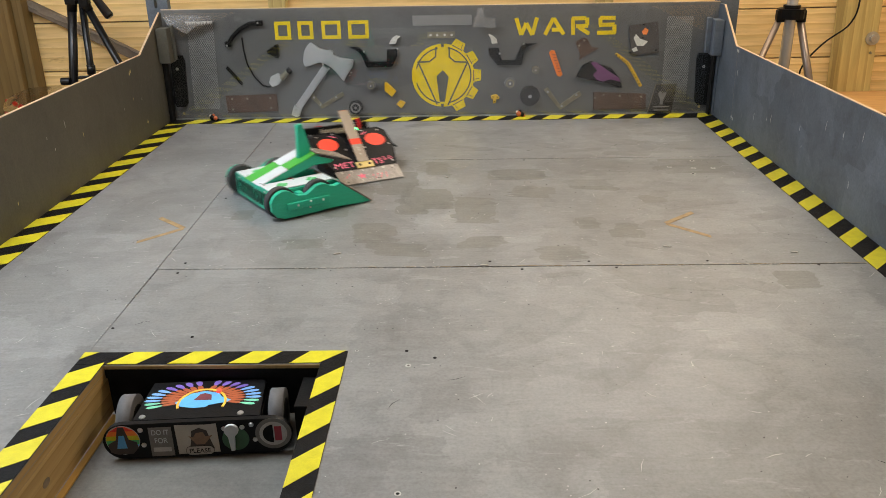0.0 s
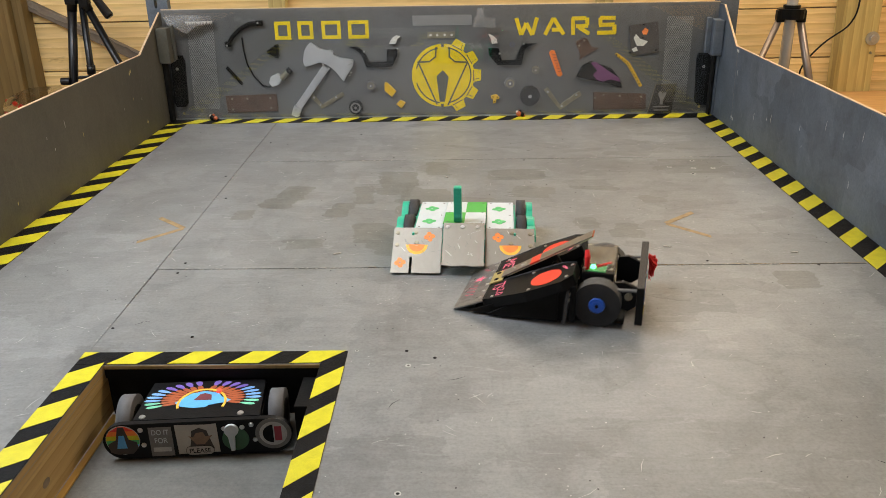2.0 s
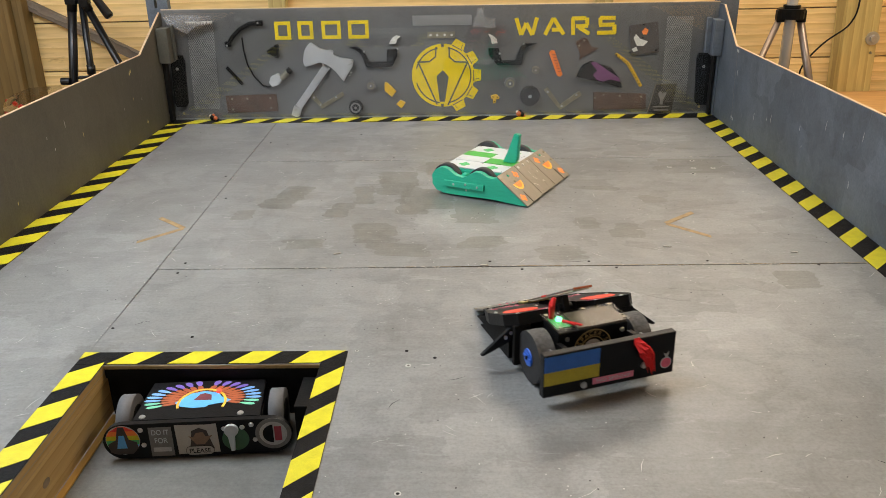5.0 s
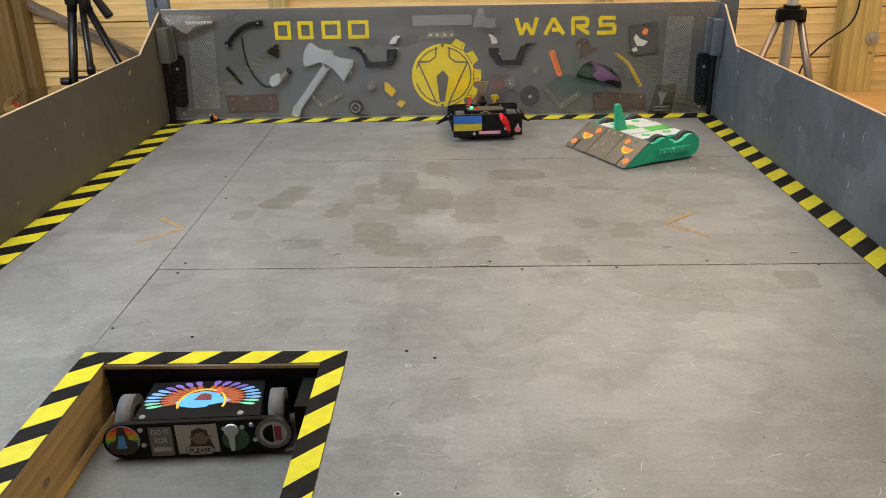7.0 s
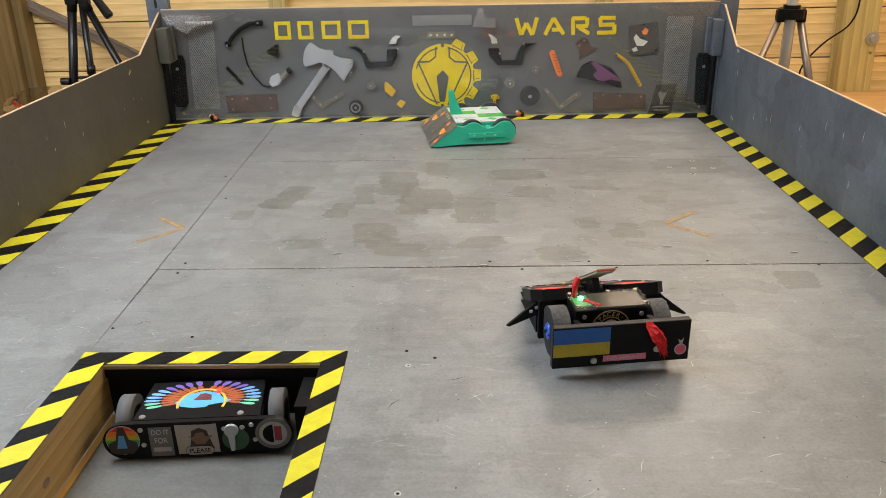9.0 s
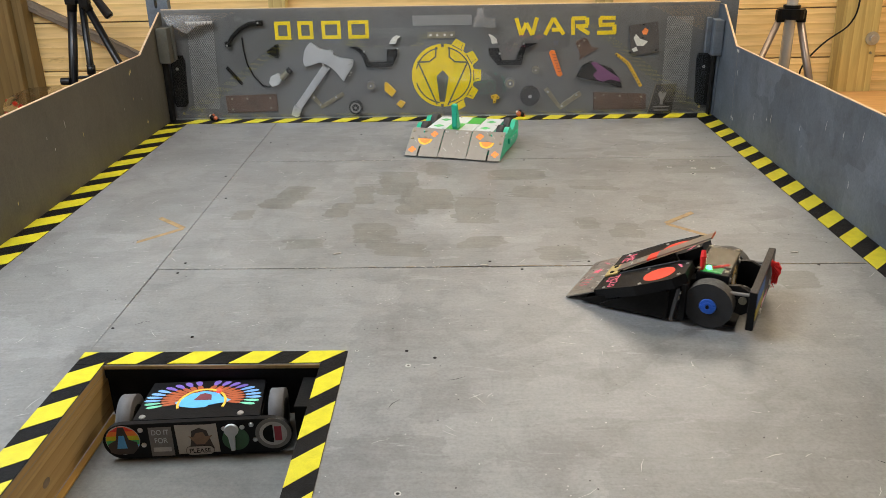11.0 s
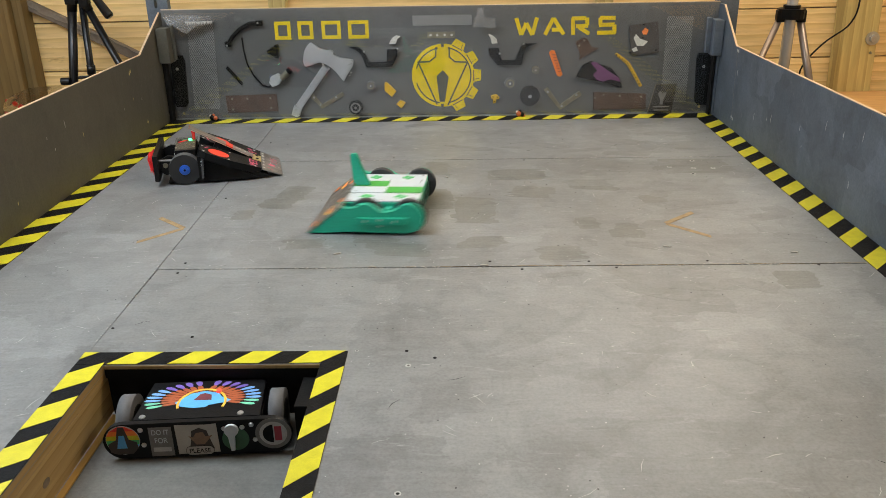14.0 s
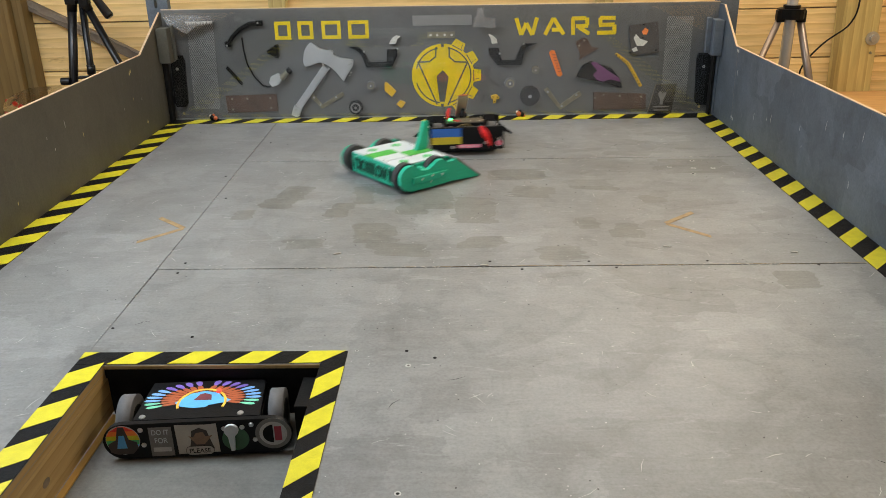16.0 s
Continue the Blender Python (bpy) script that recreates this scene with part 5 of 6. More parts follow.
        arm_b = part("bumper_bracket", prism(B(), [(-0.020, 0.056), (-0.034, 0.058), (-0.0508, 0.050), (-0.0508, 0.024), (-0.040, 0.016), (-0.020, 0.022)], "yz",
                                             *sorted((s * 0.0435, s * 0.0500))), BLACKP, rb)
        part("bracket_bolt", cyl(B(), (s * 0.0500, -0.040, 0.038), (s * 0.0520, -0.040, 0.038), 0.0055, n=14), OLDSTEEL, arm_b)
        part("bumper_rod", cyl(B(), (s * 0.060, -0.014, 0.050), (s * 0.060, -0.0508, 0.052), 0.0024, n=10), MIDGREY, rb)
    # bumper bar
    y1, y0 = -0.0510, -0.0610
    bar = part("bumper_bar", box(B(), -0.0850, 0.0850, y0, y1, 0.0130, 0.0675, 0.0010), BLACKP, rb, "black plastic rear bumper bar")
    f = y0 - 0.0004
    part("flag_blue", box(B(), -0.0842, -0.0148, f, y0, 0.0455, 0.0652), FLAGBLUE, bar, "blue half of a flag sticker")
    part("flag_yellow", box(B(), -0.0842, -0.0148, f, y0, 0.0284, 0.0454), FLAGYEL, bar, "yellow half of a flag sticker")
    lb = part("label_strip", box(B(), -0.0225, 0.0310, f, y0, 0.0185, 0.0265), PINKLABEL, bar, "pink embossed label")
    part("label_text", text_bm("NO SPINNY", 0.0042, 0.0003, Matrix.Translation((0.0045, f, 0.0225)) @ Matrix.Rotation(radians(90), 4, "X"), 0.044), WHITEP, lb)
    bm = B()
    for x, z in ((-0.0340, 0.0205), (0.0440, 0.0305)):
        cyl(bm, (x, y0, z), (x, y0 - 0.0018, z), 0.0042, 0.0036, 16)
    pieces("bar_bolt", bm, STEEL, bar)
    rd = part("radish_outline", prism(B(), circle_pts(0.0740, 0.0280, 0.0075, 18) , "xz", f, y0), WHITEP, bar, "white edge of a radish sticker")
    part("radish", prism(B(), circle_pts(0.0740, 0.0280, 0.0064, 18), "xz", f - 0.0002, f), PINKINK, rd, "pink radish sticker")
    part("radish_leaf", prism(B(), [(0.0735, 0.034), (0.0700, 0.042), (0.0740, 0.0395), (0.0770, 0.043), (0.0760, 0.035)], "xz", f - 0.0003, y0), LIGHTGREY, rd)
    # tassel: tufts of red fibre
    bm = B()
    rnd = random.Random(5)
    for k in range(170):
        u = rnd.random()
        a = Vector((0.0315 + rnd.uniform(-0.004, 0.004), y0 - 0.001, 0.0665 + rnd.uniform(-0.004, 0.003)))
        e = Vector((0.0440 + 0.010 * u + rnd.gauss(0, 0.0022), y0 - rnd.uniform(0.002, 0.010), 0.050 - 0.027 * u + rnd.gauss(0, 0.003)))
        mid = a.lerp(e, 0.45) + Vector((rnd.gauss(0.001, 0.0028), -rnd.uniform(0.002, 0.009), rnd.gauss(0.001, 0.0025)))
        cyl(bm, a, mid, 0.0004, 0.0010, 4)
        cyl(bm, mid, e, 0.0010, 0.0002, 4)
    part("tassel", bm, REDCLOTH, bar, "bright red fibre tassel")
    return rb, ar


# ---- the robot down in the pit ----
def pit_robot():
    rb = thing("combat_robot", "black box robot with stickers resting in the pit", "robot", "arena robots", at=pose(-0.2625, 0.8045, -0.0757, 0, 0, 4.0))
    # plate with round ends, standing at the front
    rr = 0.0240
    out = circle_pts(0.0875, 0.0265, rr, 14, -90, 90) + circle_pts(-0.0875, 0.0265, rr, 14, 90, 270)
    fp = part("front_plate", prism(B(), out, "xz", 0.0, 0.0070), BLACKP, rb, "black plastic front plate with round ends")
    F = 0.0

    def patch(nm, pts, mt, d, lab=""):
        return part(nm, prism(B(), pts, "xz", F - d, F - d + 0.0003), mt, fp, lab)
    def rect(x0, x1, z0, z1):
        return [(x0, z0), (x1, z0), (x1, z1), (x0, z1)]
    # stickers
    patch("round_sticker", circle_pts(-0.0880, 0.0290, 0.0200, 24), LIGHTGREY, 0.0004, "round rainbow sticker")
    for k, mt in enumerate((REDDISC, ORANGEP, YELLOW, BRUSHGREEN, SKYBLUE, VIOLET)):
        z1 = 0.0480 - 0.0063 * k
        z0 = z1 - 0.0063
        xa, xb = (math.sqrt(max(0.0, 0.0195 ** 2 - (z - 0.0290) ** 2)) for z in (z1, z0))
        patch("rainbow_band", [(-0.0880 - xa, z1), (-0.0880 + xa, z1), (-0.0880 + xb, z0), (-0.0880 - xb, z0)], mt, 0.0006)
    patch("dark_figure_patch", [(-0.1040, 0.0125), (-0.0960, 0.0095), (-0.0780, 0.010), (-0.0710, 0.018), (-0.0720, 0.026), (-0.0810, 0.030), (-0.0850, 0.0475), (-0.0920, 0.0475), (-0.0960, 0.030), (-0.1060, 0.024)], BROWNHAIR, 0.0008)
    patch("blue_patch", [(-0.0960, 0.018), (-0.0840, 0.018), (-0.0860, 0.036), (-0.0920, 0.036)], SKYBLUE, 0.0010)
    patch("grey_sticker", rect(-0.0570, -0.0300, 0.0045, 0.0450), MIDGREY, 0.0004, "grey sticker with white lettering")
    for body, z, w in (("DO IT", 0.0380, 0.0200), ("FOR", 0.0265, 0.0150)):
        part("sticker_text", text_bm(body, 0.0070, 0.0003, Matrix.Translation((-0.0435, F - 0.0004, z)) @ Matrix.Rotation(radians(90), 4, "X"), w), WHITEP, fp)
    patch("text_bar", rect(-0.0540, -0.0330, 0.0110, 0.0170), LIGHTGREY, 0.0006, "plain bar of lettering")
    patch("portrait_sticker", [(-0.0250, 0.0060), (0.0240, 0.0070), (0.0230, 0.0470), (0.0120, 0.0460), (-0.0260, 0.0470)], CREAM, 0.0004, "cream sticker with a dark drawing")
    patch("dark_drawing", [(-0.0120, 0.012), (0.0180, 0.012), (0.0150, 0.022), (0.0110, 0.038), (0.0020, 0.042), (-0.0070, 0.038), (-0.0090, 0.022)], BROWNHAIR, 0.0006)
    patch("tan_drawing", [(-0.0030, 0.0190), (0.0070, 0.0190), (0.0170, 0.0310), (0.0090, 0.0300), (0.0060, 0.0360), (-0.0020, 0.0350), (-0.0060, 0.0290), (-0.0110, 0.0310)], TANSKIN, 0.0008)
    bub = patch("speech_bubble", circle_pts(0.0110, 0.0105, 0.0058, 8, -90, 90) + circle_pts(-0.0100, 0.0105, 0.0058, 8, 90, 270), CREAM, 0.0012, "lettered speech bubble")
    part("bubble_text", text_bm("PLEASE", 0.0062, 0.0003, Matrix.Translation((0.0008, F - 0.0013, 0.0105)) @ Matrix.Rotation(radians(90), 4, "X"), 0.0250), BLACKM, fp)
    patch("green_sticker", circle_pts(0.0440, 0.0240, 0.0160, 24), STKGREEN, 0.0004, "round dark green sticker")
    patch("bubble_edge", circle_pts(0.0110, 0.0105, 0.0064, 8, -90, 90) + circle_pts(-0.0100, 0.0105, 0.0064, 8, 90, 270), BLACKM, 0.0010)
    # white key in its switch
    bm = prism(B(), circle_pts(0.0405, 0.0380, 0.0085, 14, -20, 200) + [(0.0360, 0.030), (0.0380, 0.0100), (0.0430, 0.0100), (0.0440, 0.030)], "xz", F - 0.0050, F - 0.0007)
    bmesh.ops.bevel(bm, geom=bm.edges[:], offset=0.0007, segments=1, affect="EDGES")
    part("switch_key", bm, WHITEP, fp, "white plastic switch key")
    ring_m = Matrix.Translation((0.0890, F, 0.0295)) @ Matrix.Rotation(radians(90), 4, "X")
    rs = part("round_badge", moved(cyl(B(), (0, 0, 0), (0, 0, 0.0004), 0.0215, n=32), ring_m), MIDGREY, fp, "round grey badge with a plain emblem")
    part("badge_inner", moved(cyl(B(), (0, 0, 0.0004), (0, 0, 0.0006), 0.0165, n=28), ring_m), LIGHTGREY, rs)
    part("badge_bars", moved(ring(B(), Matrix.Translation((0, 0, 0.0004)), 0.0205, 0.0178, 0.0002, 32), ring_m), MIDGREY, rs, "ring of illegible lettering")
    part("gear_emblem", moved(prism(B(), circle_pts(0.0, 0.0, 0.0125, 14, 90, 270), "xy", 0.0006, 0.0008), ring_m), BLACKM, rs)
    part("red_emblem", moved(prism(B(), rect(0.0015, 0.0100, -0.010, 0.010), "xy", 0.0006, 0.0008), ring_m), mat("dark_red_print", (0.33, 0.03, 0.05), 0.5), rs)
    for x, z in ((-0.0660, 0.042), (-0.0645, 0.021), (0.0640, 0.043), (0.0670, 0.022), (0.0315, 0.039), (0.0530, 0.040)):
        part("screw", screw_bm(B(), (x, F, z), (0, -1, 0), 0.0032, 0.0014), STEEL, fp)
    # body and sloped lid
    part("body", box(B(), -0.0740, 0.0740, 0.0072, 0.0850, 0.0040, 0.0420, 0.002), BLACKP, rb)
    lid_m = wedge_frame(0.0075, 0.0510, 0.0850, 0.0540)
    lid = part("lid", moved(prism(B(), [(-0.0760, 0.0), (0.0740, 0.0), (0.0700, 0.078), (-0.0700, 0.078)], "xy", -0.006, 0.0), lid_m), BLACKP, rb, "glossy black lid with a bright print")
    # fan of coloured feathers round a blue shape: plain petals
    z = 0.0002
    for s in (-1, 1):
        for k in range(11):
            a = radians(204 - 11.5 * k) if s < 0 else radians(-24 + 11.5 * k)
            for j, (r0, r1, w, mats) in enumerate(((0.020, 0.0415, 0.0029, (RUSSET,)), (0.0405, 0.056, 0.0033, (MINT, AZURE, AZURE, VIOLET, VIOLET)), )):
                if k > 9:
                    continue
                mt = mats[min(k // 2, len(mats) - 1)]
                c, d = math.cos(a), math.sin(a)
                px, py = -d, c
                base = Vector((-0.001, 0.039))
                loop = [(r0, -0.4), (r0 * 0.5 + r1 * 0.5, -1.0), (r1 * 0.85 + r0 * 0.15, -0.9), (r1, 0), (r1 * 0.85 + r0 * 0.15, 0.9), (r0 * 0.5 + r1 * 0.5, 1.0), (r0, 0.4)]
                pts = [(base.x + 1.28 * (r * c + w * q * px), base.y + 0.70 * (r * d + w * q * py)) for r, q in loop]
                part("petal_print", moved(prism(B(), pts, "xy", 0.0, z + 0.0001 * j), lid_m), mt, lid)
        arc = circle_pts(-0.001, 0.030, 0.0300, 12, 90, 200) if s < 0 else circle_pts(-0.001, 0.030, 0.0300, 12, -20, 90)
        inner = circle_pts(-0.001, 0.030, 0.0270, 12, 90, 200) if s < 0 else circle_pts(-0.001, 0.030, 0.0270, 12, -20, 90)
        part("band_print", moved(prism(B(), arc + inner[::-1], "xy", 0.0, 0.0005), lid_m), ORANGEY if s else RUSSET, lid)
    blue = [(x, y + 0.010) for x, y in [(-0.034, 0.022), (-0.026, 0.014), (-0.010, 0.010), (0.006, 0.011), (0.008, 0.015), (0.030, 0.020), (0.034, 0.024), (0.022, 0.031), (0.016, 0.040), (-0.002, 0.045), (-0.018, 0.040), (-0.026, 0.030)]]
    part("blue_print", moved(prism(B(), blue, "xy", 0.0, 0.0004), lid_m), SKYBLUE, lid, "plain blue printed shape")
    part("dark_print", moved(prism(B(), [(-0.012, 0.036), (0.010, 0.035), (0.008, 0.046), (0.000, 0.050), (-0.006, 0.048)], "xy", 0.0, 0.0006), lid_m), mat("maroon_print", (0.16, 0.03, 0.04), 0.5), lid)
    part("red_light", moved(cyl(B(), (0.016, 0.052, 0.0), (0.016, 0.052, 0.0030), 0.003, n=10), lid_m), REDGLOW, lid, "small glowing red light")
    for x, y in ((-0.066, 0.006), (0.050, 0.006)):
        part("screw", moved(cyl(B(), (x, y, 0), (x, y, 0.001), 0.0040, 0.0034, 14), lid_m), STEEL, lid)
    for s in (-1, 1):
        w = part("wheel", cyl(B(), (-0.0085, 0, 0), (0.0085, 0, 0), 0.0305, 0.0305, 36), GREYRUB, rb, "grey rubber wheel", at=Matrix.Translation((s * 0.0905, 0.0420, 0.0307)), smooth=True)
        part("rim", cyl(B(), (-0.0090, 0, 0), (0.0090, 0, 0), 0.018, n=20), BLACKM, w)
    return rb


# ---- trophies on the back wall, behind the clear panel ----
FACE = YB - 0.0004


def plate(name, pts, material, depth, label, category, at_y=None, bev=0.0, group=""):
    y1 = FACE if at_y is None else at_y
    bm = prism(B(), pts, "xz", y1 - depth, y1)
    if bev:
        bmesh.ops.bevel(bm, geom=bm.edges[:], offset=bev, segments=1, affect="EDGES")
    return tagged(part(name, bm, material), label, category, group)


def knobs(parent, pts, r, y, material=None):
    for x, z in pts:
        part("screw", cyl(B(), (x, y, z), (x, y - 0.0014, z), r, r * 0.8, 12), material or STEEL, parent)


def disc(name, x, z, r, h, material, label, rim=None, hub=None):
    t = tagged(part(name, cyl(B(), (x, FACE, z), (x, FACE - h, z), r, r * 0.94, 28), material), label, "wheel")
    if rim:
        part("rim", ring(B(), Matrix.Translation((x, FACE - h, z)) @ Matrix.Rotation(radians(90), 4, "X"), r * 0.72, r * 0.5, 0.001, 24), rim, t)
    part("hub", cyl(B(), (x, FACE - h, z), (x, FACE - h - 0.002, z), r * 0.18, n=12), hub or STEEL, t)
    return t


def lattice(name, x0, x1, z0, z1, step, lean, label, t=0.0006, material=None):
    """Expanded metal mesh: crossing slanted strands inside a thin edge."""
    bm = B()
    w, h = x1 - x0, z1 - z0
    y0, y1 = FACE - 0.002, FACE - 0.0012
    for sgn in (1, -1):
        n = int((w + h * 0.6) / step) + 1
        for k in range(n):
            u = -h * 0.6 + k * step
            a, b = Vector((u, 0)), Vector((u + h * 0.6, h))
            if a.x < 0:
                a = a.lerp(b, (0 - a.x) / (b.x - a.x))
            if b.x > w:
                b = a.lerp(b, (w - a.x) / (b.x - a.x))
            if b.x - a.x < 0.001:
                continue
            if sgn < 0:
                a, b = Vector((w - a.x, a.y)), Vector((w - b.x, b.y))
            pts = [(x0 + a.x - t + lean * a.y, z0 + a.y), (x0 + a.x + t + lean * a.y, z0 + a.y), (x0 + b.x + t + lean * b.y, z0 + b.y), (x0 + b.x - t + lean * b.y, z0 + b.y)]
            prism(bm, pts, "xz", y0, y1 - (0.0003 if sgn < 0 else 0))
    return tagged(part(name, bm, material or MESHGREY), label, "mesh", "expanded metal sheets")


def trophies():
    # lettering: four plain yellow block shapes, then a word
    for x0, x1 in ((-0.446, -0.402), (-0.383, -0.341), (-0.318, -0.266), (-0.246, -0.190)):
        bm = B()
        s = 0.0095
        z0, z1 = 0.214, 0.262
        for a, b, c, d in ((x0, x1, z0, z0 + s), (x0, x1, z1 - s, z1), (x0, x0 + s, z0 + s, z1 - s), (x1 - s, x1, z0 + s, z1 - s)):
            box(bm, a, b, FACE - 0.0006, FACE, c, d)
        tagged(part("painted_block", bm, PAINTYEL), "plain yellow stencilled block shape on the wall", "marking", "yellow wall stencils")
    for strokes in (
            [[(0.2096, 0.2617), (0.2234, 0.2175)], [(0.2234, 0.2175), (0.2364, 0.248)], [(0.2364, 0.248), (0.2536, 0.2171)], [(0.2536, 0.2171), (0.2654, 0.2622)]],
            [[(0.2879, 0.2166), (0.3096, 0.2602)], [(0.3096, 0.2602), (0.3386, 0.2172)], [(0.3059, 0.2297), (0.3285, 0.23)]],
            [[(0.364, 0.2155), (0.362, 0.2594)], [(0.3587, 0.2581), (0.3967, 0.2589)], [(0.4, 0.2602), (0.401, 0.2403)], [(0.4031, 0.2389), (0.3705, 0.2381)], [(0.3788, 0.2353), (0.407, 0.2175)]],
            [[(0.4761, 0.2584), (0.4347, 0.259)], [(0.4353, 0.2596), (0.4364, 0.2411)], [(0.433, 0.2405), (0.4738, 0.2412)], [(0.4739, 0.2405), (0.4752, 0.2192)], [(0.4785, 0.2205), (0.4287, 0.2199)]],
            ):
        bm = B()
        for k, ((ax, az), (bx, bz)) in enumerate(strokes):
            d = Vector((bx - ax, bz - az)).normalized() * 0.0052
            prism(bm, [(ax - d.y, az + d.x), (bx - d.y, bz + d.x), (bx + d.y, bz - d.x), (ax + d.y, az - d.x)], "xz", FACE - 0.0006 - 0.0001 * k, FACE)
        tagged(part("painted_letter", bm, PAINTYEL), "yellow stencilled capital letter on the wall", "lettering", "yellow wall stencils")
    # emblem
    em = thing("wall_emblem", "yellow stencilled gear emblem with a dark shield outline", "emblem")
    cx, cz, r = 0.010, 0.1105, 0.0865
    part("disc", prism(B(), circle_pts(cx, cz, r, 48), "xz", FACE - 0.0005, FACE), PAINTYEL, em)
    for a in (62, 31, 0, -31, -62):
        ca, sa = math.cos(radians(a)), math.sin(radians(a))
        q = [(r * 0.9, -0.0195), (r + 0.0185, -0.0145), (r + 0.0185, 0.0145), (r * 0.9, 0.0195)]
        part("gear_tooth", prism(B(), [(cx + u * ca - v * sa, cz + u * sa + v * ca) for u, v in q], "xz", FACE - 0.0007, FACE), PAINTYEL, em)
    for ro, a0, a1 in ((0.0785, -80, 80), (0.0775, 100, 165), (0.0775, 195, 262)):
        part("gap_line", prism(B(), circle_pts(cx, cz, ro, 24, a0, a1) + circle_pts(cx, cz, ro - 0.0035, 24, a0, a1)[::-1], "xz", FACE - 0.0009, FACE), STENCILGAP, em)
    for sh in ([(-0.0081, 0.1861), (-0.0101, 0.1623), (-0.027, 0.1493), (-0.0581, 0.1482), (-0.0085, 0.0321)],
               [(0.0279, 0.1856), (0.0276, 0.1618), (0.0429, 0.1483), (0.0776, 0.1463), (0.0231, 0.0301)]):
        bm = B()
        for k, ((ax, az), (bx, bz)) in enumerate(zip(sh, sh[1:])):
            d = Vector((bx - ax, bz - az)).normalized() * 0.0020
            prism(bm, [(ax - d.x - d.y, az - d.y + d.x), (bx + d.x - d.y, bz + d.y + d.x), (bx + d.x + d.y, bz + d.y - d.x), (ax - d.x + d.y, az - d.y - d.x)], "xz", FACE - 0.0011 - 0.0001 * k, FACE)
        part("shield_outline", bm, STENCILGAP, em)
    for pts in ([(0.0094, 0.1257), (0.0253, 0.1073), (0.0138, 0.0382), (-0.0005, 0.0384), (-0.0081, 0.1094)],
                [(0.006, 0.1985), (0.0132, 0.1984), (0.013, 0.1883), (0.0058, 0.1885)],
                [(0.0031, 0.032), (0.0105, 0.0319), (0.0103, 0.0223), (0.0029, 0.0224)]):
        part("spear_gap", prism(B(), pts, "xz", FACE - 0.0019, FACE), STENCILGAP, em)
    for a in (62, 31, 0, -31, -62):
        ca, sa = math.cos(radians(a)), math.sin(radians(a))
        for q in ([(r - 0.003, -0.0150), (r - 0.0005, -0.0150), (r - 0.0005, 0.0150), (r - 0.003, 0.0150)], [(r, -0.0118), (r + 0.0125, -0.0095), (r + 0.0125, -0.0080), (r, -0.0102)]):
            part("tooth_line", prism(B(), [(cx + u * ca - v * sa, cz + u * sa + v * ca) for u, v in q], "xz", FACE - 0.0010, FACE), STENCILGAP, em)
    # axe
    ax = thing("axe", "dented aluminium double-bitted axe fixed to the wall", "axe")
    head = [(-0.3492, 0.2072), (-0.3255, 0.1896), (-0.3034, 0.1847), (-0.2998, 0.1879), (-0.288, 0.1825), (-0.2913, 0.1732), (-0.2728, 0.1649), (-0.2357, 0.159), (-0.2367, 0.1422), (-0.2538, 0.1188), (-0.2646, 0.0998), (-0.2748, 0.1136), (-0.2868, 0.1294), (-0.3003, 0.1411), (-0.3147, 0.15), (-0.3281, 0.1536), (-0.3492, 0.1458), (-0.3687, 0.142), (-0.3736, 0.1576), (-0.368, 0.1843), (-0.3601, 0.1974)]
    bm = prism(B(), head, "xz", FACE - 0.014, FACE - 0.002)
    bmesh.ops.bevel(bm, geom=bm.edges[:], offset=0.0015, segments=2, affect="EDGES")
    part("axe_head", bm, ALU, ax)
    bm = prism(B(), [(-0.3199, 0.1454), (-0.3035, 0.1344), (-0.3888, 0.0238), (-0.4053, 0.0346)], "xz", FACE - 0.012, FACE)
    bmesh.ops.bevel(bm, geom=bm.edges[:], offset=0.0015, segments=2, affect="EDGES")
    part("axe_handle", bm, ALU, ax)
    part("axe_pommel", prism(B(), [(-0.4081, 0.0353), (-0.3881, 0.0238), (-0.3952, 0.0056), (-0.4026, 0.0014), (-0.4181, 0.0087)], "xz", FACE - 0.0125, FACE), ALU, ax)
    knobs(ax, [(-0.4034, 0.024), (-0.3183, 0.1481), (-0.3034, 0.1364)], 0.0034, FACE - 0.0142, STEEL)
    rnd = random.Random(17)
    for k in range(26):
        x, z = rnd.uniform(-0.245, -0.232), rnd.uniform(0.112, 0.158)
        part("dent", prism(B(), [(x - 0.012 + 0.25 * (z - 0.11) - 0.0025, z), (x - 0.012 + 0.25 * (z - 0.11), z + 0.0022), (x - 0.012 + 0.25 * (z - 0.11) + 0.0022, z - 0.001)], "xz", FACE - 0.0144, FACE - 0.0141), BONE if k % 2 else MIDGREY, ax)
    # brackets
    for pts, holes, lab in ((
            [(-0.366, 0.060), (-0.356, 0.068), (-0.330, 0.036), (-0.272, 0.070), (-0.266, 0.060), (-0.332, 0.022)], [(-0.352, 0.055), (-0.335, 0.035), (-0.290, 0.055)], "dull zinc angle bracket screwed to the wall"),
            ([(0.288, 0.068), (0.300, 0.075), (0.335, 0.026), (0.388, 0.064), (0.395, 0.052), (0.336, 0.010)], [(0.300, 0.062), (0.340, 0.022), (0.380, 0.052)], "dull zinc angle bracket screwed to the wall")):
        t = plate("angle_bracket", pts, OLDSTEEL, 0.003, lab, "bracket", bev=0.0005, group="angle brackets")
        knobs(t, holes, 0.0030, FACE - 0.003)
    t = plate("mending_plate", [(-0.031, 0.212), (0.044, 0.212), (0.044, 0.229), (-0.031, 0.229)], OLDSTEEL, 0.003, "dull zinc mending plate with four holes", "plate", bev=0.0005)
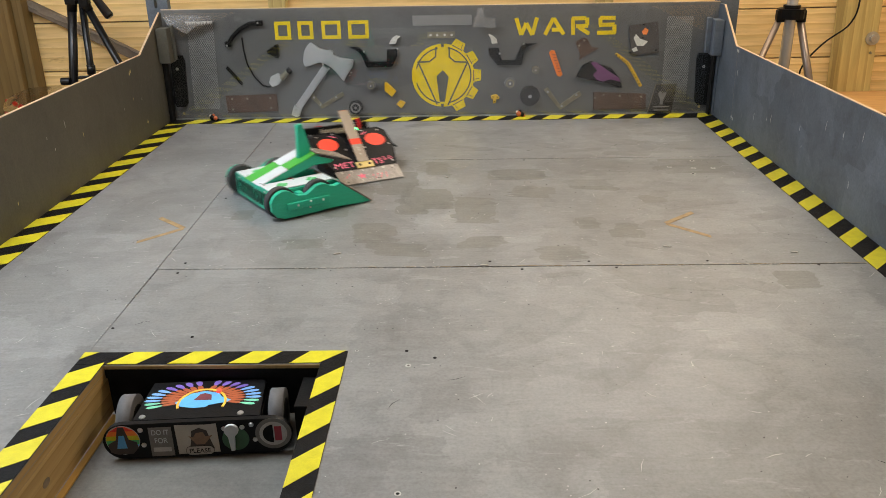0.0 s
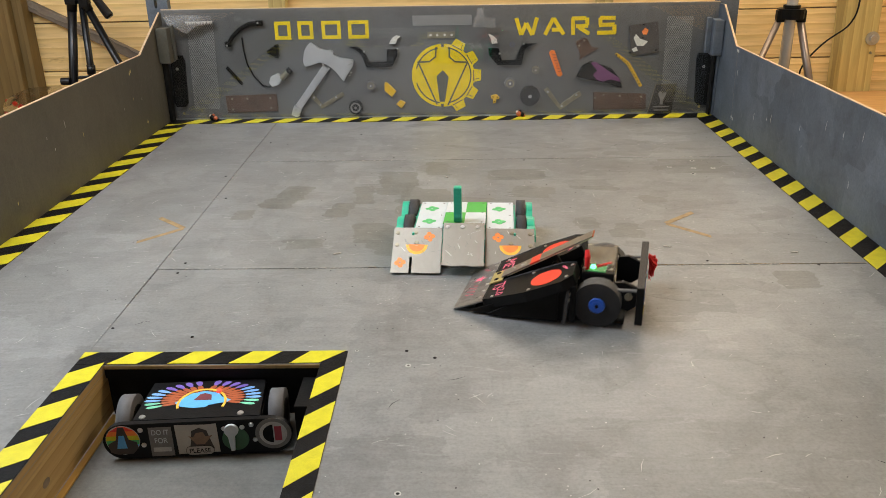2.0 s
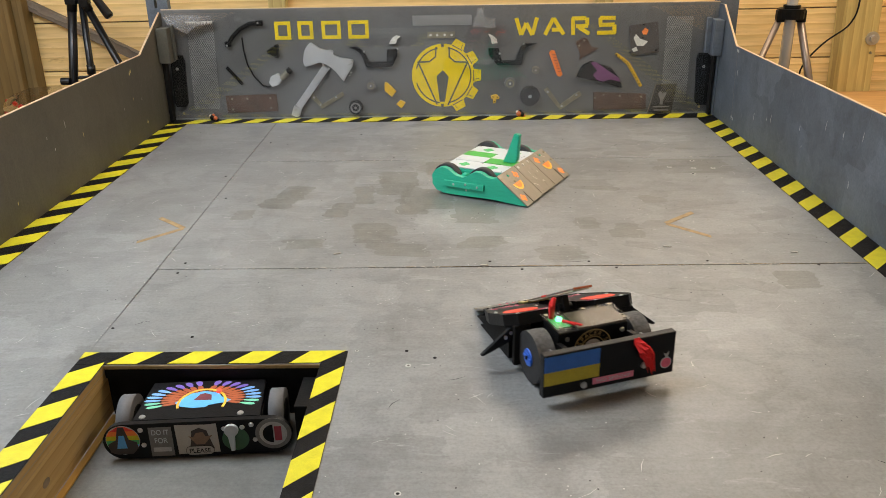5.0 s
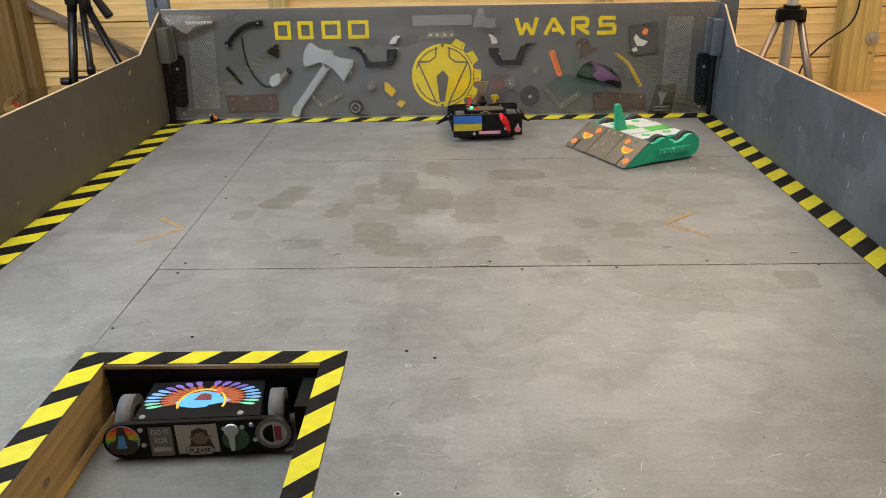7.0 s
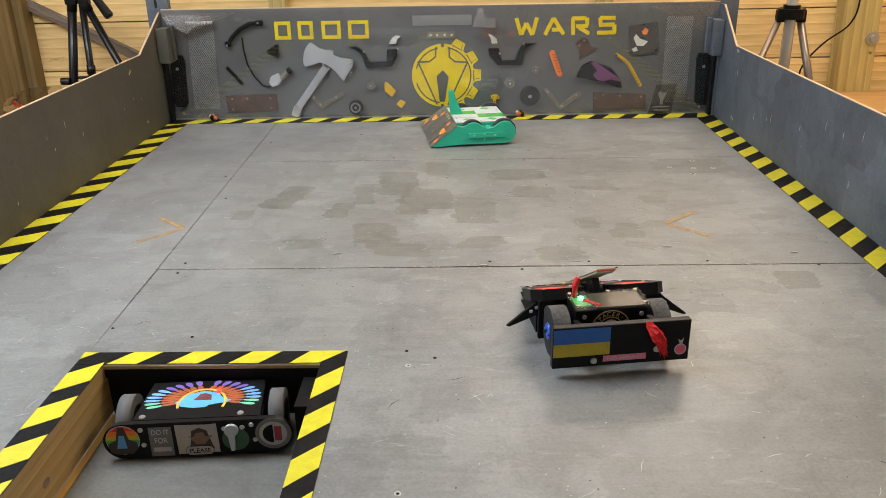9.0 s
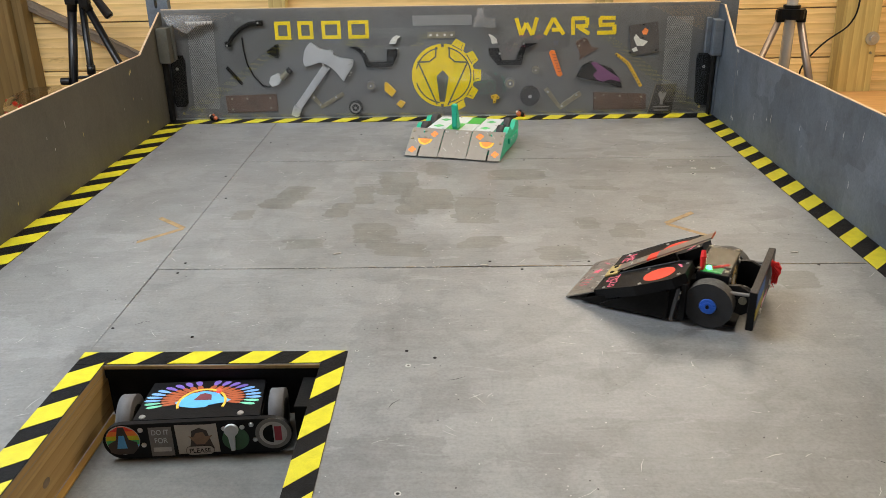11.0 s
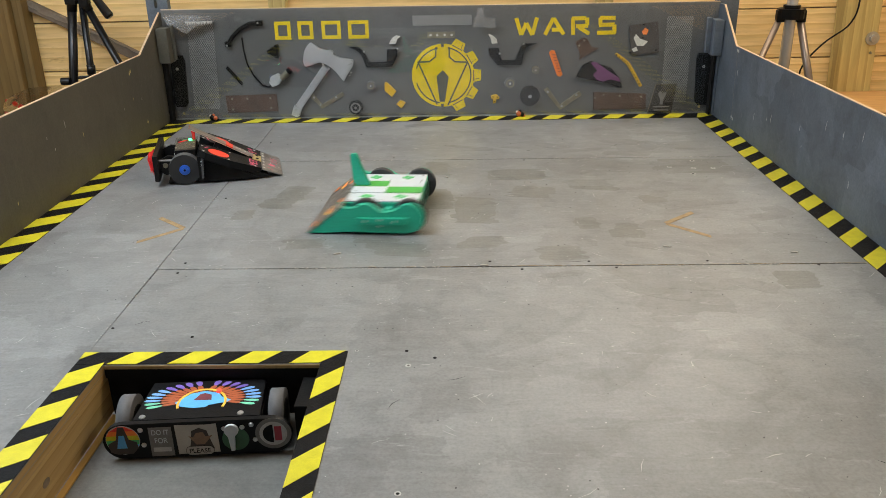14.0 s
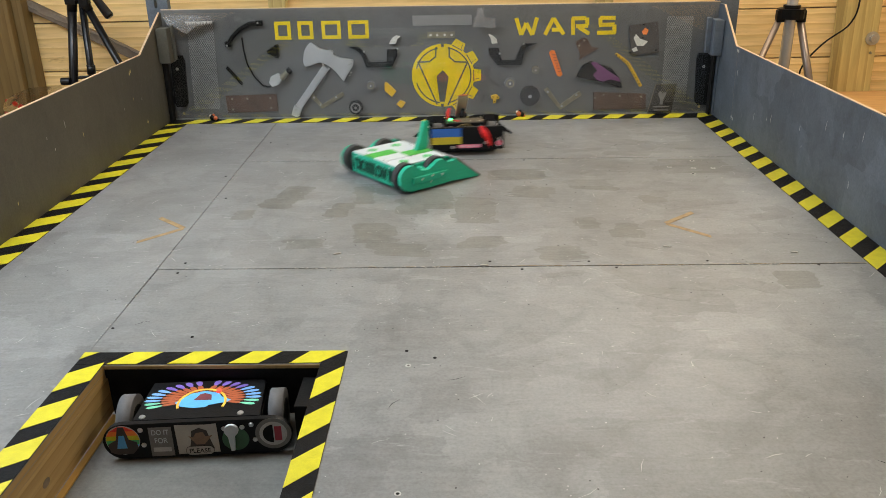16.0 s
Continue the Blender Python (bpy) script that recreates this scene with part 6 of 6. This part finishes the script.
    knobs(t, [(-0.022, 0.2205), (-0.004, 0.2205), (0.016, 0.2205), (0.035, 0.2205)], 0.0034, FACE - 0.003, BONE)
    # black arms
    for pts, tooth in (([(-0.245, 0.192), (-0.222, 0.193), (-0.205, 0.180), (-0.192, 0.152), (-0.144, 0.152), (-0.142, 0.184), (-0.113, 0.186), (-0.114, 0.166), (-0.130, 0.138), (-0.200, 0.137), (-0.213, 0.172), (-0.228, 0.184)],
                        [(-0.136, 0.199), (-0.128, 0.214), (-0.116, 0.221), (-0.104, 0.219), (-0.113, 0.212), (-0.117, 0.200)]),
                       ([(0.134, 0.185), (0.163, 0.184), (0.165, 0.170), (0.172, 0.151), (0.208, 0.151), (0.222, 0.186), (0.230, 0.195), (0.268, 0.196), (0.236, 0.184), (0.224, 0.138), (0.160, 0.138), (0.136, 0.166)],
                        [(0.135, 0.221), (0.147, 0.217), (0.157, 0.208), (0.159, 0.197), (0.144, 0.196), (0.141, 0.209)])):
        t = plate("weapon_arm", pts, BLACKP, 0.010, "black plastic hooked robot arm", "robot part", bev=0.001, group="robot spares")
        part("claw", prism(B(), tooth, "xz", FACE - 0.008, FACE), BONE, t, "white curved claw")
        knobs(t, [pts[2], pts[6]], 0.0028, FACE - 0.010)
    disc("spare_wheel", -0.191, 0.0865, 0.0130, 0.010, MIDGREY, "small grey disc fixed to the wall", OLDSTEEL)
    disc("spare_wheel", -0.236, 0.0270, 0.0200, 0.014, RUBBER, "small black tyre with a grey rim", MIDGREY, MIDGREY)
    disc("spare_wheel", 0.195, 0.0880, 0.0155, 0.010, MIDGREY, "small grey wheel fixed to the wall", OLDSTEEL)
    disc("spare_wheel", 0.265, 0.1235, 0.0105, 0.010, OLDSTEEL, "small bronze gear wheel fixed to the wall", MIDGREY)
    disc("spare_wheel", 0.2505, 0.0515, 0.0280, 0.012, RUBBER, "black foam wheel fixed to the wall")
    plate("yellow_block", [(-0.153, 0.073), (-0.152, 0.094), (-0.146, 0.095), (-0.121, 0.071), (-0.133, 0.055)], mat("yellow_plastic", (0.75, 0.45, 0.02), 0.35, 0, 0.08), 0.012, "yellow plastic wedge brick", "brick", bev=0.001, group="yellow bricks")
    plate("yellow_block", [(-0.122, 0.035), (-0.109, 0.046), (-0.096, 0.038), (-0.108, 0.023)], MATS["yellow_plastic"], 0.012, "small yellow plastic brick", "brick", bev=0.001, group="yellow bricks")
    t = plate("toothed_beam", [(0.142, 0.053), (0.158, 0.058), (0.166, 0.049), (0.164, 0.044), (0.157, 0.046), (0.155, 0.033), (0.148, 0.033), (0.149, 0.046), (0.144, 0.046)], MATS["yellow_plastic"], 0.007, "yellow plastic tee-shaped beam", "brick", group="yellow bricks")
    knobs(t, [(0.148, 0.051), (0.160, 0.050), (0.152, 0.038)], 0.002, FACE - 0.007, BLACKM)
    t = plate("yellow_chain", [(0.479, 0.162), (0.486, 0.166), (0.520, 0.141), (0.560, 0.077), (0.553, 0.072), (0.514, 0.134)], MATS["yellow_plastic"], 0.006, "yellow bent plastic beam full of holes", "beam", bev=0.0006)
    knobs(t, [(0.484 + 0.0078 * k, 0.161 - 0.0056 * k) for k in range(5)] + [(0.519 + 0.0053 * k, 0.132 - 0.0084 * k) for k in range(7)], 0.0022, FACE - 0.006, BLACKM)
    t = plate("orange_strip", [(0.300, 0.168), (0.305, 0.176), (0.315, 0.175), (0.339, 0.110), (0.332, 0.104), (0.324, 0.107)], ORANGEP, 0.008, "ribbed orange plastic strip", "plastic part", bev=0.001)
    for k in range(7):
        f = k / 7
        part("rib", box(B(), 0.309 + 0.019 * f, 0.318 + 0.019 * f, FACE - 0.0092, FACE - 0.0081, 0.163 - 0.053 * f, 0.1655 - 0.053 * f), RUSSET, t)
    for pts, lab, hol in (([(-0.601, 0.063), (-0.457, 0.066), (-0.456, 0.018), (-0.599, 0.014)], "rusty brown steel plate screwed to the wall", [(-0.583, 0.054), (-0.54, 0.054), (-0.475, 0.055), (-0.583, 0.024), (-0.475, 0.028)]),
                          ([(0.427, 0.060), (0.572, 0.053), (0.575, 0.011), (0.429, 0.010)], "rusty brown steel plate screwed to the wall", [(0.455, 0.052), (0.50, 0.048), (0.56, 0.045), (0.432, 0.044)]),
                          ([(0.3703, 0.1966), (0.3924, 0.2084), (0.4028, 0.2055), (0.4142, 0.1838), (0.4351, 0.1794), (0.3829, 0.1481), (0.3849, 0.1638)], "rusty three-cornered steel offcut", [(0.3817, 0.1869), (0.3941, 0.2003)])):
        t = plate("rusty_plate", pts, RUST, 0.003, lab, "plate", bev=0.0005, group="rusty plates")
        knobs(t, hol, 0.0028, FACE - 0.003, OLDSTEEL)
    t = plate("dark_armour", [(0.3766, 0.1033), (0.3925, 0.1349), (0.4162, 0.1456), (0.4728, 0.1255), (0.4955, 0.0975), (0.5042, 0.0714), (0.4579, 0.0854)], BLACKM, 0.012, "black and purple broken robot shell", "robot part", bev=0.001)
    part("purple_patch", prism(B(), [(0.4137, 0.1415), (0.4259, 0.1454), (0.47, 0.1145), (0.4939, 0.1003), (0.496, 0.0891), (0.4712, 0.0964), (0.4485, 0.0904), (0.4328, 0.0955), (0.4202, 0.1096), (0.4328, 0.1205)], "xz", FACE - 0.0135, FACE - 0.0121), PURPLE, t)
    t = plate("print_panel", [(0.513, 0.238), (0.590, 0.248), (0.599, 0.166), (0.524, 0.158)], mat("brown_panel", (0.075, 0.065, 0.058), 0.6), 0.004, "dark square panel with a scuffed white and orange print", "panel")
    for pts, mt in (([(0.527, 0.204), (0.533, 0.216), (0.545, 0.203), (0.566, 0.196), (0.556, 0.184), (0.538, 0.184)], BONE), ([(0.548, 0.222), (0.556, 0.232), (0.566, 0.226), (0.562, 0.214), (0.552, 0.214)], ORANGE),
                    ([(0.524, 0.176), (0.536, 0.182), (0.541, 0.172), (0.530, 0.168)], BONE)):
        part("scuffed_print", prism(B(), pts, "xz", FACE - 0.0044, FACE - 0.004), mt, t)
    knobs(t, [(0.552, 0.240), (0.552, 0.206), (0.520, 0.166), (0.590, 0.172)], 0.0022, FACE - 0.004, BLACKM)
    # strap, cord and small motor
    bm = B()
    sp = [Vector((-0.576, FACE - 0.006, 0.204)), Vector((-0.560, FACE - 0.006, 0.226)), Vector((-0.540, FACE - 0.006, 0.244)), Vector((-0.512, FACE - 0.006, 0.258)), Vector((-0.481, FACE - 0.006, 0.259))]
    tube(bm, sp, 0.006, 10)
    t = tagged(part("rubber_strap", bm, BLACKP), "curved black rubber strap on the wall", "strap")
    part("strap_end", box(B(), -0.584, -0.568, FACE - 0.011, FACE, 0.198, 0.212, 0.001), BLACKM, t)
    part("strap_end", box(B(), -0.494, -0.476, FACE - 0.011, FACE, 0.252, 0.266, 0.001), BLACKM, t)
    knobs(t, [(-0.578, 0.202), (-0.488, 0.260)], 0.003, FACE - 0.011)
    bm = B()
    tube(bm, [Vector((-0.537, FACE - 0.003, 0.222)), Vector((-0.536, FACE - 0.003, 0.190)), Vector((-0.530, FACE - 0.003, 0.150)), Vector((-0.515, FACE - 0.003, 0.118)), Vector((-0.492, FACE - 0.003, 0.090)), Vector((-0.475, FACE - 0.003, 0.086)), Vector((-0.462, FACE - 0.003, 0.098))], 0.0022)
    tagged(part("motor_lead", bm, BLACKP), "thin black motor lead hanging down the wall", "cable")
    t = plate("gear_motor", [(-0.472, 0.100), (-0.466, 0.116), (-0.446, 0.124), (-0.434, 0.112), (-0.444, 0.094), (-0.464, 0.088)], LIGHTGREY, 0.014, "pale grey gear motor on the wall", "motor", bev=0.001)
    part("motor_can", cyl(B(), (-0.438, FACE - 0.008, 0.110), (-0.418, FACE - 0.008, 0.128), 0.008), OLDSTEEL, t)
    part("end_cap", cyl(B(), (-0.418, FACE - 0.008, 0.128), (-0.411, FACE - 0.008, 0.134), 0.009), BLACKP, t)
    t = plate("drive_hub", circle_pts(-0.451, 0.184, 0.0125, 16), BLACKP, 0.012, "small black lobed drive hub", "robot part")
    for a in (60, 180, 300):
        part("lobe", prism(B(), circle_pts(-0.451 + 0.014 * math.cos(radians(a)), 0.184 + 0.014 * math.sin(radians(a)), 0.006, 12), "xz", FACE - 0.011, FACE), BLACKP, t)
    plate("black_rod", [(-0.590, 0.139), (-0.585, 0.145), (-0.546, 0.098), (-0.551, 0.092)], BLACKM, 0.007, "short black rod fixed to the wall", "rod", bev=0.001)
    # mesh sheets
    lattice("metal_mesh", -0.692, -0.620, 0.026, 0.262, 0.0052, 0.035, "worn expanded metal mesh sheet on the wall")
    lattice("metal_mesh", 0.614, 0.684, 0.028, 0.260, 0.0052, 0.0, "worn expanded metal mesh sheet on the wall")
    lattice("metal_mesh", -0.070, 0.090, 0.246, 0.273, 0.0046, 0.0, "narrow expanded metal mesh strip on the wall", 0.0009, LIGHTGREY)
    # clear plaque leaning in the corner
    pq = plate("clear_plaque", [(0.575, 0.003), (0.592, 0.083), (0.649, 0.083), (0.640, 0.003)], CLEARTUB, 0.003, "clear engraved acrylic plaque leaning on the wall", "plaque", at_y=2.2385)
    for pts in ([(0.600, 0.058), (0.606, 0.066), (0.612, 0.058), (0.624, 0.064), (0.620, 0.050), (0.614, 0.036), (0.616, 0.028), (0.606, 0.028), (0.608, 0.040)],
                [(0.590, 0.020), (0.634, 0.020), (0.634, 0.024), (0.590, 0.024)], [(0.592, 0.011), (0.632, 0.011), (0.632, 0.014), (0.592, 0.014)]):
        part("engraving", prism(B(), pts, "xz", 2.2350, 2.2354), MIDGREY, pq)
    part("bright_edge", prism(B(), [(0.574, 0.003), (0.5752, 0.003), (0.5926, 0.083), (0.5918, 0.0835)], "xz", 2.2345, 2.2386), TANBOARD, pq)
    part("bright_edge", prism(B(), [(0.592, 0.0832), (0.649, 0.0832), (0.649, 0.0844), (0.592, 0.0840)], "xz", 2.2345, 2.2386), TANBOARD, pq)
    # torn clear film and tape in the upper left corner
    fl = plate("plastic_film", [(-0.7399, 0.2818), (-0.7195, 0.2859), (-0.6103, 0.2828), (-0.6066, 0.2636), (-0.6472, 0.2569), (-0.6806, 0.2366), (-0.7091, 0.2519), (-0.7292, 0.261)], FILM, 0.0006, "crumpled clear plastic film over the wall corner", "film", at_y=2.2390)
    bm = B()
    rnd = random.Random(3)
    for k in range(60):
        x = -0.680 + 0.074 * k / 60
        h = rnd.uniform(0.002, 0.010)
        prism(bm, [(x, 0.268), (x + 0.0016, 0.268), (x + rnd.uniform(-0.003, 0.003), 0.268 - h)], "xz", 2.2376, 2.2382)
    part("frayed_edge", bm, BONE, fl, "white frayed edge")
    plate("tape_square", [(0.0966, 0.2699), (0.1533, 0.2664), (0.1508, 0.2395), (0.0918, 0.2437)], FILM, 0.0005, "square of tape on the clear panel, whitened for its sheen", "tape", at_y=2.2390)
    plate("tape_tab", [(0.1047, 0.2919), (0.1208, 0.2929), (0.1222, 0.2695), (0.1033, 0.2698)], FILM, 0.0005, "small tape tab on the clear panel, whitened for its sheen", "tape", at_y=2.2390)
    # tiny figures of snapped toy parts on the floor by the wall
    for x, mts in ((-0.634, (BLACKP, RUSSET, BONE)), (0.219, (RUSSET, BLACKP, BONE))):
        tb = thing("toy_fragment", "tiny broken plastic toy pieces by the wall", "debris", "toy fragments")
        for k, (dx, z, r, mt) in enumerate(((0.0, 0.0095, 0.0085, mts[0]), (0.0085, 0.0080, 0.0065, mts[1]), (-0.0060, 0.0150, 0.0035, mts[2]), (0.0140, 0.0042, 0.0038, mts[0]), (0.0030, 0.0165, 0.0040, mts[1]))):
            bm = B()
            bmesh.ops.create_icosphere(bm, subdivisions=2, radius=r, matrix=Matrix.Translation((x + dx, 2.226 - 0.003 * (k % 2), z)))
            part("fragment", bm, mt, tb, smooth=True)


green_robot, flipper = combat_green()
black_robot, arm = combat_black()
pit_robot()
trophies()


# ---- how the robots move ----
GREEN_ROWS = [
    (0.0, -0.278, 1.548, 36.0), (0.2, -0.19, 1.545, 13.0), (0.5, -0.095, 1.526, -5.5), (0.7, -0.015, 1.47, -30.0), (1.0, 0.053, 1.391, -51.5),
    (1.5, 0.070, 1.297, -77.0), (2.0, 0.061, 1.270, -93.2), (2.2, 0.066, 1.279, -109.0), (2.5, 0.073, 1.307, -120.4), (2.7, -0.02, 1.22, -129.0),
    (3.0, -0.191, 1.054, -135.1), (3.2, -0.255, 0.995, -124.0), (3.5, -0.189, 1.104, -103.1), (3.7, -0.10, 1.37, -82.0), (3.85, -0.17, 1.52, -35.0),
    (4.0, -0.188, 1.571, 3.8), (4.2, -0.088, 1.605, 10.6), (4.8, 0.10, 1.63, -14.0), (5.3, 0.19, 1.59, -50.0), (5.8, 0.235, 1.53, -88.0),
    (6.3, 0.244, 1.539, -113.5), (6.5, 0.321, 1.699, -127.3), (6.7, 0.39, 1.795, -140.0), (7.0, 0.459, 1.864, -153.4), (7.2, 0.51, 1.89, -178.0),
    (7.5, 0.541, 1.895, -199.8), (8.0, 0.550, 1.882, -200.8), (8.2, 0.44, 1.94, -196.0), (8.5, 0.199, 2.025, -190.5), (9.0, 0.076, 2.036, -171.6),
    (9.2, 0.069, 2.018, -157.8), (10.2, 0.062, 1.955, -125.0), (11.3, 0.065, 1.909, -103.5), (11.5, 0.068, 1.911, -104.5), (12.0, 0.108, 2.004, -93.5),
    (12.5, 0.121, 1.900, -66.7), (13.0, 0.099, 1.951, -63.7), (13.5, 0.081, 1.888, -84.8), (13.7, 0.02, 1.74, -97.0), (13.85, -0.05, 1.56, -145.0),
    (14.0, -0.103, 1.451, -183.8), (14.2, -0.21, 1.43, -248.0), (14.5, -0.266, 1.564, -278.7), (15.0, -0.234, 1.545, -269.7), (15.5, -0.232, 1.326, -267.9),
    (15.7, -0.20, 1.43, -288.0), (16.0, -0.060, 1.698, -320.5)]
BLACK_ROWS = [
    (0.0, -0.219, 1.823, -63.3), (0.2, -0.071, 1.777, -86.3), (0.5, 0.125, 1.664, -109.0), (0.7, 0.219, 1.526, -126.3), (1.0, 0.299, 1.339, -149.1),
    (1.5, 0.298, 1.167, -167.4), (2.0, 0.253, 1.058, -194.2), (2.2, 0.226, 0.987, -207.3), (2.5, 0.186, 0.919, -258.1), (2.7, 0.192, 0.879, -300.3),
    (3.0, 0.214, 0.838, -266.9), (3.2, 0.240, 0.845, -224.3), (3.5, 0.255, 0.866, -209.4), (3.7, 0.257, 0.859, -192.3), (4.0, 0.247, 0.828, -233.4),
    (4.2, 0.247, 0.831, -233.3), (5.0, 0.203, 0.874, -250.3), (5.7, 0.131, 0.973, -267.3), (6.3, 0.082, 1.202, -274.7), (6.5, 0.071, 1.420, -267.1),
    (6.7, 0.083, 1.713, -265.3), (7.0, 0.118, 2.026, -264.7), (7.2, 0.120, 2.026, -266.3), (7.5, 0.123, 1.935, -269.3), (7.7, 0.136, 1.743, -267.3),
    (8.0, 0.163, 1.382, -263.3), (8.2, 0.219, 1.174, -237.3), (8.5, 0.275, 0.964, -229.2), (8.7, 0.258, 0.939, -245.3), (9.0, 0.237, 0.924, -262.4),
    (9.2, 0.237, 0.925, -263.1), (10.2, 0.323, 0.974, -247.3), (11.0, 0.416, 1.047, -207.3), (11.3, 0.426, 1.061, -196.8), (11.5, 0.383, 0.982, -255.0),
    (12.0, 0.414, 0.977, -252.1), (12.5, 0.413, 0.992, -250.6), (12.7, 0.365, 1.095, -230.3), (13.0, 0.262, 1.314, -206.1), (13.2, 0.037, 1.499, -194.3),
    (13.35, -0.195, 1.645, -227.3), (13.5, -0.422, 1.698, -269.3), (13.7, -0.527, 1.734, -352.3), (14.0, -0.546, 1.715, -345.9), (14.2, -0.556, 1.753, -384.3),
    (14.5, -0.560, 1.781, -401.8), (15.0, -0.547, 1.778, -409.1), (15.3, -0.447, 1.702, -382.3), (15.5, -0.324, 1.618, -348.5), (15.7, -0.136, 1.737, -340.3),
    (15.85, -0.023, 1.834, -297.3), (16.0, 0.066, 1.900, -264.5)]
FLIP_ROWS = [(0.0, 19), (0.2, 14), (0.5, 7), (1.0, 7), (1.5, 6.5), (2.0, 4), (2.2, 0), (3.0, 0), (6.3, 0), (6.4, 10), (6.5, 16), (6.7, 16), (7.0, 0), (11.3, 0), (16.0, 0)]
ARM_ROWS = [(0.0, 6), (0.7, 2), (4.2, 0), (5.6, 0), (6.1, 39), (6.7, 39), (7.0, 12), (7.5, 12), (8.0, 6), (8.5, 0), (13.0, 0), (13.5, 5), (14.0, 0), (15.5, 0), (16.0, 9)]


def motions():
    walk(green_robot, [(t, pose(x, y, 0.0016, 0, 0, a - 90)) for t, x, y, a in GREEN_ROWS])
    walk(black_robot, [(t, pose(x, y, 0.0012, 0, 0, a - 90)) for t, x, y, a in BLACK_ROWS])
    walk(flipper, [(t, pose(0, -0.080, 0.046, a, 0, 0)) for t, a in FLIP_ROWS])
    walk(arm, [(t, pose(0, 0.138, 0.0315, -30 - a, 0, 0)) for t, a in ARM_ROWS])


motions()
